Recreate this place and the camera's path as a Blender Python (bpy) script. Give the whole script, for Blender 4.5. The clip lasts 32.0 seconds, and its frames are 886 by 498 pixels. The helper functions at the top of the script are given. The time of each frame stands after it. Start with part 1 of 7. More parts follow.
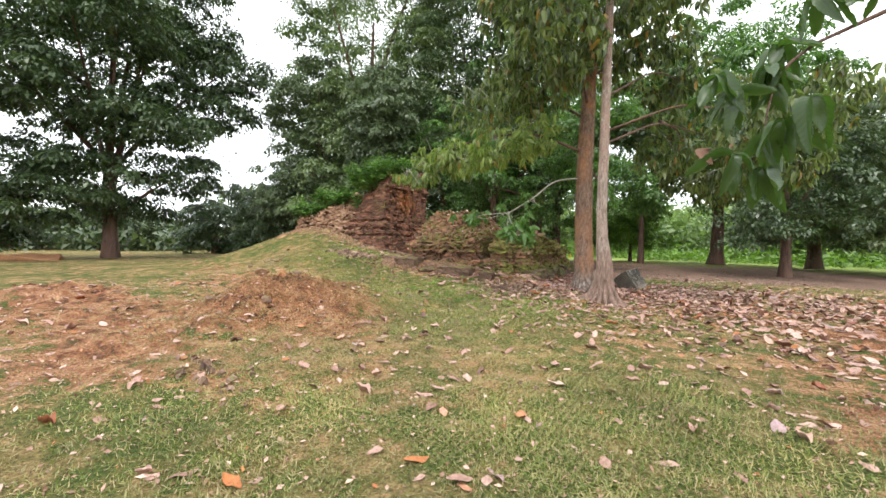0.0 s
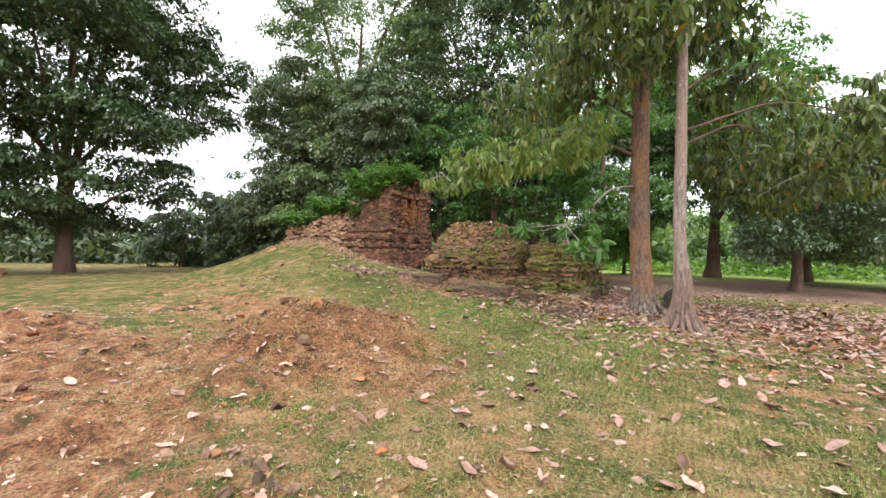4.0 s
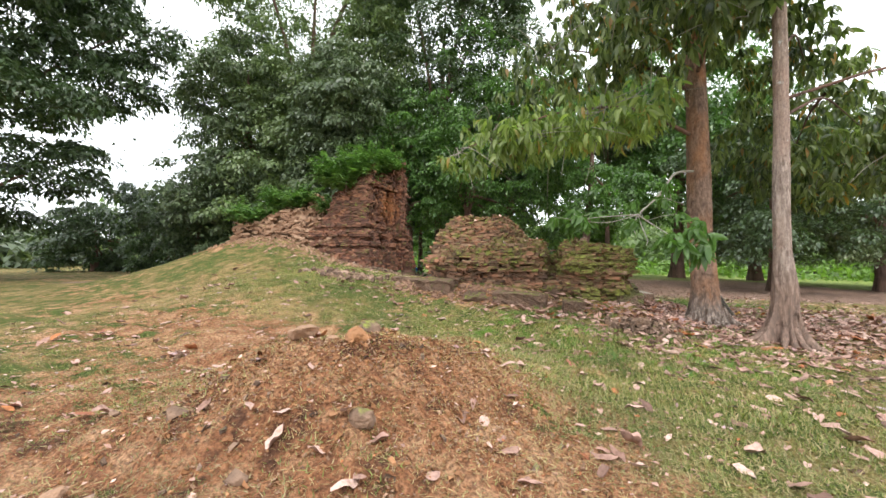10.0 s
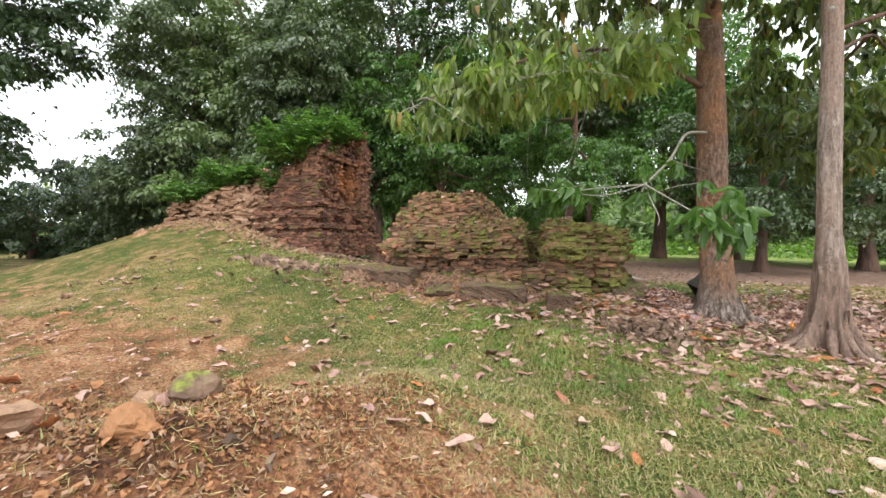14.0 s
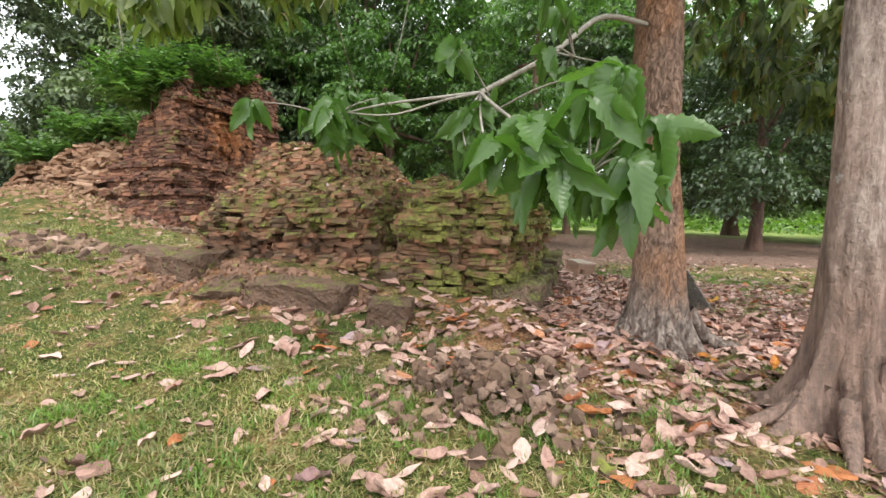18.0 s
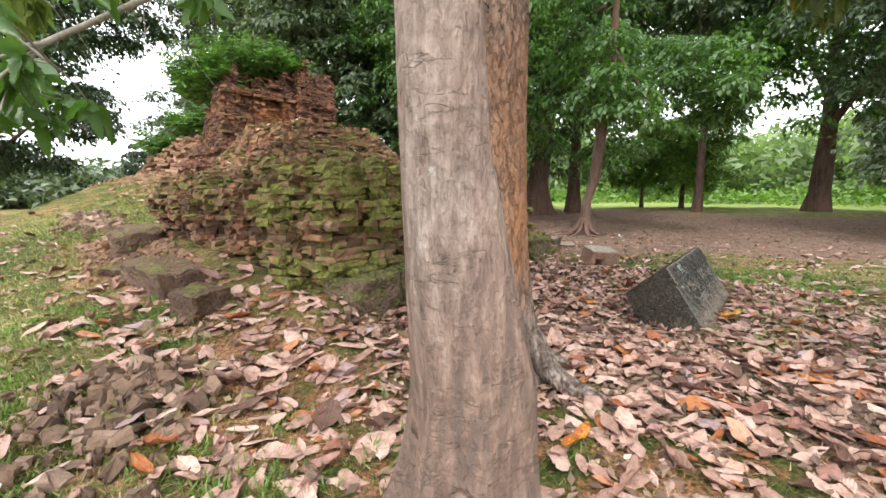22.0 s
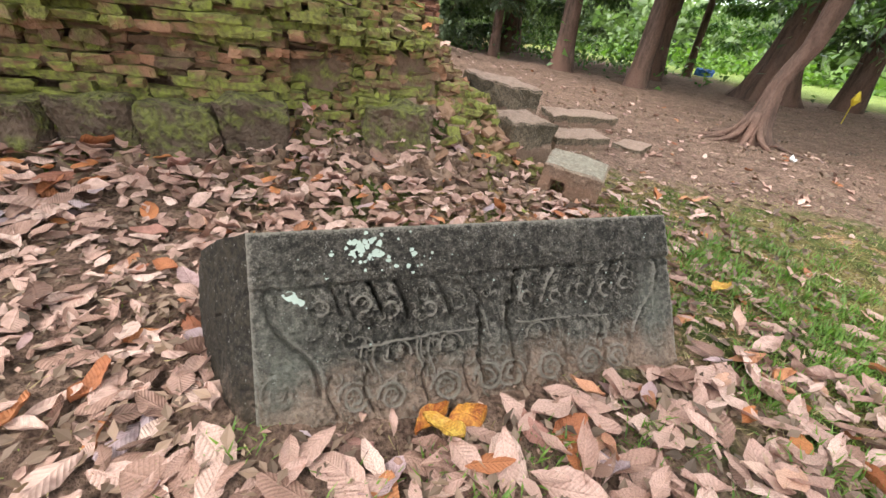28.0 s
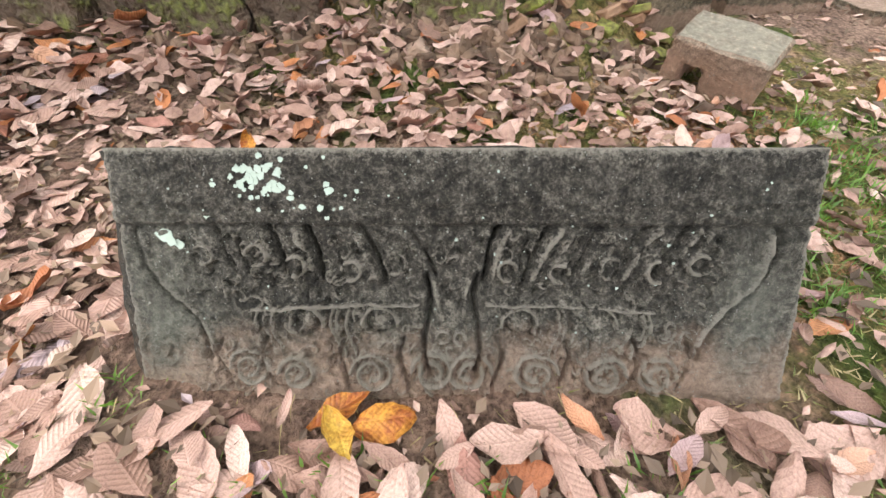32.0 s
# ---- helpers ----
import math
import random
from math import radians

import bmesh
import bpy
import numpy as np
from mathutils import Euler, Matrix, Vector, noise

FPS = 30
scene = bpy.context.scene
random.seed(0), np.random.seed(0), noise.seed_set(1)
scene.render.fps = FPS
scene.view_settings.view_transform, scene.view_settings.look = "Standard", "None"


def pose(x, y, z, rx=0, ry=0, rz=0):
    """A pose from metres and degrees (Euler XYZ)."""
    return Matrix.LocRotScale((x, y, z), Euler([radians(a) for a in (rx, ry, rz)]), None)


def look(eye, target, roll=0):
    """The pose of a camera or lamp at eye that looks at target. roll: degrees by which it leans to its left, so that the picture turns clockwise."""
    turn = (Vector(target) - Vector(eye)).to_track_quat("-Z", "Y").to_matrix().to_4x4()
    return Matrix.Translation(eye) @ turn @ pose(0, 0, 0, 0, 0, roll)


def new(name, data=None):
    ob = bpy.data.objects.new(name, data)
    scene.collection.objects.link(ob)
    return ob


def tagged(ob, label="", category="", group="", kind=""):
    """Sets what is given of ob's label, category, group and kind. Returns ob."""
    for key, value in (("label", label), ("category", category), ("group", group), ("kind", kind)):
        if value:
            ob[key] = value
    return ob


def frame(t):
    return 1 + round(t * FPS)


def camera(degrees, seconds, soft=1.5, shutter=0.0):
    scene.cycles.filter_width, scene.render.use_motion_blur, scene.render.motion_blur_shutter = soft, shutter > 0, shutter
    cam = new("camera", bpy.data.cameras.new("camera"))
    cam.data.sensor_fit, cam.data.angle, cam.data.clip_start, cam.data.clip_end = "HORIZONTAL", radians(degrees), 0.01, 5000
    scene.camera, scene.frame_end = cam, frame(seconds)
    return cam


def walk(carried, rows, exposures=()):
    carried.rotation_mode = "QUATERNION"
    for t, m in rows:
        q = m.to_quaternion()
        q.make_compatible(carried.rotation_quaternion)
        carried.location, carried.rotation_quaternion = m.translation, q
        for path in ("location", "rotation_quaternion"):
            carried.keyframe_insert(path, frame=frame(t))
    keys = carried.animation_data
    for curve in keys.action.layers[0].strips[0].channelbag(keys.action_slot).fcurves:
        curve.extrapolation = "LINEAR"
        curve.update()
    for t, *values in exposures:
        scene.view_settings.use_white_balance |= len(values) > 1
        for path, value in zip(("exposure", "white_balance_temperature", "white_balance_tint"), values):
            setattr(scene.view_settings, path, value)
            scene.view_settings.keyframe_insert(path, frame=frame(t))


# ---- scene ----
cam = camera(94.1, 32.0)
METRES, EYE, TILT, LEAN, TURN = 21.1, 1.5, 2.9, 2.8, 35.0
ROWS = [
    (0.0, 0.0, 0.0, 0.0, 0.25, -3.78, -3.71),
    (0.5, -0.0044, 0.0057, -0.0014, 2.21, -3.4, -3.8),
    (1.0, -0.0095, 0.0167, -0.0012, 2.13, -3.1, -4.34),
    (1.5, -0.0171, 0.0238, -0.0016, 0.72, -2.78, -5.0),
    (2.0, -0.0309, 0.0332, -0.0009, -2.18, -2.5, -5.14),
    (2.5, -0.0436, 0.0447, -0.0034, -2.06, -1.52, -4.25),
    (3.0, -0.0556, 0.0582, -0.0012, -0.85, -1.57, -3.54),
    (3.5, -0.068, 0.071, -0.0026, -2.78, -1.56, -4.04),
    (4.0, -0.0808, 0.0841, -0.0037, -3.74, -1.98, -3.95),
    (4.5, -0.0916, 0.0994, -0.0068, -0.32, -1.9, -3.46),
    (6.5, -0.1311, 0.1709, -0.0161, -5.86, -2.68, -4.1),
    (7.0, -0.1377, 0.1867, -0.0168, -9.85, -2.41, -4.5),
    (7.5, -0.1389, 0.1992, -0.0174, -12.51, -1.32, -5.45),
    (8.0, -0.1408, 0.2067, -0.0164, -12.86, -0.86, -4.94),
    (8.5, -0.1452, 0.21, -0.0164, -13.09, -0.98, -4.25),
    (9.0, -0.1475, 0.2109, -0.0165, -13.09, -1.03, -4.14),
    (9.5, -0.1501, 0.2117, -0.0168, -12.64, -1.08, -4.04),
    (10.0, -0.1505, 0.2117, -0.017, -11.78, -1.16, -4.06),
    (10.5, -0.1463, 0.2144, -0.0169, -10.41, -1.37, -4.09),
    (11.0, -0.1404, 0.2194, -0.0168, -9.16, -1.8, -3.93),
    (11.5, -0.1391, 0.2256, -0.0179, -8.38, -2.49, -3.67),
    (12.0, -0.141, 0.238, -0.0192, -8.19, -3.26, -3.29),
    (12.5, -0.1374, 0.2511, -0.0186, -9.01, -4.07, -2.7),
    (13.0, -0.129, 0.2627, -0.0182, -9.05, -4.44, -3.42),
    (13.5, -0.1217, 0.277, -0.0196, -12.0, -3.74, -3.93),
    (14.0, -0.1123, 0.2926, -0.0166, -14.61, -3.56, -3.6),
    (14.5, -0.0949, 0.3068, -0.016, -15.41, -4.68, -3.51),
    (16.5, -0.0211, 0.3664, -0.0176, -15.12, -3.25, -2.16),
    (17.0, -0.0001, 0.377, -0.0171, -12.9, -3.0, -1.94),
    (17.5, 0.0208, 0.3848, -0.0156, -12.66, -4.32, -2.48),
    (18.0, 0.0369, 0.3927, -0.0163, -14.49, -7.28, -3.78),
    (18.5, 0.0545, 0.393, -0.0155, -12.31, -8.55, -3.51),
    (19.0, 0.0722, 0.3923, -0.014, -11.95, -8.86, -3.04),
    (19.5, 0.0919, 0.3978, -0.0145, -11.71, -9.48, -2.9),
    (20.0, 0.1124, 0.4016, -0.0135, -6.74, -9.68, -2.35),
    (20.5, 0.1328, 0.4056, -0.0126, -2.21, -10.39, -1.57),
    (21.0, 0.1515, 0.4126, -0.0131, -1.5, -10.16, -2.06),
    (21.5, 0.1713, 0.4159, -0.0114, 2.65, -10.6, -2.63),
    (22.0, 0.1891, 0.4204, -0.0099, 5.57, -11.46, -1.79),
    (22.5, 0.2056, 0.4303, -0.009, 10.78, -12.33, -0.44),
    (23.0, 0.2229, 0.4378, -0.0081, 17.11, -10.25, -0.38),
    (23.5, 0.241, 0.4472, -0.0068, 20.74, -10.73, 0.86),
    (24.0, 0.2568, 0.4633, -0.007, 18.17, -13.85, -0.0),
    (24.5, 0.2749, 0.4771, -0.006, 19.17, -15.32, -2.74),
    (25.0, 0.2873, 0.4934, -0.0057, 19.07, -16.79, -4.38),
    (25.5, 0.297, 0.5137, -0.0059, 17.44, -18.57, -4.99),
    (27.5, 0.3402, 0.5881, -0.0133, 35.65, -28.62, -5.95),
    (28.0, 0.3449, 0.6017, -0.0156, 38.53, -33.34, -6.56),
    (28.5, 0.3462, 0.615, -0.018, 43.86, -39.09, -7.03),
    (29.0, 0.3518, 0.6278, -0.0196, 51.21, -42.5, -2.47),
    (29.5, 0.3552, 0.6347, -0.0199, 53.96, -44.61, -0.05),
    (30.0, 0.354, 0.639, -0.0218, 54.63, -46.56, -0.5),
    (30.5, 0.3511, 0.643, -0.0233, 56.28, -46.63, -1.43),
    (31.0, 0.3503, 0.6449, -0.0229, 59.57, -46.54, 0.9),
    (31.5, 0.3477, 0.6451, -0.0236, 58.48, -47.69, 2.54),
    (32.0, 0.346, 0.645, -0.0251, 56.88, -49.63, 1.6),
]
walk(cam, [(t, pose(0, 0, EYE, TILT, LEAN, TURN) @ pose(METRES * x, METRES * y, METRES * z, 90 + pitch, roll, yaw)) for t, x, y, z, yaw, pitch, roll in ROWS], exposures=[(0.0, 0.56), (13.0, 0.56), (17.0, 0.68), (21.0, 0.8), (25.0, 1.04), (28.0, 1.2), (32.0, 1.42)])

# ---- world and light: a bright, thinly overcast sky ----
world = bpy.data.worlds.new("sky")
scene.world = world
world.use_nodes = True
wt = world.node_tree
sky = wt.nodes.new("ShaderNodeTexSky")
sky.sky_type, sky.sun_disc = "NISHITA", False
sky.sun_elevation, sky.sun_rotation = radians(58), radians(150)
veil = wt.nodes.new("ShaderNodeMix")
veil.data_type = "RGBA"
veil.inputs["Factor"].default_value = 0.86
veil.inputs["B"].default_value = (12.6, 12.9, 13.4, 1)
wt.links.new(sky.outputs[0], veil.inputs["A"])
wt.links.new(veil.outputs["Result"], wt.nodes["Background"].inputs["Color"])
wt.nodes["Background"].inputs["Strength"].default_value = 0.135
sun = new("sun", bpy.data.lights.new("sun", "SUN"))
sun.data.energy, sun.data.angle, sun.data.color = 1.5, radians(25), (1.0, 0.95, 0.88)
sun.matrix_world = look((0, 0, 30), (-11, 19, -5))
tagged(sun, kind="structure")


# ---- materials ----
def nodes(name):
    m = bpy.data.materials.new(name)
    m.use_nodes = True
    m.node_tree.nodes["Principled BSDF"].inputs["Specular IOR Level"].default_value = 0.28
    return m, m.node_tree, m.node_tree.nodes["Principled BSDF"]


def noise_tex(nt, scale, detail=6, stretch=(1, 1, 1), rough=0.6, space="Object", kind="noise"):
    tc = nt.nodes.new("ShaderNodeTexCoord")
    mp = nt.nodes.new("ShaderNodeMapping")
    mp.inputs["Scale"].default_value = stretch
    nt.links.new(tc.outputs[space], mp.inputs["Vector"])
    if kind == "voronoi":
        n = nt.nodes.new("ShaderNodeTexVoronoi")
        n.inputs["Scale"].default_value = scale
    else:
        n = nt.nodes.new("ShaderNodeTexNoise")
        n.inputs["Scale"].default_value, n.inputs["Detail"].default_value, n.inputs["Roughness"].default_value = scale, detail, rough
    nt.links.new(mp.outputs[0], n.inputs["Vector"])
    return n.outputs["Distance"] if kind == "voronoi" else n.outputs[0]


def ramp(nt, fac, stops):
    r = nt.nodes.new("ShaderNodeValToRGB")
    while len(r.color_ramp.elements) < len(stops):
        r.color_ramp.elements.new(0.5)
    for e, (p, c) in zip(r.color_ramp.elements, stops):
        e.position = p
        e.color = (*c, 1) if len(c) == 3 else c
    nt.links.new(fac, r.inputs[0])
    return r.outputs[0]


def grey(nt, fac, a, b):
    return ramp(nt, fac, [(a, (0, 0, 0)), (b, (1, 1, 1))])


def blend(nt, fac, a, b, how="MIX"):
    n = nt.nodes.new("ShaderNodeMix")
    n.data_type, n.blend_type = "RGBA", how
    for k, v in (("Factor", fac), ("A", a), ("B", b)):
        s = n.inputs[k]
        if isinstance(v, (tuple, float, int)):
            s.default_value = v if isinstance(v, (float, int)) else (*v, 1)
        else:
            nt.links.new(v, s)
    return n.outputs["Result"]


def calc(nt, op, a, b=0.5):
    n = nt.nodes.new("ShaderNodeMath")
    n.operation = op
    for i, v in enumerate((a, b)):
        if isinstance(v, (float, int)):
            n.inputs[i].default_value = v
        else:
            nt.links.new(v, n.inputs[i])
    return n.outputs[0]


def bump(nt, bsdf, height, strength, dist):
    b = nt.nodes.new("ShaderNodeBump")
    b.inputs["Strength"].default_value, b.inputs["Distance"].default_value = strength, dist
    nt.links.new(height, b.inputs["Height"])
    nt.links.new(b.outputs[0], bsdf.inputs["Normal"])


def up_facing(nt):
    g = nt.nodes.new("ShaderNodeNewGeometry")
    s = nt.nodes.new("ShaderNodeSeparateXYZ")
    nt.links.new(g.outputs["Normal"], s.inputs[0])
    return s.outputs["Z"]


def island(nt):
    return nt.nodes.new("ShaderNodeNewGeometry").outputs["Random Per Island"]


def object_random(nt):
    return nt.nodes.new("ShaderNodeObjectInfo").outputs["Random"]


def attribute(nt, name):
    a = nt.nodes.new("ShaderNodeAttribute")
    a.attribute_name = name
    return a.outputs["Fac"]


def brick_material(name, stops, moss, mosscol=(0.16, 0.16, 0.045), single=False, dark=0.35, east=0.0, soot=0.0, pit=0.02, red=False, stain=None):
    m, nt, p = nodes(name)
    rnd = object_random(nt) if single else island(nt)
    base = ramp(nt, rnd, stops)
    n1 = noise_tex(nt, 2.2, 5, space="Object") if not single else noise_tex(nt, 6, 5)
    g = nt.nodes.new("ShaderNodeNewGeometry")
    big = nt.nodes.new("ShaderNodeTexNoise")
    big.inputs["Scale"].default_value, big.inputs["Detail"].default_value = 1.5, 5
    flat = nt.nodes.new("ShaderNodeVectorMath")
    flat.operation = "MULTIPLY"
    flat.inputs[1].default_value = (1, 1, 2.6)
    nt.links.new(g.outputs["Position"], flat.inputs[0])
    nt.links.new(flat.outputs[0], big.inputs["Vector"])
    fine = nt.nodes.new("ShaderNodeTexNoise")
    fine.inputs["Scale"].default_value, fine.inputs["Detail"].default_value = 28, 8
    nt.links.new(g.outputs["Position"], fine.inputs["Vector"])
    mid = nt.nodes.new("ShaderNodeTexNoise")
    mid.inputs["Scale"].default_value, mid.inputs["Detail"].default_value = 7, 6
    nt.links.new(g.outputs["Position"], mid.inputs["Vector"])
    c = blend(nt, grey(nt, mid.outputs[0], 0.38, 0.62), base, (0.075, 0.055, 0.045))
    c = blend(nt, dark, base, c)
    c = blend(nt, 0.35, c, ramp(nt, fine.outputs[0], [(0.3, (0.35, 0.35, 0.35)), (0.7, (1, 1, 1))]), "MULTIPLY")
    if soot:
        c = blend(nt, calc(nt, "MULTIPLY", grey(nt, big.outputs[0], 0.42, 0.58), soot), c, (0.075, 0.046, 0.037))
    if stain:
        off = nt.nodes.new("ShaderNodeVectorMath")
        off.operation = "DISTANCE"
        off.inputs[1].default_value = stain[:3]
        nt.links.new(g.outputs["Position"], off.inputs[0])
        reach = calc(nt, "ADD", off.outputs["Value"], calc(nt, "MULTIPLY", calc(nt, "SUBTRACT", mid.outputs[0], 0.5), 1.6))
        c = blend(nt, ramp(nt, calc(nt, "DIVIDE", reach, stain[3]), [(0.4, (0.8, 0.8, 0.8)), (1.0, (0, 0, 0))]), c, (0.46, 0.20, 0.085))
    up = up_facing(nt)
    f = calc(nt, "ADD", calc(nt, "MULTIPLY", up, 0.22), big.outputs[0])
    f = calc(nt, "ADD", f, calc(nt, "MULTIPLY", calc(nt, "SUBTRACT", mid.outputs[0], 0.5), 1.25))
    f = calc(nt, "ADD", f, calc(nt, "MULTIPLY", rnd, 0.06))
    if east:
        px = nt.nodes.new("ShaderNodeSeparateXYZ")
        nt.links.new(g.outputs["Position"], px.inputs[0])
        mr = nt.nodes.new("ShaderNodeMapRange")
        mr.inputs["From Min"].default_value, mr.inputs["From Max"].default_value, mr.inputs["To Max"].default_value = -8.5, -5.2, east
        nt.links.new(px.outputs["X"], mr.inputs["Value"])
        f = calc(nt, "ADD", f, mr.outputs[0])
    if red:
        pz = nt.nodes.new("ShaderNodeSeparateXYZ")
        nt.links.new(g.outputs["Position"], pz.inputs[0])
        hgt = calc(nt, "ADD", pz.outputs["Z"], calc(nt, "MULTIPLY", calc(nt, "SUBTRACT", big.outputs[0], 0.5), 0.35))
        bare = ramp(nt, calc(nt, "MULTIPLY", hgt, 0.5), [(0.42, (0, 0, 0)), (0.45, (1, 1, 1)), (0.58, (1, 1, 1)), (0.61, (0, 0, 0))])
        f = calc(nt, "SUBTRACT", f, calc(nt, "MULTIPLY", bare, 0.22))
    mf = calc(nt, "MULTIPLY", grey(nt, f, 0.52 - moss, 0.82 - moss), 0.93)
    tone = calc(nt, "ADD", calc(nt, "MULTIPLY", fine.outputs[0], 0.6), calc(nt, "MULTIPLY", mid.outputs[0], 0.4))
    mc = ramp(nt, tone, [(0.36, tuple(v * 0.4 for v in mosscol)), (0.5, mosscol), (0.64, (mosscol[0] * 1.45, mosscol[1] * 1.6, mosscol[2] * 1.1))])
    c = blend(nt, mf, c, mc)
    nt.links.new(c, p.inputs["Base Color"])
    p.inputs["Roughness"].default_value = 0.95
    bump(nt, p, calc(nt, "ADD", fine.outputs[0], mid.outputs[0]), 0.9, pit)
    return m


RED = [(0.0, (0.14, 0.085, 0.054)), (0.4, (0.29, 0.165, 0.098)), (0.8, (0.44, 0.215, 0.128)), (1.0, (0.38, 0.25, 0.158))]
DARKRED = [(0.0, (0.15, 0.075, 0.055)), (0.5, (0.28, 0.13, 0.085)), (0.85, (0.42, 0.195, 0.115)), (1.0, (0.46, 0.24, 0.145))]
PALE = [(0.0, (0.28, 0.16, 0.10)), (0.5, (0.40, 0.24, 0.15)), (1.0, (0.46, 0.30, 0.2))]
MOSSY = brick_material("mossy brick", RED, -0.07, dark=0.6, east=0.32, red=True)
MOSSY_ONE = brick_material("mossy brick singly", RED, 0.03, single=True, dark=0.45, east=0.24, red=True)
FADED = (-13.5, 15.85, 3.5, 0.75)
TOWER = brick_material("dark brick", DARKRED, -0.25, dark=0.4, soot=0.5, stain=FADED)
TOWER_ONE = brick_material("dark brick singly", DARKRED, -0.25, single=True, dark=0.4, soot=0.5, stain=FADED)
RUBBLE = brick_material("brick rubble", PALE, -0.4, dark=0.2)
LATERITE = brick_material("laterite", [(0, (0.15, 0.105, 0.075)), (1, (0.25, 0.17, 0.12))], -0.15, (0.135, 0.13, 0.05), True, 0.5, 0.2, 0.0, 0.08)
CLOD = brick_material("red earth clods", [(0, (0.26, 0.115, 0.052)), (1, (0.50, 0.255, 0.12))], -0.6, dark=0.3)
LATERITE_DRY = brick_material("dry laterite", [(0, (0.17, 0.105, 0.07)), (1, (0.33, 0.215, 0.15))], -0.16, single=True, dark=0.45, pit=0.07)
CRUMB = brick_material("brown brick crumbs", [(0, (0.20, 0.115, 0.075)), (1, (0.40, 0.235, 0.155))], -0.35, dark=0.35)
HEAP = brick_material("heaped stones", [(0, (0.11, 0.07, 0.048)), (0.5, (0.26, 0.165, 0.11)), (0.8, (0.33, 0.215, 0.15)), (1, (0.50, 0.345, 0.26))], -0.3, dark=0.5)

HEAP_ONE = brick_material("heaped stones singly", [(0, (0.11, 0.07, 0.048)), (0.5, (0.26, 0.165, 0.11)), (0.8, (0.33, 0.215, 0.15)), (1, (0.50, 0.345, 0.26))], -0.3, single=True, dark=0.5)


def vein_bump(nt, p, strength=0.25):
    """Ribs that run out from a leaf's midrib, in the leaf's own coordinates."""
    ax = calc(nt, "ABSOLUTE", attribute(nt, "leaf_x"))
    w = calc(nt, "SINE", calc(nt, "MULTIPLY", calc(nt, "SUBTRACT", attribute(nt, "leaf_y"), calc(nt, "MULTIPLY", ax, 0.9)), 36.0))
    rib = calc(nt, "POWER", calc(nt, "ABSOLUTE", w), 0.5)
    mid = grey(nt, ax, 0.0, 0.03)
    bump(nt, p, calc(nt, "ADD", rib, calc(nt, "MULTIPLY", mid, 1.5)), strength, 0.02)


def leaf_material(name, a, b, gloss=0.45, trans=0.35, c=None, veins=False, share=0.02, dry=None):
    m, nt, p = nodes(name)
    stops = [(0.0, a), (0.9 - share, b)] + ([(0.99 - share, b), (1.0 - share, c)] if c else [])
    col = ramp(nt, island(nt), stops)
    if dry:
        k = calc(nt, "ADD", calc(nt, "MULTIPLY", noise_tex(nt, 0.55, 6), 0.5), calc(nt, "MULTIPLY", noise_tex(nt, 3.2, 8), 0.5))
        k = calc(nt, "SUBTRACT", k, calc(nt, "MULTIPLY", attribute(nt, "lush"), 0.105))
        col = blend(nt, grey(nt, k, 0.47, 0.575), col, ramp(nt, island(nt), [(0.0, dry[0]), (1.0, dry[1])]))
    n = noise_tex(nt, 0.7, 3)
    col = blend(nt, 0.55, col, ramp(nt, n, [(0.35, (0.45, 0.48, 0.46)), (0.65, (1.25, 1.22, 1.15))]), "MULTIPLY")
    nt.links.new(col, p.inputs["Base Color"])
    p.inputs["Roughness"].default_value, p.inputs["Specular IOR Level"].default_value = gloss, 0.6
    if veins:
        vein_bump(nt, p, 0.1)
    t = nt.nodes.new("ShaderNodeBsdfTranslucent")
    nt.links.new(blend(nt, 1.0, col, (1.25, 1.5, 0.65), "MULTIPLY"), t.inputs[0])
    mix = nt.nodes.new("ShaderNodeMixShader")
    mix.inputs[0].default_value = trans
    nt.links.new(p.outputs[0], mix.inputs[1])
    nt.links.new(t.outputs[0], mix.inputs[2])
    nt.links.new(mix.outputs[0], nt.nodes["Material Output"].inputs["Surface"])
    return m


DARK_LEAF = leaf_material("dark green foliage", (0.042, 0.074, 0.032), (0.10, 0.152, 0.068), 0.33, 0.25)
MID_LEAF = leaf_material("green foliage", (0.045, 0.10, 0.028), (0.155, 0.28, 0.08), 0.34, 0.42)
PALE_LEAF = leaf_material("grey-green foliage", (0.10, 0.14, 0.065), (0.19, 0.235, 0.12), 0.45, 0.3)
GREY_LEAF = leaf_material("soft green foliage", (0.065, 0.098, 0.05), (0.15, 0.20, 0.105), 0.4, 0.25)
LIGHT_LEAF = leaf_material("light green foliage", (0.10, 0.15, 0.065), (0.21, 0.275, 0.125), 0.42, 0.3)
BRIGHT_LEAF = leaf_material("bright green foliage", (0.10, 0.19, 0.03), (0.20, 0.33, 0.06))
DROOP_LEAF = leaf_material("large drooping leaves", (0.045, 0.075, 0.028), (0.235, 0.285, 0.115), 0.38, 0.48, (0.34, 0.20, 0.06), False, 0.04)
# Same drooping leaf with the sunlight put into a paler, yellower colour.
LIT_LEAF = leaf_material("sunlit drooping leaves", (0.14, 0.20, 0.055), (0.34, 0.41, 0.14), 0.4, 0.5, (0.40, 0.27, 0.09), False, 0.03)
# Foliage lightened so that its colour carries the haze of distance.
HAZE_LEAF = leaf_material("distant foliage with painted haze", (0.15, 0.22, 0.10), (0.28, 0.36, 0.18), 0.6, 0.4)
NEAR_LEAF = leaf_material("glossy dark leaves", (0.028, 0.06, 0.018), (0.085, 0.15, 0.04), 0.32, 0.4, None, True)
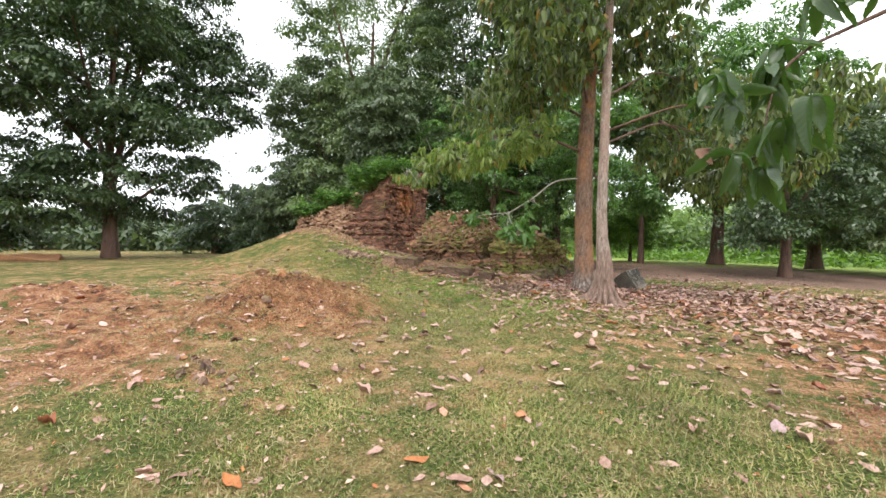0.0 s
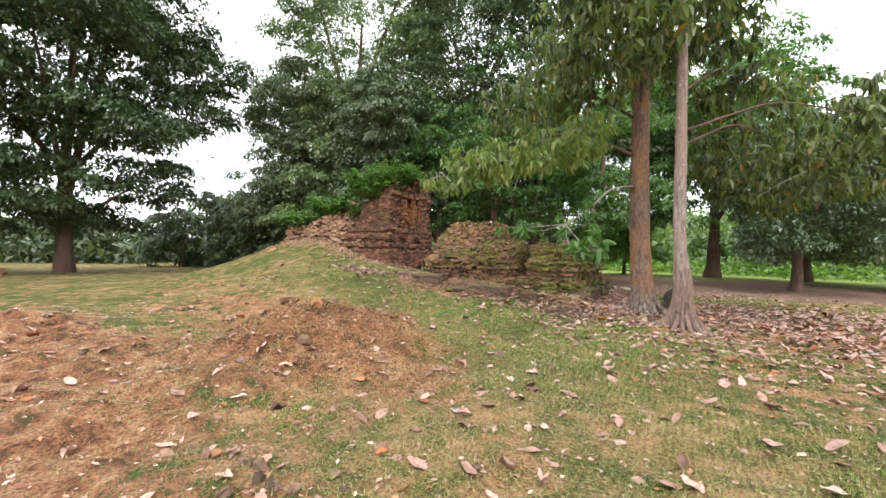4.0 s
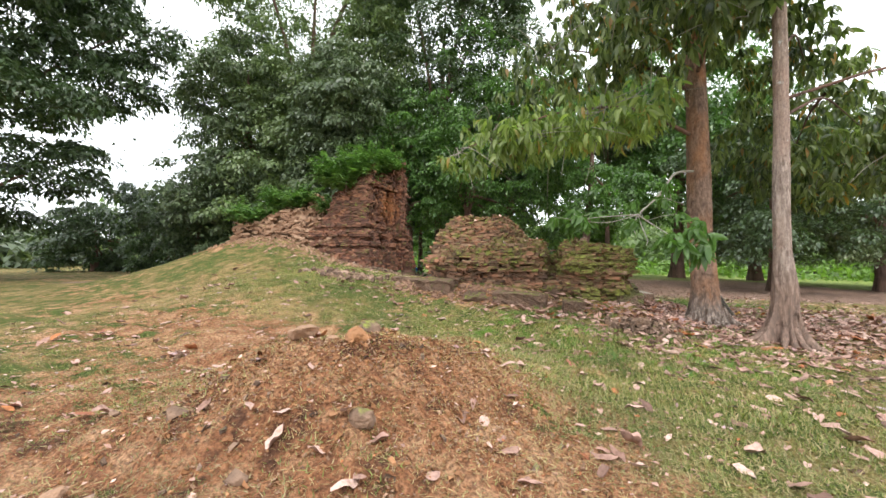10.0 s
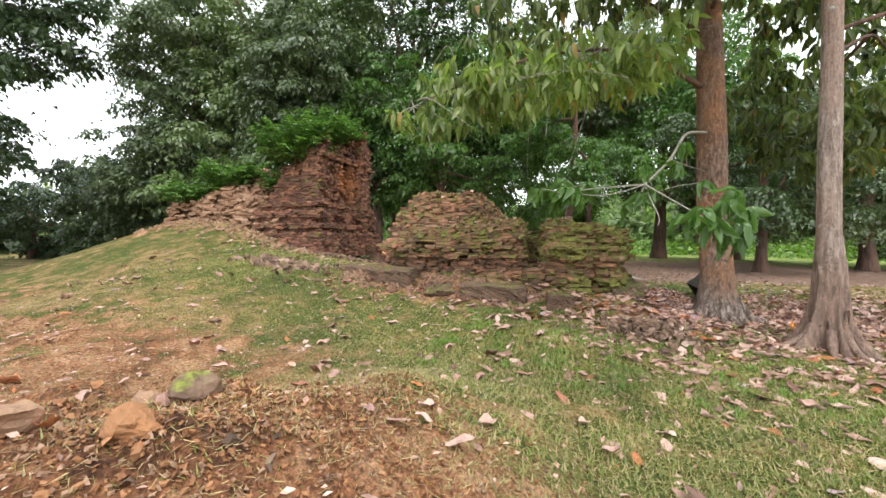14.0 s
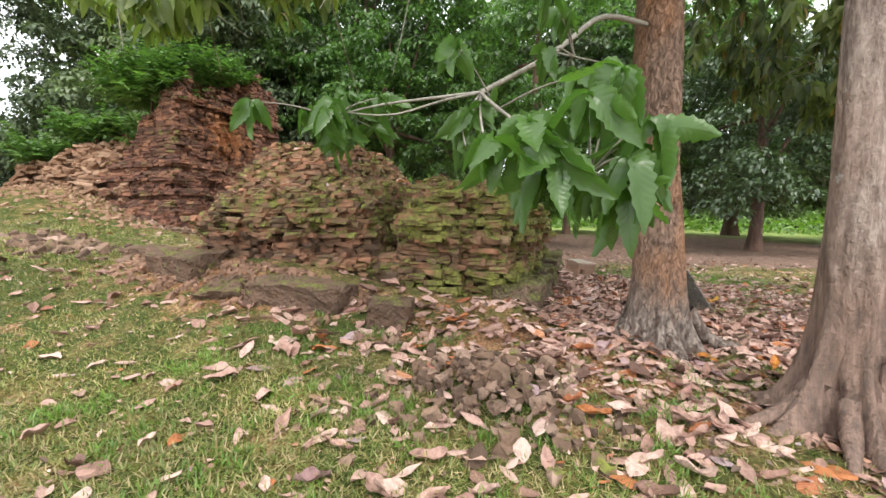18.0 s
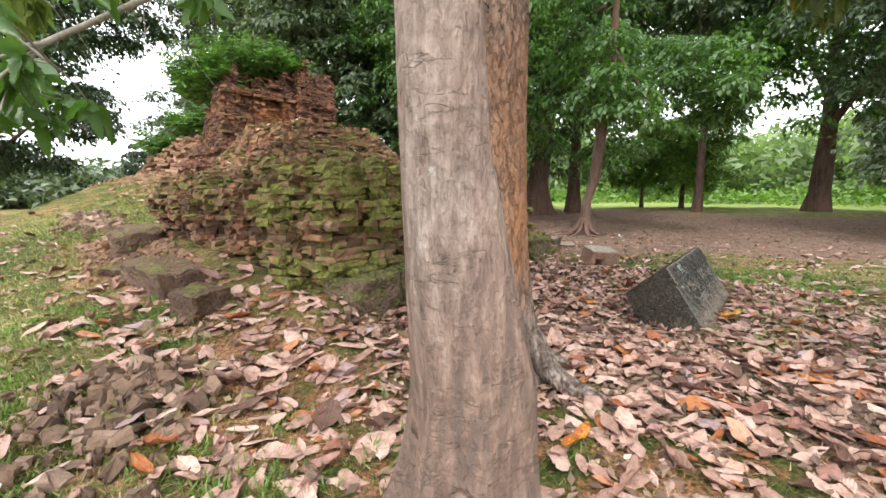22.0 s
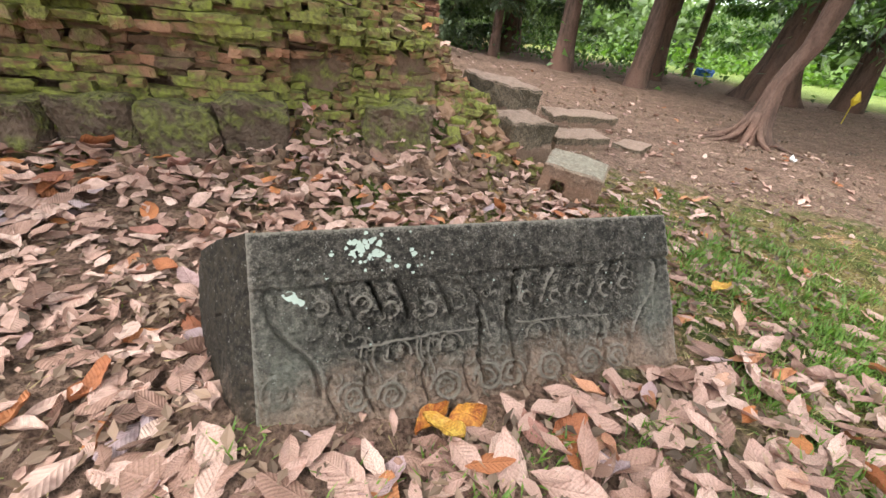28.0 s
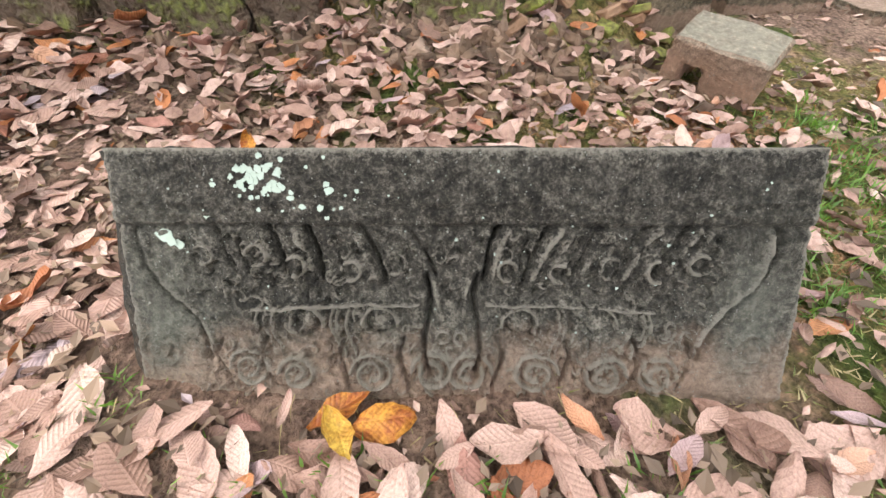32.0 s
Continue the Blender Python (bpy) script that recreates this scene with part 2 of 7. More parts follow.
SPRAY_LEAF = leaf_material("large ribbed green leaves", (0.045, 0.105, 0.025), (0.15, 0.28, 0.065), 0.3, 0.42, None, True)
FERN = leaf_material("fern fronds", (0.06, 0.14, 0.035), (0.17, 0.29, 0.085))
GRASS = leaf_material("grass blades", (0.105, 0.15, 0.028), (0.285, 0.315, 0.09), 0.5, 0.3, (0.50, 0.39, 0.22), False, 0.26, ((0.26, 0.215, 0.085), (0.50, 0.39, 0.21)))
STRAW = leaf_material("dry straw", (0.22, 0.15, 0.07), (0.50, 0.39, 0.20), 0.7, 0.2)


def litter_material():
    """Dead leaf: tan to red-brown, with paler ribs and brown blotches."""
    m, nt, p = nodes("dry fallen leaf")
    col = ramp(nt, island(nt), [(0.0, (0.13, 0.075, 0.058)), (0.13, (0.34, 0.205, 0.16)), (0.35, (0.46, 0.295, 0.245)), (0.62, (0.55, 0.37, 0.315)), (0.84, (0.65, 0.475, 0.41)), (0.9, (0.50, 0.20, 0.075)), (0.95, (0.33, 0.12, 0.06)), (1.0, (0.46, 0.37, 0.40))])
    n = noise_tex(nt, 26, 5)
    col = blend(nt, 0.7, col, ramp(nt, n, [(0.3, (0.42, 0.36, 0.33)), (0.52, (0.95, 0.93, 0.9)), (0.7, (1.15, 1.12, 1.08))]), "MULTIPLY")
    ax = calc(nt, "ABSOLUTE", attribute(nt, "leaf_x"))
    w = calc(nt, "ABSOLUTE", calc(nt, "SINE", calc(nt, "MULTIPLY", calc(nt, "SUBTRACT", attribute(nt, "leaf_y"), calc(nt, "MULTIPLY", ax, 0.9)), 36.0)))
    rib = calc(nt, "MINIMUM", calc(nt, "MULTIPLY", w, 3.0), calc(nt, "MULTIPLY", ax, 45.0))
    col = blend(nt, 0.6, col, ramp(nt, rib, [(0.0, (1.22, 1.2, 1.15)), (0.5, (0.94, 0.92, 0.9))]), "MULTIPLY")
    nt.links.new(col, p.inputs["Base Color"])
    p.inputs["Roughness"].default_value = 0.6
    vein_bump(nt, p, 0.3)
    return m


LITTER = litter_material()
HUMUS = leaf_material("trodden brown leaf scraps", (0.10, 0.066, 0.047), (0.32, 0.215, 0.155), 0.8, 0.1)


def bark_material(name, dark, light, patch, ridge=9.0, stretch=0.18, strength=0.9, crack=0.0, foot=None, wrinkle=0.0, rise=(0.45, 0.85), pale=1.9):
    m, nt, p = nodes(name)
    n1 = noise_tex(nt, ridge, 8, (1, 1, stretch))
    n2 = noise_tex(nt, 1.3, 4, (1, 1, 0.4))
    n3 = noise_tex(nt, 40, 6, (1, 1, 0.5))
    c = ramp(nt, n1, [(0.32, dark), (0.62, light)])
    c = blend(nt, grey(nt, n2, 0.42, 0.62), c, patch)
    c = blend(nt, 0.55, c, ramp(nt, n3, [(0.3, (0.4, 0.38, 0.37)), (0.65, (1.15, 1.15, 1.15))]), "MULTIPLY")
    h = calc(nt, "ADD", n1, calc(nt, "MULTIPLY", n3, 0.9))
    if foot:
        tc = nt.nodes.new("ShaderNodeTexCoord")
        sp = nt.nodes.new("ShaderNodeSeparateXYZ")
        nt.links.new(tc.outputs["Object"], sp.inputs[0])
        z = calc(nt, "ADD", sp.outputs["Z"], calc(nt, "MULTIPLY", calc(nt, "SUBTRACT", n1, 0.5), 1.2))
        c = blend(nt, ramp(nt, calc(nt, "MULTIPLY", z, 0.5), [(0.5 * rise[0], (1, 1, 1)), (0.5 * rise[1], (0, 0, 0))]), c, ramp(nt, n1, [(0.35, dark), (0.5, foot), (0.62, tuple(min(0.8, q * pale) for q in foot))]))
    if wrinkle:
        k = noise_tex(nt, wrinkle, 4, (1, 1, 4.5), 0.5)
        e = grey(nt, calc(nt, "ABSOLUTE", calc(nt, "SUBTRACT", k, 0.5)), 0.0, 0.012)
        e = calc(nt, "MAXIMUM", e, grey(nt, noise_tex(nt, 2.4, 3), 0.5, 0.54))
        c = blend(nt, e, blend(nt, 0.35, c, dark), c)
        h = calc(nt, "ADD", h, calc(nt, "MULTIPLY", e, 0.25))
        c = blend(nt, grey(nt, noise_tex(nt, 3.5, 5), 0.66, 0.70), c, (0.52, 0.50, 0.46))
    if crack:
        for sc, st, wid, dep in ((crack, (1, 1, 0.4), 0.035, 0.25),):
            k = noise_tex(nt, sc, 5, st, 0.55)
            e = grey(nt, calc(nt, "ABSOLUTE", calc(nt, "SUBTRACT", k, 0.5)), 0.0, wid)
            c = blend(nt, e, blend(nt, dep, c, dark), c)
            h = calc(nt, "ADD", h, calc(nt, "MULTIPLY", e, 0.5))
    nt.links.new(c, p.inputs["Base Color"])
    p.inputs["Roughness"].default_value = 0.9
    bump(nt, p, h, strength, 0.04)
    return m


BARK_A = bark_material("reddish flaking bark", (0.15, 0.095, 0.07), (0.39, 0.26, 0.19), (0.50, 0.235, 0.11), 16, 0.4, crack=22, foot=(0.235, 0.19, 0.16), strength=1.0)
BARK_B = bark_material("smooth grey-brown bark", (0.18, 0.13, 0.106), (0.46, 0.37, 0.315), (0.38, 0.26, 0.205), 24, 0.2, 0.9, foot=(0.25, 0.17, 0.132), wrinkle=5.0, rise=(0.95, 1.5), pale=1.35)
BARK_FAR = bark_material("brown bark", (0.06, 0.039, 0.031), (0.19, 0.125, 0.098), (0.205, 0.12, 0.09), 8)
TWIG = bark_material("pale grey twig", (0.22, 0.20, 0.17), (0.42, 0.39, 0.33), (0.32, 0.3, 0.24), 12, 0.4, 0.3)


def ground_material():
    m, nt, p = nodes("grass and red earth")
    big = noise_tex(nt, 0.55, 6)
    mid = noise_tex(nt, 3.2, 8)
    fine = noise_tex(nt, 34, 8)
    grain = noise_tex(nt, 120, 4)
    turf = ramp(nt, calc(nt, "SUBTRACT", calc(nt, "ADD", calc(nt, "MULTIPLY", mid, 0.6), calc(nt, "MULTIPLY", big, 0.4)), calc(nt, "MULTIPLY", attribute(nt, "lush"), 0.08)), [(0.42, (0.095, 0.13, 0.03)), (0.49, (0.19, 0.165, 0.058)), (0.56, (0.33, 0.24, 0.108)), (0.66, (0.45, 0.31, 0.17))])
    turf = blend(nt, 0.6, turf, ramp(nt, fine, [(0.36, (0.16, 0.16, 0.14)), (0.64, (1.6, 1.55, 1.35))]), "MULTIPLY")
    earth = ramp(nt, mid, [(0.36, (0.13, 0.062, 0.036)), (0.48, (0.36, 0.165, 0.082)), (0.64, (0.55, 0.33, 0.19))])
    earth = blend(nt, 0.75, earth, ramp(nt, fine, [(0.36, (0.24, 0.2, 0.18)), (0.64, (1.4, 1.35, 1.3))]), "MULTIPLY")
    brown = ramp(nt, mid, [(0.3, (0.19, 0.12, 0.09)), (0.7, (0.37, 0.25, 0.19))])
    brown = blend(nt, 0.75, brown, ramp(nt, fine, [(0.36, (0.2, 0.17, 0.15)), (0.64, (1.5, 1.45, 1.4))]), "MULTIPLY")
    s = calc(nt, "ADD", attribute(nt, "soil"), calc(nt, "MULTIPLY", calc(nt, "SUBTRACT", mid, 0.5), 1.8))
    s = calc(nt, "ADD", s, calc(nt, "MULTIPLY", calc(nt, "SUBTRACT", fine, 0.5), 0.8))
    c = blend(nt, grey(nt, s, 0.42, 0.62), turf, earth)
    w = calc(nt, "ADD", attribute(nt, "worn"), calc(nt, "MULTIPLY", calc(nt, "SUBTRACT", mid, 0.5), 0.9))
    c = blend(nt, grey(nt, w, 0.4, 0.6), c, brown)
    # Far lawn: green grass brightened so the sunlight sits in its colour.
    lush = ramp(nt, mid, [(0.35, (0.16, 0.23, 0.05)), (0.65, (0.34, 0.40, 0.11))])
    c = blend(nt, attribute(nt, "fresh"), c, lush)
    nt.links.new(c, p.inputs["Base Color"])
    p.inputs["Roughness"].default_value = 1.0
    bump(nt, p, calc(nt, "ADD", fine, calc(nt, "MULTIPLY", grain, 0.4)), 1.0, 0.06)
    return m


GROUND = ground_material()


def stone_material(name, dark, light, foot, footz, grain=0.85, lichen=0.56, dust=None):
    """Weathered sandstone with lichen; the buried foot keeps a film of earth."""
    m, nt, p = nodes(name)
    n1 = noise_tex(nt, 4.5, 10, rough=0.72)
    n2 = noise_tex(nt, 34, 9, rough=0.7)
    c = ramp(nt, n1, [(0.33, dark), (0.68, light)])
    n3 = noise_tex(nt, 110, 5, rough=0.7)
    c = blend(nt, min(1.0, grain * 0.9), c, ramp(nt, n3, [(0.38, (0.35, 0.35, 0.35)), (0.62, (1.6, 1.6, 1.6))]), "MULTIPLY")
    c = blend(nt, grain, c, ramp(nt, n2, [(0.38, (0.22, 0.22, 0.22)), (0.62, (1.75, 1.75, 1.75))]), "MULTIPLY")
    tc = nt.nodes.new("ShaderNodeTexCoord")
    s = nt.nodes.new("ShaderNodeSeparateXYZ")
    nt.links.new(tc.outputs["Object"], s.inputs[0])
    z = calc(nt, "ADD", s.outputs["Z"], calc(nt, "MULTIPLY", calc(nt, "SUBTRACT", n1, 0.5), 0.35))
    c = blend(nt, grey(nt, calc(nt, "MULTIPLY", z, 1.0), footz, footz + 0.16), blend(nt, 0.8 * grain, foot, ramp(nt, n2, [(0.38, (0.45, 0.43, 0.42)), (0.62, (1.3, 1.3, 1.3))]), "MULTIPLY"), c)
    if dust:
        c = blend(nt, calc(nt, "MULTIPLY", grey(nt, calc(nt, "ADD", up_facing(nt), calc(nt, "MULTIPLY", calc(nt, "SUBTRACT", n1, 0.5), 1.2)), 0.45, 0.95), 0.85), c, blend(nt, 0.5, dust, ramp(nt, n2, [(0.38, (0.5, 0.5, 0.5)), (0.62, (1.3, 1.3, 1.3))]), "MULTIPLY"))
    v = noise_tex(nt, 60, 2, kind="voronoi")
    spots = calc(nt, "MULTIPLY", ramp(nt, v, [(0.10, (1, 1, 1)), (0.14, (0, 0, 0))]), grey(nt, noise_tex(nt, 5, 3), lichen, lichen + 0.04))
    grit = calc(nt, "ADD", calc(nt, "MULTIPLY", n2, 0.55), calc(nt, "MULTIPLY", n3, 0.45))
    c = blend(nt, calc(nt, "MULTIPLY", attribute(nt, "film"), grey(nt, noise_tex(nt, 9, 7, rough=0.7), 0.38, 0.62)), c, ramp(nt, grit, [(0.40, (0.006, 0.005, 0.004)), (0.5, (0.027, 0.023, 0.018)), (0.60, (0.125, 0.108, 0.088))]))
    # Light on carved crests painted in as paler tone; worn edges pale too.
    worn = grey(nt, calc(nt, "ADD", attribute(nt, "crest_light_wear"), calc(nt, "MULTIPLY", calc(nt, "SUBTRACT", grit, 0.5), 0.10)), 0.006, 0.026)
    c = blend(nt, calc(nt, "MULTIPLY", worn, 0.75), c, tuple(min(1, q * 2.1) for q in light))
    weathered = calc(nt, "MULTIPLY", attribute(nt, "pale"), grey(nt, n1, 0.3, 0.62))
    c = blend(nt, weathered, c, blend(nt, grain * 0.6, (0.17, 0.17, 0.138), ramp(nt, n2, [(0.38, (0.4, 0.4, 0.4)), (0.62, (1.5, 1.5, 1.5))]), "MULTIPLY"))
    c = blend(nt, calc(nt, "MULTIPLY", attribute(nt, "mossy"), grey(nt, n1, 0.3, 0.5)), c, blend(nt, grey(nt, n2, 0.4, 0.6), (0.018, 0.014, 0.010), (0.058, 0.045, 0.028)))
    c = blend(nt, grey(nt, noise_tex(nt, 75, 3, rough=0.6), 0.665, 0.70), c, (0.34, 0.33, 0.29))
    c = blend(nt, spots, c, (0.36, 0.39, 0.34))
    nt.links.new(c, p.inputs["Base Color"])
    p.inputs["Roughness"].default_value = 0.75
    bump(nt, p, calc(nt, "ADD", calc(nt, "ADD", n2, calc(nt, "MULTIPLY", n3, 0.4)), calc(nt, "MULTIPLY", n1, 0.4)), 1.0, 0.045)
    return m


LINTEL = stone_material("blackened carved sandstone", (0.035, 0.031, 0.025), (0.19, 0.17, 0.142), (0.42, 0.29, 0.215), 0.12, 0.85)
SLAB_DARK = stone_material("mossy grey sandstone", (0.07, 0.06, 0.038), (0.24, 0.18, 0.125), (0.32, 0.215, 0.155), -0.14, 0.5, 0.7, (0.46, 0.32, 0.25))
SLAB = stone_material("pale weathered sandstone", (0.27, 0.175, 0.12), (0.46, 0.315, 0.23), (0.46, 0.285, 0.195), -0.05, 0.45, 0.75, (0.42, 0.385, 0.30))


def plain(name, col, rough=0.8):
    m, nt, p = nodes(name)
    n = noise_tex(nt, 18, 5)
    c = blend(nt, 0.4, col, ramp(nt, n, [(0.3, (0.6, 0.6, 0.6)), (0.7, (1.2, 1.2, 1.2))]), "MULTIPLY")
    nt.links.new(c, p.inputs["Base Color"])
    p.inputs["Roughness"].default_value = rough
    return m


LICHEN = plain("pale green lichen", (0.36, 0.42, 0.36))


def turning_leaf(name, a, b):
    m, nt, p = nodes(name)
    c = ramp(nt, noise_tex(nt, 3.5, 5), [(0.38, a), (0.62, b)])
    c = blend(nt, 0.7, c, ramp(nt, noise_tex(nt, 14, 5), [(0.3, (0.4, 0.32, 0.28)), (0.6, (1.1, 1.08, 1.05))]), "MULTIPLY")
    nt.links.new(c, p.inputs["Base Color"])
    p.inputs["Roughness"].default_value = 0.45
    vein_bump(nt, p, 0.3)
    return m


YELLOW = turning_leaf("yellow leaf", (0.52, 0.27, 0.05), (0.62, 0.42, 0.09))
ORANGE = turning_leaf("orange leaf", (0.34, 0.10, 0.025), (0.58, 0.27, 0.05))
ORANGE_BROWN = plain("withered leaf", (0.15, 0.08, 0.05), 0.6)
FLAG_YELLOW = plain("yellow plastic", (0.8, 0.6, 0.05), 0.4)
BLUE = plain("blue tarpaulin", (0.05, 0.16, 0.5), 0.5)


# ---- mesh helpers ----
def np_mesh(name, V, F, mat, smooth=False, attrs=None):
    V, F = np.asarray(V, dtype=np.float32), np.asarray(F, dtype=np.int32)
    me = bpy.data.meshes.new(name)
    me.vertices.add(len(V))
    me.vertices.foreach_set("co", V.ravel())
    k = F.shape[1]
    me.loops.add(F.size)
    me.loops.foreach_set("vertex_index", F.ravel())
    me.polygons.add(len(F))
    me.polygons.foreach_set("loop_start", np.arange(0, F.size, k, dtype=np.int32))
    me.polygons.foreach_set("use_smooth", np.full(len(F), smooth))
    for key, val in (attrs or {}).items():
        a = me.attributes.new(key, "FLOAT", "POINT")
        a.data.foreach_set("value", np.asarray(val, dtype=np.float32))
    me.update(calc_edges=True)
    me.validate()
    me.materials.append(mat)
    return me


def put(name, V, F, mat, parent=None, label="", smooth=False, kind="", attrs=None):
    ob = new(name, np_mesh(name, V, F, mat, smooth, attrs))
    ob.parent = parent
    return tagged(ob, label=label, kind=kind)


def base(name, at, label, category, group="", kind=""):
    ob = new(name)
    ob.location = at
    ob.empty_display_size = 0.2
    return tagged(ob, label=label, category=category, group=group, kind=kind)


def rotations(yaw, tilt, roll):
    """Stacked rotation matrices: roll about y first, tilt about x, then yaw about z."""
    cy, sy, ct, st, cr, sr = np.cos(yaw), np.sin(yaw), np.cos(tilt), np.sin(tilt), np.cos(roll), np.sin(roll)
    z, o = np.zeros_like(yaw), np.ones_like(yaw)
    Z = np.stack([np.stack([cy, -sy, z], -1), np.stack([sy, cy, z], -1), np.stack([z, z, o], -1)], 1)
    X = np.stack([np.stack([o, z, z], -1), np.stack([z, ct, -st], -1), np.stack([z, st, ct], -1)], 1)
    Y = np.stack([np.stack([cr, z, sr], -1), np.stack([z, o, z], -1), np.stack([-sr, z, cr], -1)], 1)
    return Z @ X @ Y


def leaf_axes(T, n):
    """The template's own x and y for n copies of a leaf."""
    return {"leaf_x": np.tile(T[:, 0], n), "leaf_y": np.tile(T[:, 1], n)}


def scatter(T, F, pos, rot, scale):
    """Copies of a template (T, F) at pos, turned by rot and scaled, as one mesh's vertices and faces."""
    scale = np.asarray(scale)
    if scale.ndim == 1:
        scale = scale[:, None]
    P = np.einsum("nij,nmj->nmi", rot, T[None] * scale[:, None, :]) + pos[:, None, :]
    F2 = (np.asarray(F)[None] + (np.arange(len(pos)) * len(T))[:, None, None]).reshape(-1, np.asarray(F).shape[1])
    return P.reshape(-1, 3), F2


def tube(pts, radii, sides=8, wob=0.0, rng=None):
    pts, radii = np.asarray(pts, float), np.asarray(radii, float)
    t = np.gradient(pts, axis=0)
    t /= np.linalg.norm(t, axis=1)[:, None]
    ref = np.where(np.abs(t[:, 2:3]) > 0.9, np.array([[1.0, 0, 0]]), np.array([[0, 0, 1.0]]))
    u = np.cross(t, ref)
    u /= np.linalg.norm(u, axis=1)[:, None]
    v = np.cross(t, u)
    a = np.linspace(0, 2 * math.pi, sides, endpoint=False)
    r = radii[:, None] * np.ones(sides)[None]
    if wob and rng is not None:
        r = r * (1 + wob * rng.standard_normal(r.shape))
    V = pts[:, None, :] + r[..., None] * (np.cos(a)[None, :, None] * u[:, None, :] + np.sin(a)[None, :, None] * v[:, None, :])
    n = len(pts)
    i, j = np.meshgrid(np.arange(n - 1), np.arange(sides), indexing="ij")
    q = np.stack([i * sides + j, i * sides + (j + 1) % sides, (i + 1) * sides + (j + 1) % sides, (i + 1) * sides + j], -1).reshape(-1, 4)
    return V.reshape(-1, 3), q


def join(pieces):
    V, F, n = [], [], 0
    for v, f in pieces:
        V.append(v)
        F.append(np.asarray(f) + n)
        n += len(v)
    return np.vstack(V), np.vstack(F)


LEAF_V = np.array([(0, 0, 0), (0.27, 0.45, 0.06), (0, 1, -0.05), (-0.27, 0.45, 0.06)], float)
LEAF_F = np.array([(0, 1, 2, 3)])
CHIP_V = np.array([(-0.26, 0.08, 0), (0.3, 0.35, 0.05), (0, 1, -0.04)], float)
CHIP_F = np.array([(0, 1, 2)])
BLADE_V = np.array([(-0.3, 0, 0), (0.3, 0.12, 0.0), (0, 1, -0.06)], float)


def long_leaf(rows=5, width=0.24, curl=0.12, fold=0.1, wave=0.0, teeth=0.035):
    """A large leaf along +y of length 1, in three columns, curling down to its tip."""
    V = []
    for i in range(rows):
        t = i / (rows - 1)
        w = width * (math.sin(math.pi * (0.04 + 0.93 * t) ** 0.85) ** 0.8) + 0.006
        if wave > 0.02:
            w *= 1 + teeth * (-1) ** i * (0 < i < rows - 1)
        zc = -curl * t * t + wave * math.sin(7 * t)
        V += [(-w, t, zc + fold * w * 3 + wave * math.sin(9 * t + 1)), (0, t, zc), (w, t, zc + fold * w * 3 + wave * math.sin(8 * t))]
    F = []
    for i in range(rows - 1):
        for k in (0, 1):
            a = i * 3 + k
            F.append((a, a + 1, a + 4, a + 3))
    return np.array(V), np.array(F)


# ---- the ground ----
def soft(v, lim):
    return lim * np.tanh(v / lim)


def bell(x, y, cx, cy, rx, ry):
    return np.exp(-((x - cx) / rx) ** 2 - ((y - cy) / ry) ** 2)


def ground_z(x, y):
    x, y = np.asarray(x, float), np.asarray(y, float)
    far = np.exp(-((x + 6) / 45) ** 2 - ((y - 8) / 40) ** 2)
    h = -0.15 + far * (-0.0147 * soft(x, 22) + 0.017 * soft(y, 13)) - 0.25 * (1 - far)
    h = h + 2.05 * bell(x, y, -18, 14.6, 4.6, 4.2) + 0.5 * bell(x, y, -12.8, 10.9, 3, 3)
    h = h + 0.7 * bell(x, y, -7.55, 4.75, 1.35, 1.05) + 0.42 * bell(x, y, -6.9, 6.2, 1.1, 1.2)
    h = h + 0.55 * bell(x, y, -9, 13, 3.2, 3.2) + 0.2 * bell(x, y, -5, 11, 2.4, 2.4)
    h = h + 0.25 * bell(x, y, -13.5, 2.6, 1.8, 1.2) + 0.35 * bell(x, y, -2.5, 40, 9, 5)
    h = h + 0.28 * bell(x, y, -7.4, 11.5, 2.3, 0.45) + 0.14 * bell(x, y, -4.95, 14.2, 0.5, 2.4) + 0.5 * bell(x, y, -5.55, 16.25, 0.5, 0.45) + 0.55 * bell(x, y, -5.4, 15.5, 0.62, 0.6) + 0.3 * bell(x, y, -5.0, 14.66, 0.3, 0.17)
    h = h + 0.03 * np.sin(1.9 * x + 0.7 * y) * np.sin(1.3 * y - 0.4 * x) + 0.012 * np.sin(5.1 * x + 2) * np.sin(4.7 * y + x)
    return h


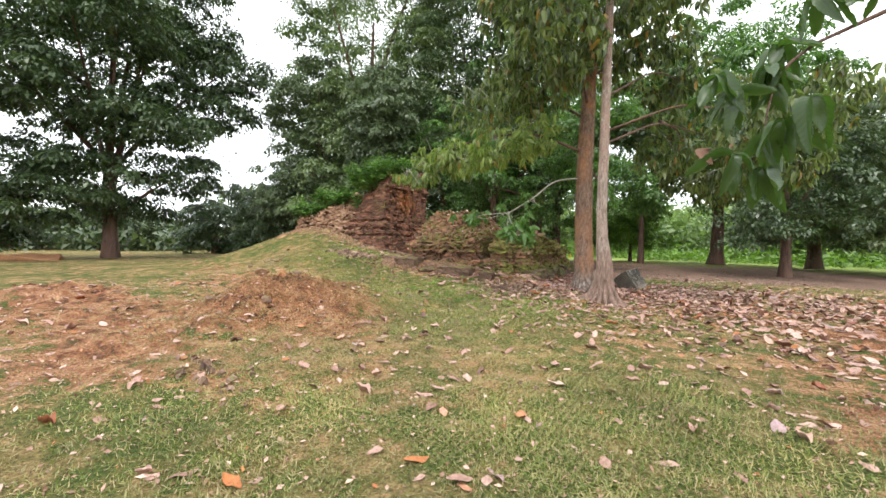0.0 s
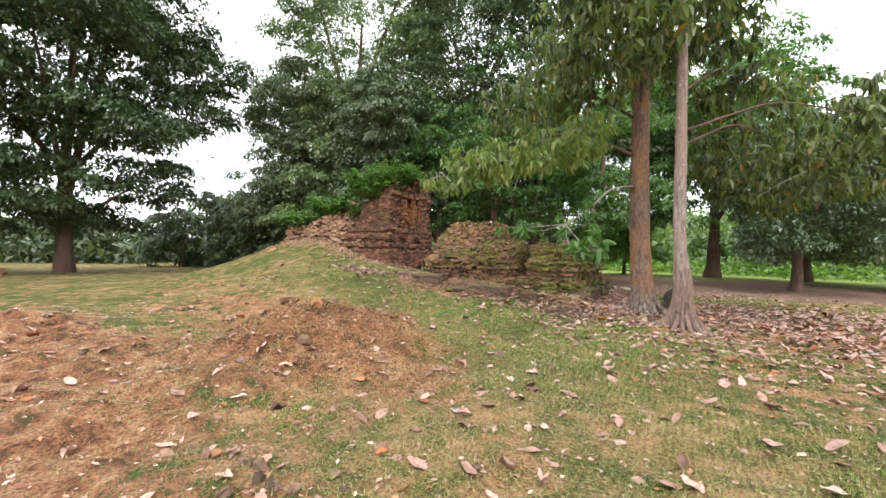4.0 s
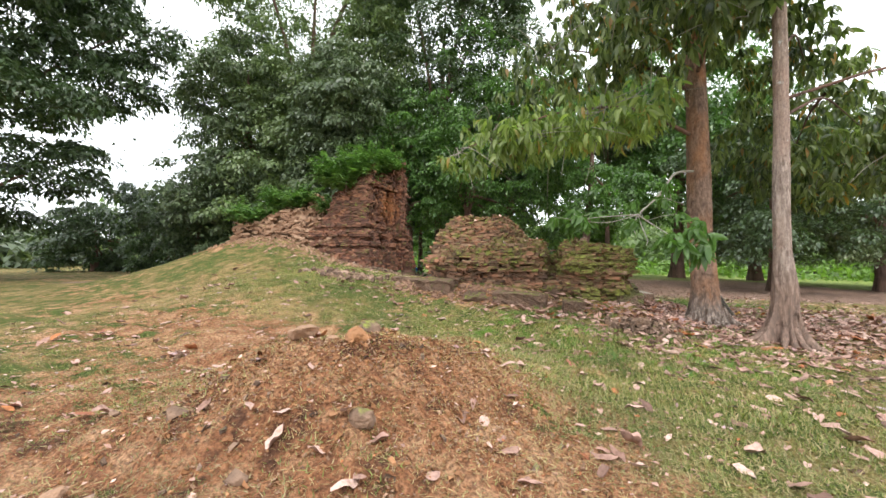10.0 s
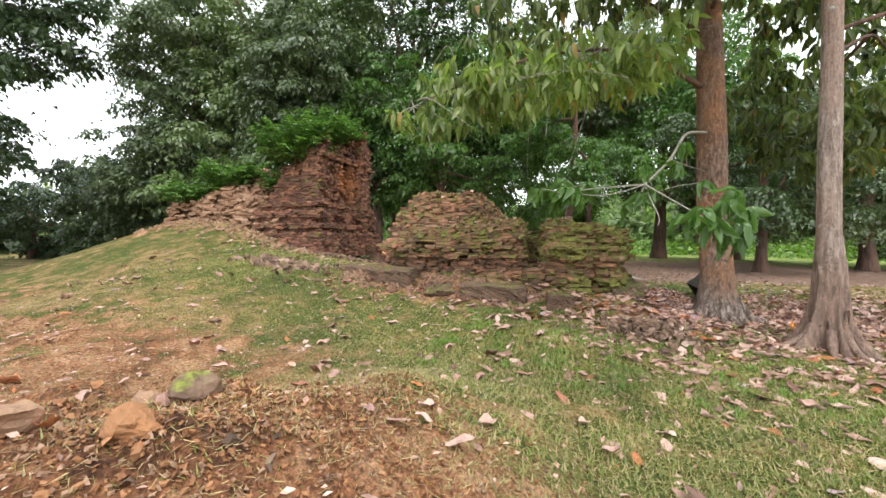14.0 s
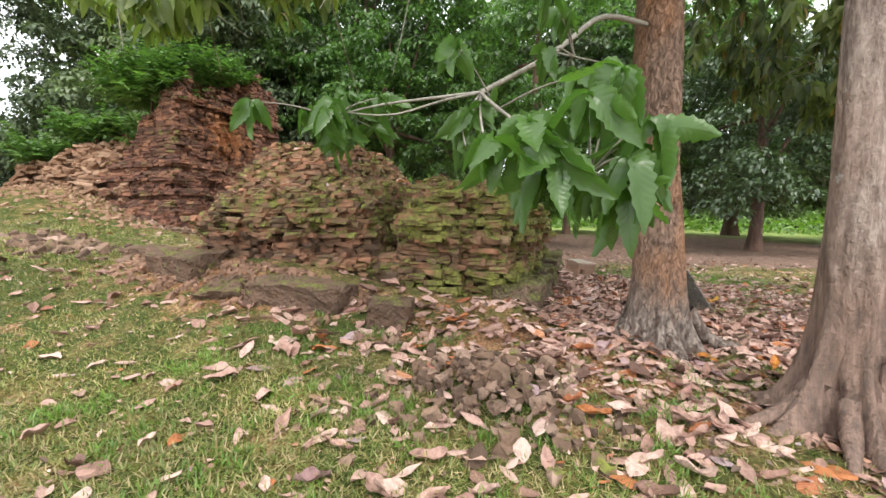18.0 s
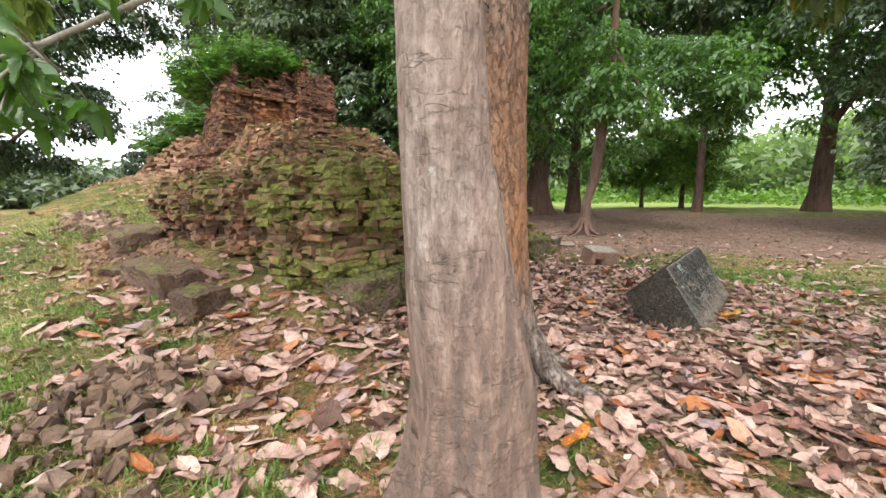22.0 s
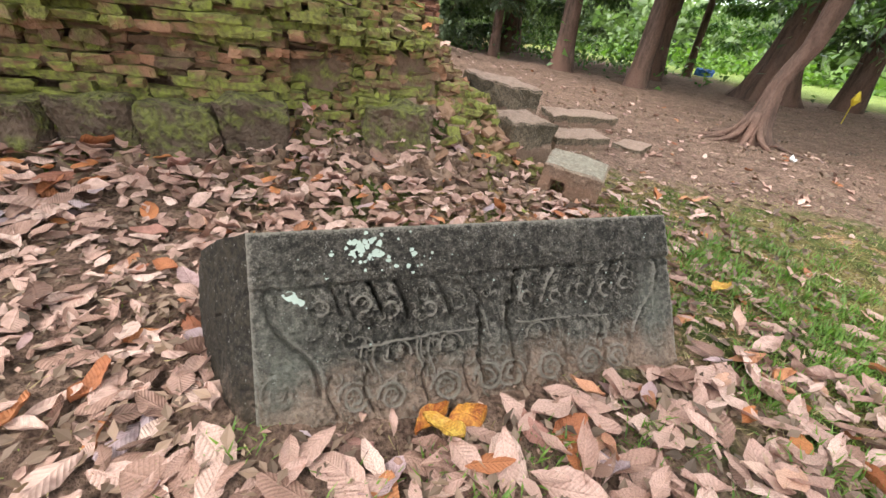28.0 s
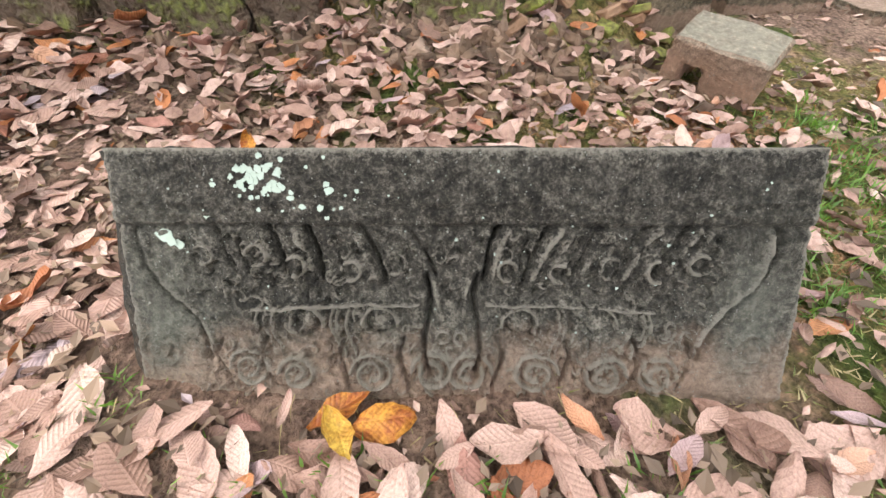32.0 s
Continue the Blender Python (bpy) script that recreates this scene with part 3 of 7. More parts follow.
def soil_at(x, y):
    s = 0.76 * bell(x, y, -7.3, 4.9, 1.7, 1.15) + 0.2 * bell(x, y, -10, 6.5, 4, 3) + 0.8 * bell(x, y, -8.3, 2.4, 1.5, 0.6) + 0.9 * bell(x, y, -12.9, 2.9, 2.4, 0.9)
    s = s + 0.35 * bell(x, y, -4.6, 2.4, 1.0, 0.7) + 0.45 * bell(x, y, -19, 12.3, 1.6, 0.7) + 0.5 * bell(x, y, -8.6, 3.5, 1.5, 0.6)
    s = s + 0.42 * bell(x, y, 1.6, 10.5, 2.2, 3.0) + 0.35 * bell(x, y, -2.6, 14.0, 1.8, 2.6) + 0.3 * bell(x, y, -3.8, 10.6, 1.8, 1.0) + 0.16 * np.sin(1.1 * x + 0.5 * y) * np.sin(0.9 * y - 0.6 * x) + 0.08
    s = s + 0.4 * bell(x, y, 1.3, 4.8, 0.9, 0.9) - 0.35 * np.clip(lush_at(x, y), 0, 1) + 0.55 * bell(x, y, -6.4, 1.7, 1.3, 0.55) + 0.3 * bell(x, y, -10.5, 7.0, 2.5, 1.0) + 0.45 * bell(x, y, -8.0, 10.9, 2.6, 0.5) + 0.18 + 0.2 * bell(x, y, -8, 3.5, 6, 3.5) + 0.14 * np.sin(2.1 * x + 1.7 * np.sin(1.3 * y)) * np.sin(1.8 * y + 1.1 * np.sin(1.7 * x))
    return s


def lush_at(x, y):
    """Above 0 where the turf is thick and green, below 0 where it is thin and straw-coloured."""
    k = 0.9 * bell(x, y, -0.6, 4.1, 1.4, 0.9) + 0.9 * bell(x, y, -3.4, 1.2, 1.4, 0.7) + 0.9 * bell(x, y, -3.6, 2.6, 0.8, 0.3) + 0.6 * bell(x, y, -0.9, 2.6, 0.8, 0.4) + 0.6 * bell(x, y, -4.0, 8.0, 1.8, 1.0)
    k = k + 0.6 * bell(x, y, -5.9, 9.2, 1.7, 0.9) + 0.7 * bell(x, y, -3.7, 6.6, 1.7, 1.0) + 0.5 * bell(x, y, -7.6, 8.6, 1.8, 1.2) + 0.9 * bell(x, y, -12.0, 11.6, 2.2, 1.4) + 0.6 * bell(x, y, -2.0, 17.9, 1.5, 1.2)
    k = k + 0.35 * bell(x, y, -17, 12.6, 5, 3) + 0.4 * bell(x, y, -9.8, 9.8, 3.0, 1.3)
    return k - 0.7 * bell(x, y, -3.6, 4.3, 1.6, 0.6) - 0.6 * bell(x, y, -1.9, 2.1, 0.6, 0.3) - 0.5 * bell(x, y, -5.8, 4.7, 0.8, 0.8) - 0.6 * bell(x, y, -10.6, 7.0, 2.8, 1.1) - 0.5 * bell(x, y, -14.6, 8.4, 3.0, 1.0)


def worn_at(x, y):
    k = 1 / (1 + np.exp(np.clip(-(y - 20.5 - 0.35 * (x + 2)) * 1.6, -40, 40))) * (x > -30) * (x < 30) / (1 + np.exp(np.clip((y - 36.5 - 1.2 * np.sin(x * 0.5)) * 1.5, -40, 40)))
    return 0.95 * k + 0.7 * bell(x, y, -6.5, 18.6, 2.2, 1.6) + 0.6 * bell(x, y, -3.9, 13.0, 1.5, 2.6) + 0.85 * bell(x, y, -1.9, 14.6, 1.5, 2.4)


# 1 over the far lawn, where sunlight is painted into the grass.
def sunlit_field_at(x, y):
    return 1 / (1 + np.exp(np.clip(-(y - 37.5 - 1.2 * np.sin(x * 0.5)) * 1.5, -40, 40))) * (y < 70) * (np.abs(x + 8) < 40)


def axis_steps(a, b, step, reach):
    inner = np.arange(a, b + step / 2, step)
    out, v, s = [], 0.0, step
    while v < reach:
        s *= 1.22
        v += s
        out.append(v)
    out = np.array(out)
    return np.concatenate([a - out[::-1], inner, b + out])


gx, gy = axis_steps(-16, 5, 0.11, 1800), axis_steps(-2, 20, 0.11, 1800)
GX, GY = np.meshgrid(gx, gy)
rough = np.array([noise.fractal(Vector((a * 1.7, b * 1.7, 0)), 1.0, 2.0, 4) for a, b in zip(GX.ravel(), GY.ravel())])
fx, fy = GX.ravel(), GY.ravel()
soil = soil_at(fx, fy)
near = (fx > -20) & (fx < 8) & (fy > -5) & (fy < 26)
GZ = ground_z(fx, fy) + near * rough * (0.026 + 0.12 * np.clip(soil - 0.2, 0, 1))
nx, ny = len(gx), len(gy)
i, j = np.meshgrid(np.arange(ny - 1), np.arange(nx - 1), indexing="ij")
GF = np.stack([i * nx + j, i * nx + j + 1, (i + 1) * nx + j + 1, (i + 1) * nx + j], -1).reshape(-1, 4)
ground = new("ground", np_mesh("ground", np.stack([fx, fy, GZ], -1), GF, GROUND, True, {"soil": soil, "worn": worn_at(fx, fy), "fresh": sunlit_field_at(fx, fy), "lush": lush_at(fx, fy)}))
tagged(ground, "grassy park ground with bare patches of red earth", "ground", kind="structure")
GRID = GZ.reshape(ny, nx)


def surf(x, y):
    """Height of the ground sheet itself, with its small bumps."""
    x, y = np.asarray(x, float), np.asarray(y, float)
    a = np.clip(np.searchsorted(gx, x) - 1, 0, nx - 2)
    b = np.clip(np.searchsorted(gy, y) - 1, 0, ny - 2)
    u, v = (x - gx[a]) / (gx[a + 1] - gx[a]), (y - gy[b]) / (gy[b + 1] - gy[b])
    return (GRID[b, a] * (1 - u) + GRID[b, a + 1] * u) * (1 - v) + (GRID[b + 1, a] * (1 - u) + GRID[b + 1, a + 1] * u) * v



# ---- bricks ----
def brick_shape(seed, chamfer=0.17):
    """A worn brick of unit size about its centre, 24 vertices with chamfered edges."""
    r = random.Random(seed)
    V, F = [], []
    c = chamfer
    idx = {}
    for sx in (-1, 1):
        for sy in (-1, 1):
            for sz in (-1, 1):
                jx, jy, jz = (r.uniform(-0.09, 0.09) for _ in range(3))
                for k in range(3):
                    v = [0.5 * sx, 0.5 * sy, 0.5 * sz]
                    for a in range(3):
                        if a != k:
                            v[a] *= 1 - c * (0.5, 1.0, 2.4)[a]
                    idx[(sx, sy, sz, k)] = len(V)
                    V.append((v[0] + jx, v[1] + jy, v[2] + jz))
    for k in range(3):
        a, b = [q for q in range(3) if q != k]
        for s in (-1, 1):
            ring = []
            for da, db in ((-1, -1), (1, -1), (1, 1), (-1, 1)):
                p = [0, 0, 0]
                p[k], p[a], p[b] = s, da, db
                ring.append(idx[(*p, k)])
            F.append(ring if (s > 0) == (k != 1) else ring[::-1])
    for k in range(3):
        a, b = [q for q in range(3) if q != k]
        for sa in (-1, 1):
            for sb in (-1, 1):
                p, q = [0, 0, 0], [0, 0, 0]
                p[k], q[k] = -1, 1
                p[a] = q[a] = sa
                p[b] = q[b] = sb
                F.append([idx[(*p, a)], idx[(*p, b)], idx[(*q, b)], idx[(*q, a)]])
    for sx in (-1, 1):
        for sy in (-1, 1):
            for sz in (-1, 1):
                t = [idx[(sx, sy, sz, k)] for k in range(3)]
                F.append(t + [t[2]])
    return np.array(V), F


def brick_mesh(name, seed, mat):
    V, F = brick_shape(seed)
    bm = bmesh.new()
    vs = [bm.verts.new(v) for v in V]
    for f in F:
        f = list(dict.fromkeys(f))
        bm.faces.new([vs[q] for q in f])
    bmesh.ops.recalc_face_normals(bm, faces=bm.faces)
    me = bpy.data.meshes.new(name)
    bm.to_mesh(me)
    bm.free()
    me.materials.append(mat)
    return me


def tri_template(seed):
    me = brick_mesh("template", seed, LITTER)
    V = np.array([v.co[:] for v in me.vertices])
    me.calc_loop_triangles()
    F = np.array([t.vertices[:] for t in me.loop_triangles])
    bpy.data.meshes.remove(me)
    return V, F


BRICK_T = [tri_template(s) for s in range(6)]


def lay(height, x0, x1, y0, y1, z0, course, cell, seed, inset, holes=0.02, loose=0.026, lengths=(1, 2, 2, 2, 3)):
    """Lays courses of bricks under the surface height(x, y); keeps the ones that show. inset(x, y, z) tells whether a course stands there."""
    rng = random.Random(seed)
    nx, ny = int(round((x1 - x0) / cell)), int(round((y1 - y0) / cell))
    xs, ys = x0 + (np.arange(nx) + 0.5) * cell, y0 + (np.arange(ny) + 0.5) * cell
    X, Y = np.meshgrid(xs, ys, indexing="ij")
    H = height(X, Y)
    top = H.max()
    n = int((top - z0) / course) + 1
    occ = [(H > z0 + (k + 0.4) * course) & inset(X, Y, z0 + (k + 0.5) * course) for k in range(n + 1)]
    out = []
    for k in range(n):
        o = np.pad(occ[k], 1)
        c = o[1:-1, 1:-1]
        ex = c & (~o[:-2, 1:-1] | ~o[2:, 1:-1])
        ey = c & (~o[1:-1, :-2] | ~o[1:-1, 2:])
        tp = c & ~occ[k + 1]
        show = ex | ey | tp
        used = ~show
        z = z0 + (k + 0.5) * course
        sx, sy = rng.uniform(-0.5, 0.5) * cell, rng.uniform(-0.5, 0.5) * cell
        for a in range(nx):
            for b in range(ny):
                if used[a, b]:
                    continue
                used[a, b] = True
                along_x = ey[a, b] or (not ex[a, b] and rng.random() < 0.5)
                da, db = (1, 0) if along_x else (0, 1)
                L = 1
                want = rng.choice(lengths)
                while L < want and a + da * L < nx and b + db * L < ny and not used[a + da * L, b + db * L]:
                    used[a + da * L, b + db * L] = True
                    L += 1
                if rng.random() < holes:
                    continue
                cx, cy = xs[a] + da * (L - 1) * cell / 2, ys[b] + db * (L - 1) * cell / 2
                g = rng.uniform(-0.015, 0.003)
                lx = cell * (L if along_x else 1) - g
                ly = cell * (1 if along_x else L) - g
                j = loose if not tp[a, b] else loose * 1.5
                wx, wy = (sx, 0) if along_x else (0, sy)
                out.append((cx + wx + rng.gauss(0, j * 0.6), cy + wy + rng.gauss(0, j * 0.6), z + rng.gauss(0, 0.006), lx, ly, course + 0.008 - rng.random() * 0.012,
                            rng.gauss(0, loose * 1.8), rng.gauss(0, loose), rng.gauss(0, loose)))
    return np.array(out)


def wall_of_bricks(parent, bricks, single, joined_mat, single_mat, label):
    """The bricks for which single(x, y, z) holds become objects of their own (300 at most); the rest is one mesh."""
    pick = np.array([single(*b[:3]) for b in bricks])
    ids = np.flatnonzero(pick)[:300]
    meshes, rj = [brick_mesh("brick", s, single_mat) for s in range(20)], random.Random(31)
    for me in meshes:
        for v in me.vertices:
            v.co += Vector((rj.gauss(0, 0.045), rj.gauss(0, 0.06), rj.gauss(0, 0.11)))
    for q in ids:
        b = bricks[q]
        ob = new("brick", meshes[q % 20])
        ob.parent = parent
        ob.matrix_basis = Matrix.LocRotScale(b[:3], Euler((b[7], b[8], b[6])), b[3:6])
    rest = np.delete(bricks, ids, axis=0)
    parts = []
    for s in range(6):
        r = rest[s::6]
        if len(r):
            parts.append(scatter(*BRICK_T[s], r[:, :3], rotations(r[:, 6], r[:, 7], r[:, 8]), r[:, 3:6]))
    V, F = join(parts)
    V = V + np.random.default_rng(9).normal(0, 0.011, V.shape)
    put("brickwork", V, F, joined_mat, parent, label, kind="stuff")


def core_mass(parent, height, x0, x1, y0, y1, step, mat, drop, inset, foot):
    xs, ys = np.arange(x0, x1 + step / 2, step), np.arange(y0, y1 + step / 2, step)
    X, Y = np.meshgrid(xs, ys)
    ok = inset(X, Y, 9.0)
    Z = np.where(ok, np.maximum(height(X, Y) - drop, foot), foot)
    n = len(xs)
    i, j = np.meshgrid(np.arange(len(ys) - 1), np.arange(n - 1), indexing="ij")
    F = np.stack([i * n + j, i * n + j + 1, (i + 1) * n + j + 1, (i + 1) * n + j], -1).reshape(-1, 4)
    put("core", np.stack([X.ravel(), Y.ravel(), Z.ravel()], -1), F, mat, parent, "rough inner brick core")


CORE = brick_material("brick core", [(0, (0.16, 0.10, 0.07)), (1, (0.24, 0.15, 0.10))], -0.05, dark=0.6)


def lump(x, y, s=1.0):
    return np.sin(2.3 * x * s + 1.1) * np.sin(1.9 * y * s + 0.4) + 0.5 * np.sin(5.1 * x * s + 2 * y) * np.sin(4.3 * y * s)


def rock(name, size, seed, mat):
    """A rough rounded stone with a few flat breaks."""
    bm = bmesh.new()
    bmesh.ops.create_icosphere(bm, subdivisions=3, radius=1)
    r = random.Random(seed)
    cuts = [Vector((r.gauss(0, 1), r.gauss(0, 1), r.gauss(0, 1))).normalized() for _ in range(7)]
    for v in bm.verts:
        for c in cuts:
            over = v.co.dot(c) - 0.5
            if over > 0:
                v.co -= c * over * 0.9
        v.co += Vector(noise.noise_vector(v.co * 2 + Vector((seed, 0, 0)))) * 0.14 + Vector(noise.noise_vector(v.co * 7 + Vector((seed, 0, 0)))) * 0.05
        v.co = Vector((v.co.x * size[0] * 0.55, v.co.y * size[1] * 0.55, v.co.z * size[2] * 0.55))
    me = bpy.data.meshes.new(name)
    bm.to_mesh(me)
    bm.free()
    me.materials.append(mat)
    return me


def worn_block(name, size, seed, mat, notch=None, chip=0.03):
    """A hewn stone with rounded, chipped edges; notch: a square mortise cut in its front."""
    bm = bmesh.new()
    bmesh.ops.create_cube(bm, size=1)
    for v in bm.verts:
        v.co = Vector((v.co.x * size[0], v.co.y * size[1], v.co.z * size[2]))
    if notch:
        nx_, nw, nh = notch
        bm.free()
        bm = bmesh.new()
        sx, sy, sz = (q / 2 for q in size)
        outline = [(-sx, -sz), (nx_ - nw, -sz), (nx_ - nw, -sz + nh), (nx_ + nw, -sz + nh), (nx_ + nw, -sz), (sx, -sz), (sx, sz), (-sx, sz)]
        f = bm.faces.new([bm.verts.new((a, -sy, b)) for a, b in outline])
        g = bmesh.ops.extrude_face_region(bm, geom=[f])
        for v in g["geom"]:
            if isinstance(v, bmesh.types.BMVert):
                v.co.y += size[1]
        bmesh.ops.recalc_face_normals(bm, faces=bm.faces)
    bmesh.ops.bevel(bm, geom=list(bm.edges), offset=min(size) * 0.05, segments=1, affect="EDGES")
    bmesh.ops.triangulate(bm, faces=[f for f in bm.faces if len(f.verts) > 4])
    bmesh.ops.subdivide_edges(bm, edges=list(bm.edges), cuts=6, use_grid_fill=True)
    for v in bm.verts:
        v.co += Vector(noise.noise_vector(v.co * 5 + Vector((seed, 0, 0)))) * chip + Vector(noise.noise_vector(v.co * 17)) * chip * 0.5 + Vector(noise.noise_vector(v.co * 45)) * chip * 0.3
    me = bpy.data.meshes.new(name)
    bm.to_mesh(me)
    bm.free()
    for p in me.polygons:
        p.use_smooth = False
    me.materials.append(mat)
    return me


# the low ruined shrine beside the trees
RX0, RX1, RY0, RY1 = -10.2, -4.85, 11.55, 16.3


def shrine_height(x, y):
    dw, de, ds, dn = x - RX0, RX1 - x, y - RY0, RY1 - y
    d = np.minimum(np.minimum(ds, de), np.minimum(dw, dn))
    south = 1.74 + 0.16 * np.minimum(d, 1.4)
    east = 1.46 + 0.3 * np.maximum(de, 0)
    k = 1 / (1 + np.exp(np.clip(-(y - 13.05) * 14, -40, 40))) * (x > -6.8)
    tier = south * (1 - k) + np.minimum(east, 2.2) * k + 0.05 * lump(x, y) - 1.3 * np.exp(-np.maximum(dw, 0) / 0.5) - 1.0 * np.exp(-np.maximum(dn, 0) / 0.7)
    out = np.hypot(np.maximum(np.maximum(-9.7 - x, x + 8.3), 0), np.maximum(np.maximum(13.2 - y, y - 15.0), 0))
    top = 2.66 - 1.15 * out + 0.06 * lump(x, y, 2)
    h = np.maximum(tier, top)
    slot = np.exp(-((x + 6.57 + 0.14 * (y - 11.7)) / 0.2) ** 4) / (1 + np.exp(np.clip((y - 15.1) * 8, -40, 40)))
    h = h * (1 - slot) + slot * (0.95 + 0.12 * (y - 11.5) + 0.08 * lump(x, y, 3))
    h = h - 0.3 * bell(x, y, -4.85, 11.5, 0.35, 0.35) - 0.3 * bell(x, y, -7.1, 11.5, 0.45, 0.5) - 0.3 * bell(x, y, -6.2, 11.5, 0.25, 0.5)
    return h + 0.06 * np.sin(9 * x + 3 * y) * np.sin(8 * y) + 0.05 * np.sin(21 * x + 5 * y) * np.sin(17 * y - 4 * x)


def shrine_inset(x, y, z):
    """Whether a course stands at x, y: the mouldings jut, the red band under them is worn back, the corner is undercut."""
    ledge = 0.0
    if z < 5:
        ledge = 0.10 if 0.9 < z < 1.2 else (-0.06 if 1.2 <= z < 1.27 else (0.03 if z < 1.33 else (-0.05 if z < 1.42 else 0.02 + 0.10 * max(z - 1.42, 0))))
    bite = 0.35 * bell(x, y, -6.62, 11.5, 0.3, 1.1) - 0.14 * ((x > -9.2) & (x < -7.5)) + 0.1 * (x > -5.5) + 0.15 * (x < -9.6) + 0.22 * bell(x, z, -8.3, 1.05, 0.12, 0.1)
    side = 0.12 * (y < 12.2) - 0.05 * ((y > 13.0) & (y < 14.3)) + 0.5 * bell(y, z, 14.75, 0.95, 0.3, 0.22) + 0.2 * (y > 15.3)
    jag = 0.07 * np.sin(2.2 * x + 4 * z) * np.sin(2.5 * y + 3 * z) + 0.05 * np.sin(5 * x + 4 * y + 9 * z) + 0.035 * np.sin(13 * x + 11 * y + 40 * z)
    jag = jag + 0.03 * math.sin(z * 57)
    return (x > RX0 + jag + ledge + 0.1) & (x < RX1 - jag - ledge - 0.08 - side) & (y > RY0 + jag + ledge + 0.1 + bite) & (y < RY1 - 0.1)


shrine = base("ruined_brick_shrine", (0, 0, 0), "low collapsed brick shrine base overgrown with green moss", "ruin")
core_mass(shrine, shrine_height, RX0, RX1, RY0, RY1, 0.12, CORE, 0.12, lambda x, y, z: (x > RX0 + .36) & (x < RX1 - .38) & (y > RY0 + .36) & (y < RY1 - .5), 0.2)
sb = lay(shrine_height, RX0 - 0.15, RX1 + 0.15, RY0 - 0.15, RY1 + 0.15, 0.42, 0.064, 0.1, 3, shrine_inset, 0.02, 0.017, (1, 2, 2, 3, 3))
wall_of_bricks(shrine, sb, lambda x, y, z: x > -5.12 and 12.0 < y < 15.2, MOSSY, MOSSY_ONE, "moss-grown eroded brick courses")

# its footing of laterite blocks

def block(parent, x, y, z, size, yaw, tx, ty, seed):
    ob = new("laterite_block", worn_block("laterite_block", size, seed, LATERITE, None, 0.055))
    ob.parent = parent
    ob.matrix_basis = pose(x, y, z, tx, ty, yaw)


rb = random.Random(5)
y = 11.75
while y < 15.2:
    w = rb.uniform(0.42, 0.66)
    if not 14.4 < y + w / 2 < 14.8:
        block(shrine, -4.97 + rb.uniform(-0.05, 0.05), y + w / 2, 0.4 + rb.uniform(-0.03, 0.04), (0.56, w * 0.99, 0.66), rb.uniform(-4, 4), rb.uniform(-2, 2), rb.uniform(-6, 2), rb.randrange(99))
    y += w
x = -10.0
while x < -7.0:
    w = rb.uniform(0.38, 0.66)
    block(shrine, x + w / 2, 11.72 + rb.uniform(-0.05, 0.05), 0.4 + rb.uniform(-0.04, 0.03), (w * 0.98, 0.5, 0.54), rb.uniform(-5, 5), rb.uniform(-4, 4), 0, rb.randrange(99))
    x += w

# the tall tower corner on the hill
TX0, TX1, TY0, TY1 = -15.45, -13.35, 14.2, 18.2


def tower_height(x, y):
    h = 4.5 + 0.24 * (y - 14.4) - 0.5 * np.maximum(-14.5 - x, 0)
    return np.minimum(h, 5.1) - 1.3 * bell(x, y, -15.4, 14.3, 0.9, 0.7) - 0.6 * bell(x, y, -14.0, 14.1, 0.6, 0.4) + 0.2 * lump(x, y, 1.5) + 0.12 * lump(y, x, 4)


def tower_inset(x, y, z):
    """Plinth mouldings below, then corner pilaster, false door with its frame, engaged column and a set-back wing."""
    e = 0.0
    for top, out in ((1.55, 0.44), (1.75, 0.36), (1.86, 0.22), (2.05, 0.34), (2.2, 0.2), (2.42, 0.28), (2.55, 0.1), (2.7, 0.18)):
        if z < top:
            e = out
            break
    pil = np.where(y < 14.75, 0.12, 0.0) + np.where((y > 15.2) & (y < 15.5) | (y > 16.1) & (y < 16.25), 0.1, 0.0) - np.where((y >= 15.5) & (y <= 16.1) & (z < 4.1) & (z > 2.6), 0.12, 0.0)
    pil = pil + np.where((y > 16.45) & (y < 16.85), 0.24, 0.0) - np.where(y > 17.0, 0.35, 0.0) + 0.14 * ((z > 4.15) & (z < 4.35)) + 0.08 * ((z > 3.85) & (z < 3.95))
    jag = 0.035 * np.sin(7 * x + 8 * z) * np.sin(6 * y + 5 * z)
    return (x > TX0 - e + jag) & (x < TX1 - 0.25 + e + pil + jag) & (y > TY0 + 0.1 - e + jag + 0.12 * ((x < -14.0) & (z > 2.7))) & (y < TY1)


tower = base("brick_tower_ruin", (0, 0, 0), "tall broken corner of a dark red brick temple tower", "ruin")
core_mass(tower, tower_height, TX0, TX1, TY0, TY1, 0.1, CORE, 0.12, lambda x, y, z: (x > TX0 + .3) & (x < TX1 - .5 - .5 * (y > 16.9)) & (y > TY0 + .35) & (y < TY1 - .3), 0.8)
tb = lay(tower_height, TX0 - 0.4, TX1 + 0.5, TY0 - 0.4, TY1 + 0.1, 1.0, 0.068, 0.1, 4, tower_inset, 0.015, 0.007, (1, 2, 2, 3))
wall_of_bricks(tower, tb, lambda x, y, z: x > -13.75 and 14.6 < y < 17.0 and z > 2.7, TOWER, TOWER_ONE, "weathered dark red brick courses")


# fallen brick slope and wall stump west of the tower
def stump_height(x, y):
    return 2.4 + 1.8 * bell(x, y, -17.6, 16.3, 1.3, 1.0) + 0.3 * bell(x, y, -15.6, 14.6, 1.2, 0.8) + 0.7 * bell(x, y, -18.3, 14.9, 2.3, 0.9) + 0.1 * lump(x, y, 1.3)


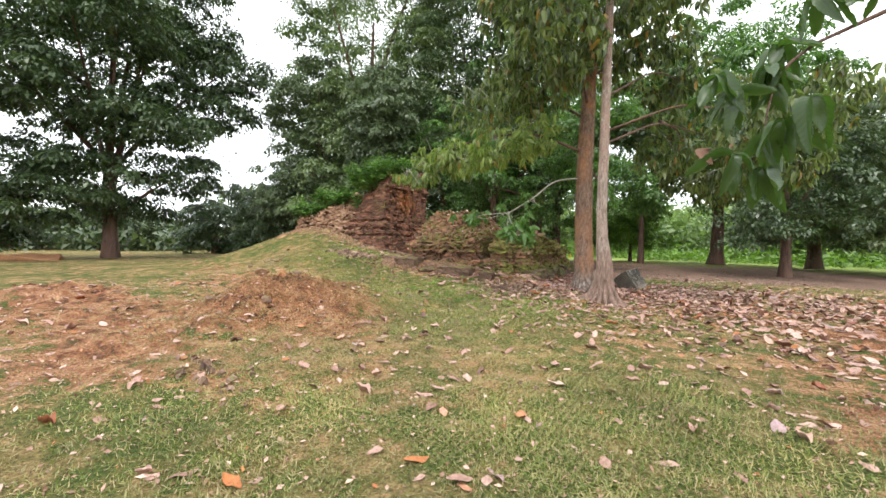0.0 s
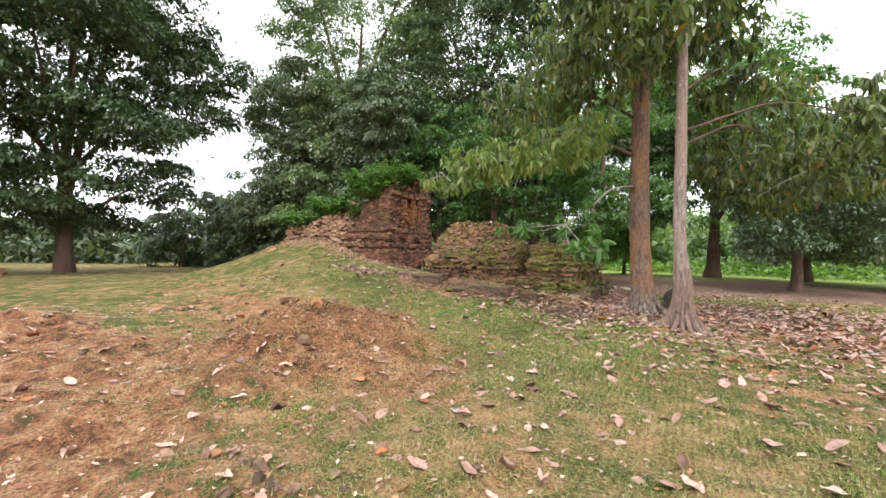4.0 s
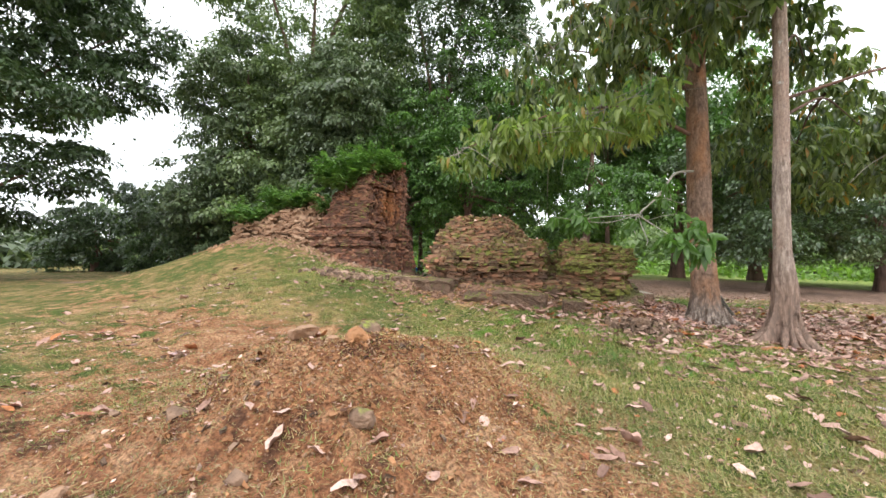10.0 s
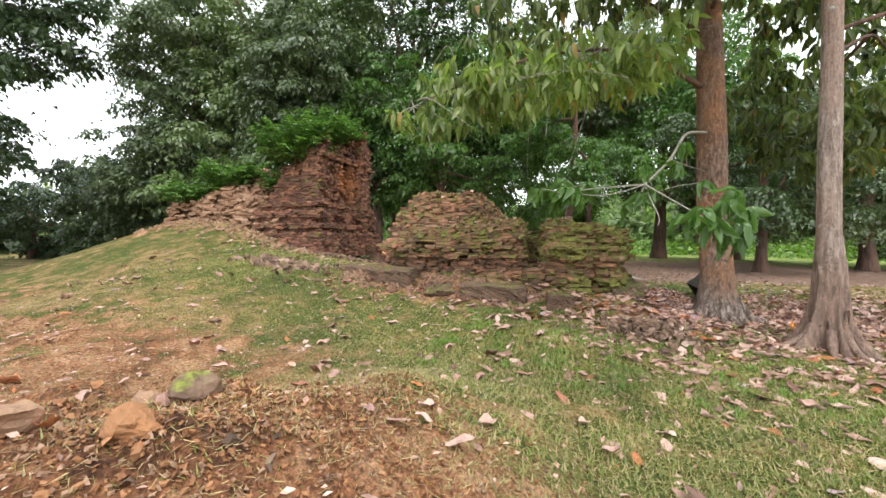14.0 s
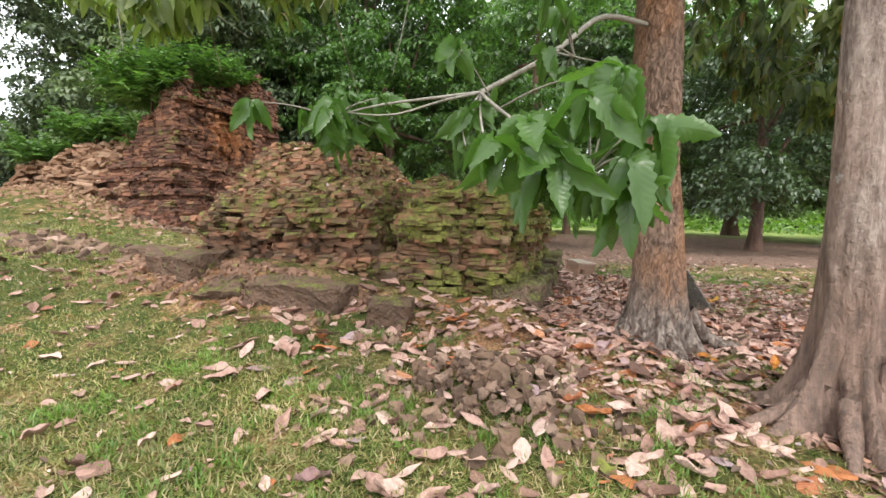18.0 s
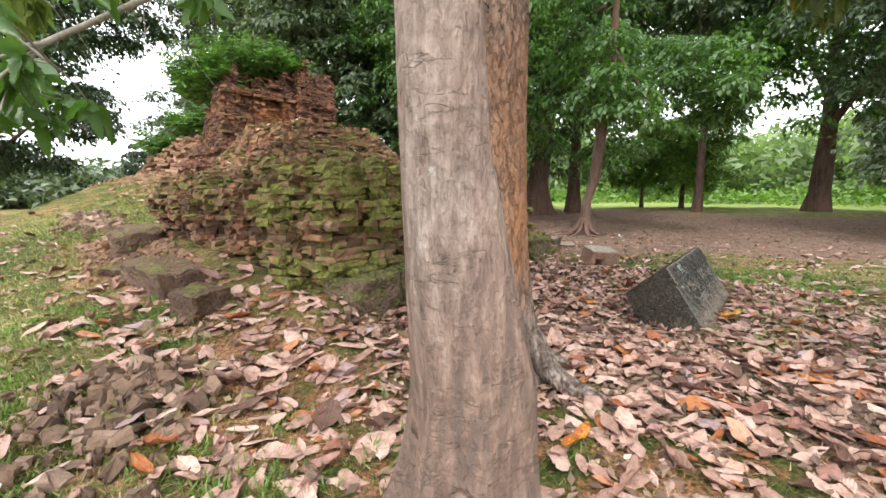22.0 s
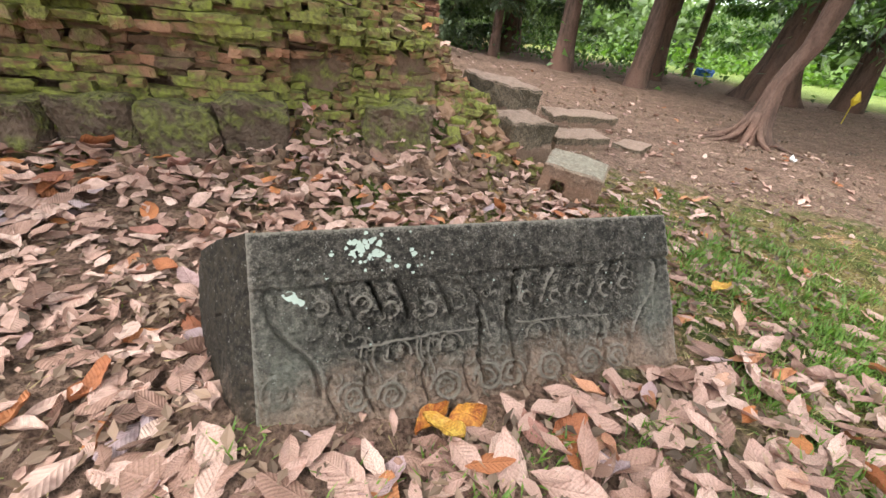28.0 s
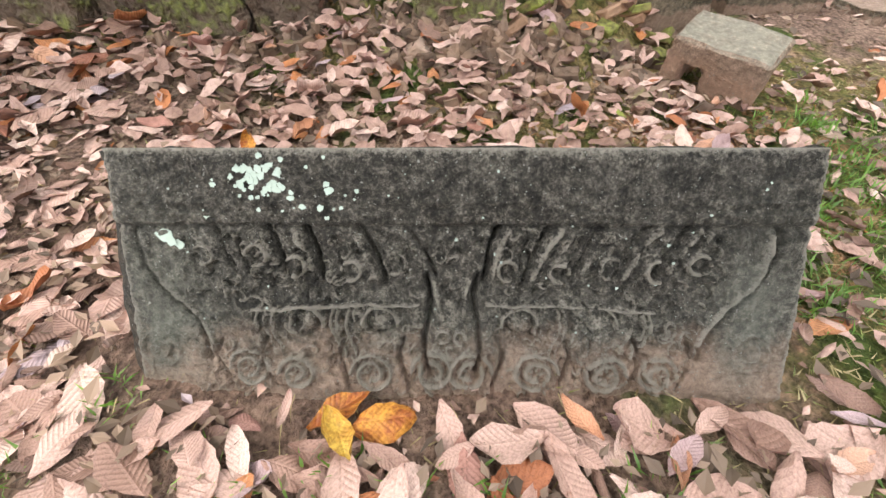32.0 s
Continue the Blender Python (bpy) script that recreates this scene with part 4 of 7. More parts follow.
stump = base("brick_wall_stump", (0, 0, 0), "crumbled brick wall stump with pale fallen rubble", "ruin")
core_mass(stump, stump_height, -20.5, -14.9, 13.9, 17.6, 0.2, RUBBLE, 0.1, lambda x, y, z: (x > -20.1) & (y > 14.5), 0.8)
stb = lay(stump_height, -20.6, -14.9, 13.8, 17.6, 1.1, 0.085, 0.17, 6, lambda x, y, z: (x > -20.4 + 0.5 * max(z - 2, 0) + 0.3 * np.sin(5 * y)) & (y > 13.95 + 0.45 * max(z - 2, 0) + 0.2 * np.sin(4 * x)), 0.22)
stb[:, 6] += np.random.default_rng(2).normal(0, 0.35, len(stb))
stb[:, 7:9] += np.random.default_rng(3).normal(0, 0.18, (len(stb), 2))
wall_of_bricks(stump, stb, lambda x, y, z: False, RUBBLE, RUBBLE, "pale tumbled bricks")


# ---- the carved lintel ----
def lintel_mesh():
    """Front face of length L and height Hh with carved ridges and cut grooves, mirrored about the figure at C; then the rough sides."""
    L, Hh, T, C = 2.0, 0.795, 0.44, 0.98
    nu, nv = 640, 250
    u, v = np.meshgrid(np.linspace(0, L, nu), np.linspace(0, Hh, nv))
    ridges, cuts = [], []
    rs = random.Random(44)

    def line(store, f, w, h, n=10):
        store.append((np.array([f(k / (n - 1)) for k in range(n)]), w, h))

    def jit(a):
        return rs.uniform(-a, a)

    for side in (-1, 1):
        # hanging plumes under the band, each beside a deep cut
        for k, o in enumerate((0.14, 0.285, 0.42, 0.555, 0.7)):
            o, low, sweep = o + jit(0.022), 0.43 + jit(0.03), 0.07 + jit(0.03)
            line(cuts, lambda t: (C + side * (o - sweep * t ** 0.7), 0.575 - (0.575 - low) * t), 0.009 + jit(0.002), 0.024 + jit(0.01), 12)
            line(ridges, lambda t: (C + side * (o + 0.028 - sweep * t ** 0.8), 0.565 - (0.545 - low) * t), 0.011, 0.009 + jit(0.004), 12)
            line(ridges, lambda t: (C + side * (o + 0.062 - 0.8 * sweep * t), 0.555 - (0.52 - low) * t), 0.008, 0.006 + jit(0.003), 10)
            line(ridges, lambda t: (C + side * (o + 0.03 + 0.03 * math.cos(5 * t)), low + 0.035 + 0.03 * math.sin(5 * t)), 0.008, 0.013, 12)
            line(cuts, lambda t: (C + side * (o + 0.085 - 0.5 * sweep * t), 0.54 - 0.1 * t), 0.006, 0.01, 7)
        # the long bounding leaf at each end
        line(cuts, lambda t: (C + side * (0.93 - 0.17 * t + 0.03 * math.sin(6 * t)), 0.56 - 0.4 * t), 0.010, 0.022, 16)
        line(ridges, lambda t: (C + side * (0.9 - 0.17 * t + 0.03 * math.sin(6 * t)), 0.55 - 0.4 * t), 0.012, 0.012, 16)
        for r0 in (0.03, 0.06):
            line(ridges, lambda t: (C + side * 0.9 + r0 * math.cos(6 * t), 0.19 + r0 * math.sin(6 * t)), 0.006, 0.006, 18)
        # garland, bosses, strands and scrolls
        line(ridges, lambda t: (C + side * (0.1 + 0.5 * t), 0.342 - 0.022 * t * t), 0.006, 0.014, 14)
        for o in (0.21, 0.44):
            o = o + jit(0.01)
            line(ridges, lambda t: (C + side * o, 0.288), 0.03, 0.007, 2)
            line(ridges, lambda t: (C + side * o + 0.052 * math.cos(3.6 * t - 0.2), 0.282 + 0.05 * math.sin(3.6 * t - 0.2)), 0.007, 0.014, 14)
            line(cuts, lambda t: (C + side * o + 0.042 * math.cos(6.28 * t), 0.286 + 0.04 * math.sin(6.28 * t)), 0.004, 0.007, 18)
        for o in (0.31, 0.335, 0.355, 0.53, 0.555, 0.58):
            o = o + jit(0.006)
            line(ridges, lambda t: (C + side * (o + 0.014 * math.sin(5 * t)), 0.325 - 0.15 * t), 0.0055, 0.010 + jit(0.003), 10)
        for o in (0.05, 0.25, 0.47, 0.61):
            r0, cv, o = 0.066 + jit(0.008), 0.128 + jit(0.012), o + jit(0.01)
            line(ridges, lambda t: (C + side * (o + r0 * (1 - 0.72 * t) * math.cos(11 * t)), cv + r0 * (1 - 0.72 * t) * math.sin(11 * t)), 0.008, 0.017, 30)
            line(cuts, lambda t: (C + side * (o + 0.088 + 0.016 * math.sin(4 * t)), 0.225 - 0.16 * t), 0.007, 0.02, 9)
            for q in range(5):
                an = q * 1.25
                line(ridges, lambda t: (C + side * (o + (0.012 + 0.02 * t) * math.cos(an)), cv + (0.012 + 0.02 * t) * math.sin(an)), 0.006, 0.012, 4)
        # the middle figure
        line(cuts, lambda t: (C + side * (0.074 - 0.012 * math.sin(7 * t)), 0.43 - 0.32 * t), 0.010, 0.028, 14)
        line(ridges, lambda t: (C + side * (0.05 - 0.02 * t), 0.41 - 0.12 * t), 0.010, 0.009, 8)
        line(ridges, lambda t: (C + side * (0.026 + 0.02 * math.cos(5 * t)), 0.235 + 0.02 * math.sin(5 * t)), 0.006, 0.012, 10)
    line(ridges, lambda t: (C, 0.36 - 0.08 * t), 0.02, 0.008, 4)
    line(ridges, lambda t: (C - 0.05 + 0.1 * t, 0.2 - 0.03 * math.sin(3.14 * t)), 0.007, 0.012, 8)
    for k in range(430):
        cu, cv, an, ln = rs.uniform(0.2, 1.74), rs.uniform(0.05, 0.56), rs.uniform(0, 6.28), rs.uniform(0.015, 0.05)
        line(ridges if k % 3 else cuts, lambda t: (cu + ln * t * math.cos(an + 3.2 * t), cv + ln * t * math.sin(an + 3.2 * t)), 0.0048, rs.uniform(0.004, 0.011), 6)

    def field(seed, scale, octaves=3):
        return np.array([noise.fractal(Vector((a * scale, b * scale, seed)), 1.0, 2.0, octaves) for a, b in zip(u.ravel(), v.ravel())]).reshape(u.shape)

    wu, wv, wear, rn = field(1, 9) * 0.008, field(5, 9) * 0.008, field(7, 2.6), field(3, 11, 5)
    up, down = np.zeros(u.shape), np.zeros(u.shape)
    for store, out in ((ridges, up), (cuts, down)):
        for P, w, h in store:
            lo, hi = P.min(0) - 0.06, P.max(0) + 0.06
            box = (u > lo[0]) & (u < hi[0]) & (v > lo[1]) & (v < hi[1])
            uu, vv = u[box] + wu[box], v[box] + wv[box]
            m = np.full(uu.shape, 9.0)
            for a, b in zip(P[:-1], P[1:]):
                ab = b - a
                t = np.clip(((uu - a[0]) * ab[0] + (vv - a[1]) * ab[1]) / (ab @ ab + 1e-9), 0, 1)
                m = np.minimum(m, np.hypot(uu - a[0] - t * ab[0], vv - a[1] - t * ab[1]))
            out[box] = np.maximum(out[box], h * np.exp(-(m / (0.85 * w)) ** 2))
    band = 1 / (1 + np.exp(-(v - 0.583) / 0.0025))
    worn = np.clip(0.95 + 0.7 * wear, 0.35, 1.35)
    relief = (1 - band) * (up * worn - down * worn) * 1.9
    d = relief + 0.009 * band - 0.012 * np.exp(-((v - 0.572) / 0.008) ** 2)
    d += band * (0.004 * np.abs(np.sin(31 * u)) * np.exp(-((v - 0.68) / 0.05) ** 2) + 0.004 * np.exp(-((v - 0.645) / 0.005) ** 2) + 0.004 * np.exp(-((v - 0.61) / 0.005) ** 2))
    edge = np.minimum(np.minimum(u, L - u) / 0.03, np.minimum(v, Hh - v) / 0.03)
    d -= 0.010 * np.exp(-np.maximum(edge, 0) * 2.5)
    d += 0.008 * rn + 0.006 * field(11, 34, 4) + 0.0022 * field(23, 90, 2)
    front = np.stack([u, -d, v], -1).reshape(-1, 3)
    i, j = np.meshgrid(np.arange(nv - 1), np.arange(nu - 1), indexing="ij")
    F = np.stack([i * nu + j, i * nu + j + 1, (i + 1) * nu + j + 1, (i + 1) * nu + j], -1).reshape(-1, 4)
    ring = np.concatenate([np.arange(nu), np.arange(1, nv) * nu + nu - 1, (nv - 1) * nu + np.arange(nu - 2, -1, -1), np.arange(nv - 2, 0, -1) * nu])
    P, G = [front, front[ring] + np.array([0, 0.002, 0])], [F]
    prev, n = len(front) + np.arange(len(ring)), len(front) + len(ring)
    for k, dep in enumerate((0.05, 0.1, 0.15, 0.2, 0.25, 0.32, 0.38, T)):
        q = front[ring].copy()
        q[:, 1] = dep
        q[:, 0] -= 0.26 * (dep / T) ** 0.75 * np.clip(1 - q[:, 0] / 0.5, 0, 1)
        q[:, 2] = np.where(q[:, 2] > 0.5, q[:, 2] - 0.008 * k, q[:, 2])
        q += np.array([noise.noise_vector(Vector(w) * 6) for w in q]) * 0.02 + np.array([noise.noise_vector(Vector(w) * 19) for w in q]) * 0.008
        P.append(q)
        cur = n + np.arange(len(ring))
        G.append(np.stack([prev, cur, np.roll(cur, -1), np.roll(prev, -1)], -1))
        prev, n = cur, n + len(ring)
    V = np.vstack(P)
    crest_light_wear, pale = np.zeros(len(V)), np.zeros(len(V))
    # Height of ridges that get painted light, plus a rim of edge wear.
    crest_light_wear[: u.size] = (np.clip(relief * 1.3, 0, 1) + 0.035 * np.exp(-np.maximum(edge, 0) * 2.2)).ravel()
    pale[: u.size] = (1.0 * bell(u, v, 0.08, 0.28, 0.17, 0.28) + 0.75 * bell(u, v, 1.87, 0.33, 0.12, 0.26) + 0.4 * bell(u, v, 0.97, 0.16, 0.9, 0.15)).ravel()
    mossy, film = np.zeros(len(V)), np.zeros(len(V))
    film[: u.size] = np.clip((v + 0.14 * wear - 0.2) / 0.3, 0, 0.9).ravel() * (1 - np.clip(pale[: u.size], 0, 1))
    mossy[u.size:] = 0.9
    return V, np.vstack(G), {"crest_light_wear": crest_light_wear, "pale": pale, "mossy": mossy, "film": film}


lv, lf, lc = lintel_mesh()
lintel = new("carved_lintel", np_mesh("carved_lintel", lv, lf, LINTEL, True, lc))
lq = Matrix.Translation((-2.375, 14.355, 0.02)) @ pose(0, 0, 0, 0, 0, 90.8) @ pose(0, 0, 0, -33.0, 0, 0)
lintel.matrix_world = lq
tagged(lintel, "dark lichen-spotted sandstone lintel with carved garlands, leaning in dead leaves", "stone lintel")


# ---- tree trunks beside the shrine ----
def trunk_mesh(path, radii, flare, lobes, sides=48, per=0.07, seed=0, rough=0.05, rise=0.24, cone=0.35):
    path, radii = np.asarray(path, float), np.asarray(radii, float)
    zs = np.arange(path[0, 2], path[-1, 2], per)
    zs = np.concatenate([zs[zs < 4.5], np.arange(4.5, path[-1, 2], 0.3)])
    cx, cy, r = np.interp(zs, path[:, 2], path[:, 0]), np.interp(zs, path[:, 2], path[:, 1]), np.interp(zs, path[:, 2], radii)
    a = np.linspace(0, 2 * math.pi, sides, endpoint=False)
    h = zs - zs[0]
    R = np.zeros((len(zs), sides))
    for i, z in enumerate(zs):
        f = flare * math.exp(-h[i] / rise)
        for j, t in enumerate(a):
            lobe = sum(w * math.exp(-(((t - c + math.pi) % (2 * math.pi) - math.pi) / s) ** 2) for c, s, w in lobes)
            n = noise.fractal(Vector((math.cos(t) * 1.6 + seed, math.sin(t) * 1.6, z * 0.9)), 1.0, 2.0, 4)
            R[i, j] = r[i] * (1 + rough * n) + f * (cone + lobe)
    V = np.stack([cx[:, None] + R * np.cos(a), cy[:, None] + R * np.sin(a), zs[:, None] + 0 * R], -1).reshape(-1, 3)
    n = len(zs)
    i, j = np.meshgrid(np.arange(n - 1), np.arange(sides), indexing="ij")
    return V, np.stack([i * sides + j, i * sides + (j + 1) % sides, (i + 1) * sides + (j + 1) % sides, (i + 1) * sides + j], -1).reshape(-1, 4)


AX, AY, BX, BY = -3.48, 12.08, -2.56, 10.55
tree_a = base("broadleaf_tree", (AX, AY, 0.1), "tall straight tree with reddish flaking bark beside the shrine", "tree")
put("trunk", *trunk_mesh([(0, 0, -0.15), (0, 0, 0.8), (-0.08, 0.1, 2.0), (-0.1, 0.15, 3.5), (-0.12, 0.5, 6), (-0.1, 0.7, 14)], [0.28, 0.25, 0.24, 0.23, 0.2, 0.08], 0.42, [(0.3, 0.3, 0.7), (1.5, 0.25, 0.6), (2.6, 0.25, 0.8), (3.7, 0.3, 0.7), (4.7, 0.2, 0.8), (5.6, 0.25, 1.0)], seed=1, rise=0.3, sides=72), BARK_A, tree_a, "reddish-brown flaking trunk", True)
tree_b = base("broadleaf_tree", (BX, BY, float(surf(BX, BY)) - 0.05), "slender grey-brown tree with spreading buttress roots", "tree")
put("trunk", *trunk_mesh([(0, 0, -0.15), (-0.01, 0.02, 0.5), (0.0, 0.03, 0.85), (-0.03, 0.0, 1.2), (-0.06, -0.03, 1.6), (-0.08, -0.05, 2.3), (-0.06, 0.0, 4), (-0.05, 0.15, 7), (0.1, 0.2, 12)], [0.17, 0.175, 0.185, 0.165, 0.13, 0.12, 0.115, 0.1, 0.05], 0.66, [(0.3, 0.25, 0.8), (1.5, 0.25, 0.6), (2.7, 0.2, 1.1), (3.7, 0.18, 1.5), (4.7, 0.16, 1.3), (5.5, 0.18, 1.1)], seed=4, rough=0.07, rise=0.27, cone=0.1, sides=72), BARK_B, tree_b, "smooth bulging grey trunk with buttress roots", True)


def root(parent, points, r0, r1, mat):
    """A surface root that runs out from the foot of a trunk into the ground."""
    n = 16
    t = np.linspace(0, len(points) - 1, n)
    P = np.array(points, float)
    line = np.stack([np.interp(t, np.arange(len(P)), P[:, k]) for k in range(3)], -1)
    for _ in range(3):
        line[1:-1] = (line[:-2] + 2 * line[1:-1] + line[2:]) / 4
    line = line - np.array(parent.location)
    put("root", *tube(line, np.linspace(r0, r1, n), 12, 0.05, np.random.default_rng(int(abs(points[-1][0]) * 100))), mat, parent, smooth=True)


def on_ground(x, y, up=0.0):
    return (x, y, float(surf(x, y)) + up)


for ex, ey, r0 in ((-3.22, 10.32, 0.10), (-2.76, 9.98, 0.085), (-2.36, 10.0, 0.08), (-2.08, 10.25, 0.08), (-1.95, 10.75, 0.08), (-2.45, 11.15, 0.07), (-3.05, 10.95, 0.08)):
    dx, dy = ex - BX, ey - BY
    root(tree_b, [(BX + 0.14 * dx, BY + 0.14 * dy, float(surf(BX, BY)) + 0.62), (BX + 0.24 * dx, BY + 0.24 * dy, float(surf(BX, BY)) + 0.34), on_ground(BX + 0.5 * dx, BY + 0.5 * dy, 0.1), on_ground(BX + 0.8 * dx, BY + 0.8 * dy, 0.02), on_ground(ex, ey, -0.04)], r0, 0.025, BARK_B)
for ex, ey in ((-2.42, 12.18), (-3.25, 11.35), (-4.1, 11.75), (-3.0, 12.7)):
    dx, dy = ex - AX, ey - AY
    root(tree_a, [(AX + 0.25 * dx, AY + 0.25 * dy, float(surf(AX, AY)) + 0.35), on_ground(AX + 0.45 * dx, AY + 0.45 * dy, 0.1), on_ground(AX + 0.7 * dx, AY + 0.7 * dy, 0.015), on_ground(ex, ey, -0.04)], 0.1, 0.035, BARK_A)


# ---- trees ----
def crown_points(rng, blobs, clusters, per, spread):
    pts = []
    vol = np.array([b[3] * b[4] * b[5] for b in blobs]) ** 0.67
    for b, n in zip(blobs, rng.multinomial(clusters, vol / vol.sum())):
        d = rng.standard_normal((n, 3))
        d /= np.linalg.norm(d, axis=1)[:, None]
        rad = rng.uniform(0.35, 1.0, n) ** 0.45 * (1 + 0.12 * rng.standard_normal(n))
        c = np.array(b[:3]) + d * rad[:, None] * np.array(b[3:6])
        p = c[:, None, :] + rng.standard_normal((n, per, 3)) * np.array([spread, spread, spread * 0.5])
        pts.append(p.reshape(-1, 3))
    return np.vstack(pts)


def crown_mesh(rng, blobs, clusters, per, spread, size, droop=0.3):
    """Domed clumps of leaves on the outside of the crown's masses, each leaf pointing out and down, with a thin filling inside."""
    vol = np.array([b[3] * b[4] * b[5] for b in blobs]) ** 0.67
    P, A, T = [], [], []
    for b, n in zip(blobs, rng.multinomial(clusters, vol / vol.sum())):
        if not n:
            continue
        d = rng.standard_normal((n, 3))
        d /= np.linalg.norm(d, axis=1)[:, None]
        c = np.array(b[:3]) + d * (rng.uniform(0.5, 1.04, n) ** 0.6)[:, None] * np.array(b[3:6])
        R = spread * rng.uniform(0.6, 1.5, n)
        a, q = rng.uniform(0, 6.283, (n, per)), np.sqrt(rng.random((n, per)))
        e = R[:, None] * q * (1 + 0.22 * np.sin(3 * a + rng.uniform(0, 6, (n, 1))))
        x, y = e * np.cos(a), e * np.sin(a)
        z = R[:, None] * (0.62 * np.sqrt(np.maximum(0, 1 - q ** 2)) - 0.45 * rng.random((n, per)) ** 3) + rng.normal(0, 0.05, (n, per)) * R[:, None]
        z = z - 0.3 * (x * d[:, :1] + y * d[:, 1:2])
        P.append((c[:, None] + np.stack([x, y, z], -1)).reshape(-1, 3))
        A.append(a.ravel())
        T.append((-droop - 0.85 * q ** 2).ravel())
        m = n * per // 6
        P.append(np.array(b[:3]) + rng.standard_normal((m, 3)) * 0.42 * np.array(b[3:6]))
        A.append(rng.uniform(0, 6.283, m))
        T.append(np.full(m, -droop))
    p, a, t = np.vstack(P), np.concatenate(A), np.concatenate(T)
    n = len(p)
    rot = rotations(a - math.pi / 2 + rng.normal(0, 0.5, n), t + rng.normal(0, 0.3, n), rng.normal(0, 0.4, n))
    return scatter(CHIP_V, CHIP_F, p, rot, size * rng.uniform(0.55, 1.3, n))


def tree(name, x, y, h, r, blobs, clusters, per, spread, size, leaf, seed, label, lean=(0, 0), limbs=7, flare=0.3, bark=None, fork=0.35, droop=0.3, trunk=None):
    """A tree: tapered trunk with a root flare, limbs out to the crown's masses, and a crown of single leaves. blobs are relative to the foot."""
    rng = np.random.default_rng(seed)
    z = float(surf(x, y)) - 0.1
    t = base(name, (x, y, z), label, "tree")
    hs = np.linspace(0, 1, 12)
    top = h * (0.85 if h < 20 else 0.6)
    path = np.stack([lean[0] * hs ** 0.8 + 0.15 * np.sin(hs * 5 + seed) * r, lean[1] * hs ** 0.8 + 0.15 * np.cos(hs * 4 + seed) * r, hs * top], -1)
    rad = r * (1 - 0.85 * hs) + r * flare * np.exp(-hs * top / 0.4)
    put("trunk", *(trunk or tube(path, rad, 14, 0.05, rng)), bark or BARK_FAR, t, smooth=True)
    order = rng.permutation(len(blobs) * 3)[:limbs]
    for k in order:
        b = np.array(blobs[k % len(blobs)])
        s = rng.uniform(fork, 0.75)
        a = np.array([np.interp(s, hs, path[:, q]) for q in range(3)])
        e = b[:3] + rng.standard_normal(3) * b[3:6] * 0.35
        m = (a + e) / 2 + np.array([0, 0, 0.12 * np.linalg.norm(e - a)])
        q = np.linspace(0, 1, 7)[:, None]
        put("limb", *tube((1 - q) ** 2 * a + 2 * q * (1 - q) * m + q ** 2 * e, np.linspace(r * 0.38, 0.03, 7), 7), bark or BARK_FAR, t, smooth=True)
    put("crown", *crown_mesh(rng, blobs, clusters, per, spread, size, droop), leaf, t)
    return t


def round_crown(h, w, low, rng_seed, n=7):
    r = random.Random(rng_seed)
    out = [(0, 0, low + (h - low) * 0.55, w * 0.75, w * 0.75, (h - low) * 0.45)]
    for k in range(n):
        a = 6.283 * k / n + r.uniform(-0.4, 0.4)
        f = r.uniform(0.45, 0.75)
        zz = low + (h - low) * r.uniform(0.08, 0.85)
        out.append((w * f * math.cos(a), w * f * math.sin(a), zz, w * r.uniform(0.3, 0.45), w * r.uniform(0.3, 0.45), (h - low) * r.uniform(0.14, 0.24)))
    return out


# x, y, height, trunk radius, crown width, crown foot, clusters, leaf size, material, label
LAWN_TREES = [
    (-49, 4.5, 7, 0.3, 4.5, 0.2, 150, 0.4, DARK_LEAF, "low dark bushy tree"),
    (-47, 23, 6, 0.3, 4, 0.2, 110, 0.4, DARK_LEAF, "low dark bushy tree"),
    (-39, 24, 7, 0.25, 4.0, 0.0, 150, 0.35, DARK_LEAF, "low dark bushy tree"),
    (-32, 21.5, 6, 0.2, 3.6, 0.0, 130, 0.32, DARK_LEAF, "low dark bushy tree"),
    (-28.6, 22.5, 17, 0.4, 5.2, 0.4, 400, 0.33, GREY_LEAF, "rounded mid-green tree behind the ruins"),
    (-26.5, 26.5, 35, 0.55, 8.6, 1.0, 800, 0.36, LIGHT_LEAF, "tall mid-green tree behind the ruins"),
    (-20.5, 23, 15, 0.22, 4.6, 0.8, 340, 0.32, GREY_LEAF, "dark green tree behind the tower"),
]
SLOPE_TREES = [
    (-17, 29, 30, 0.38, 7.6, 3.4, 480, 0.36, DARK_LEAF, "tall dark green tree behind the tower"),
    (-13.6, 25.4, 12, 0.33, 4.4, 3.4, 130, 0.28, MID_LEAF, "dark broadleaf tree with a leaning trunk"),
    (-12.2, 34.0, 16, 0.4, 4.5, 5.2, 140, 0.38, MID_LEAF, "broadleaf tree on the bare slope"),
    (-1.0, 38.2, 20, 0.5, 8.6, 4.0, 330, 0.4, MID_LEAF, "buttressed reddish tree on an earth rise"),
    (2.3, 28.6, 9, 0.28, 4.4, 2.9, 170, 0.28, DARK_LEAF, "dark spreading tree with a crooked trunk"),
    (5.3, 44, 14, 0.5, 6.0, 2.0, 260, 0.42, PALE_LEAF, "grey-green rounded tree on the far lawn"),
    (9, 34, 12, 0.4, 5.0, 1.8, 260, 0.34, PALE_LEAF, "grey-green rounded tree on the far lawn"),
]
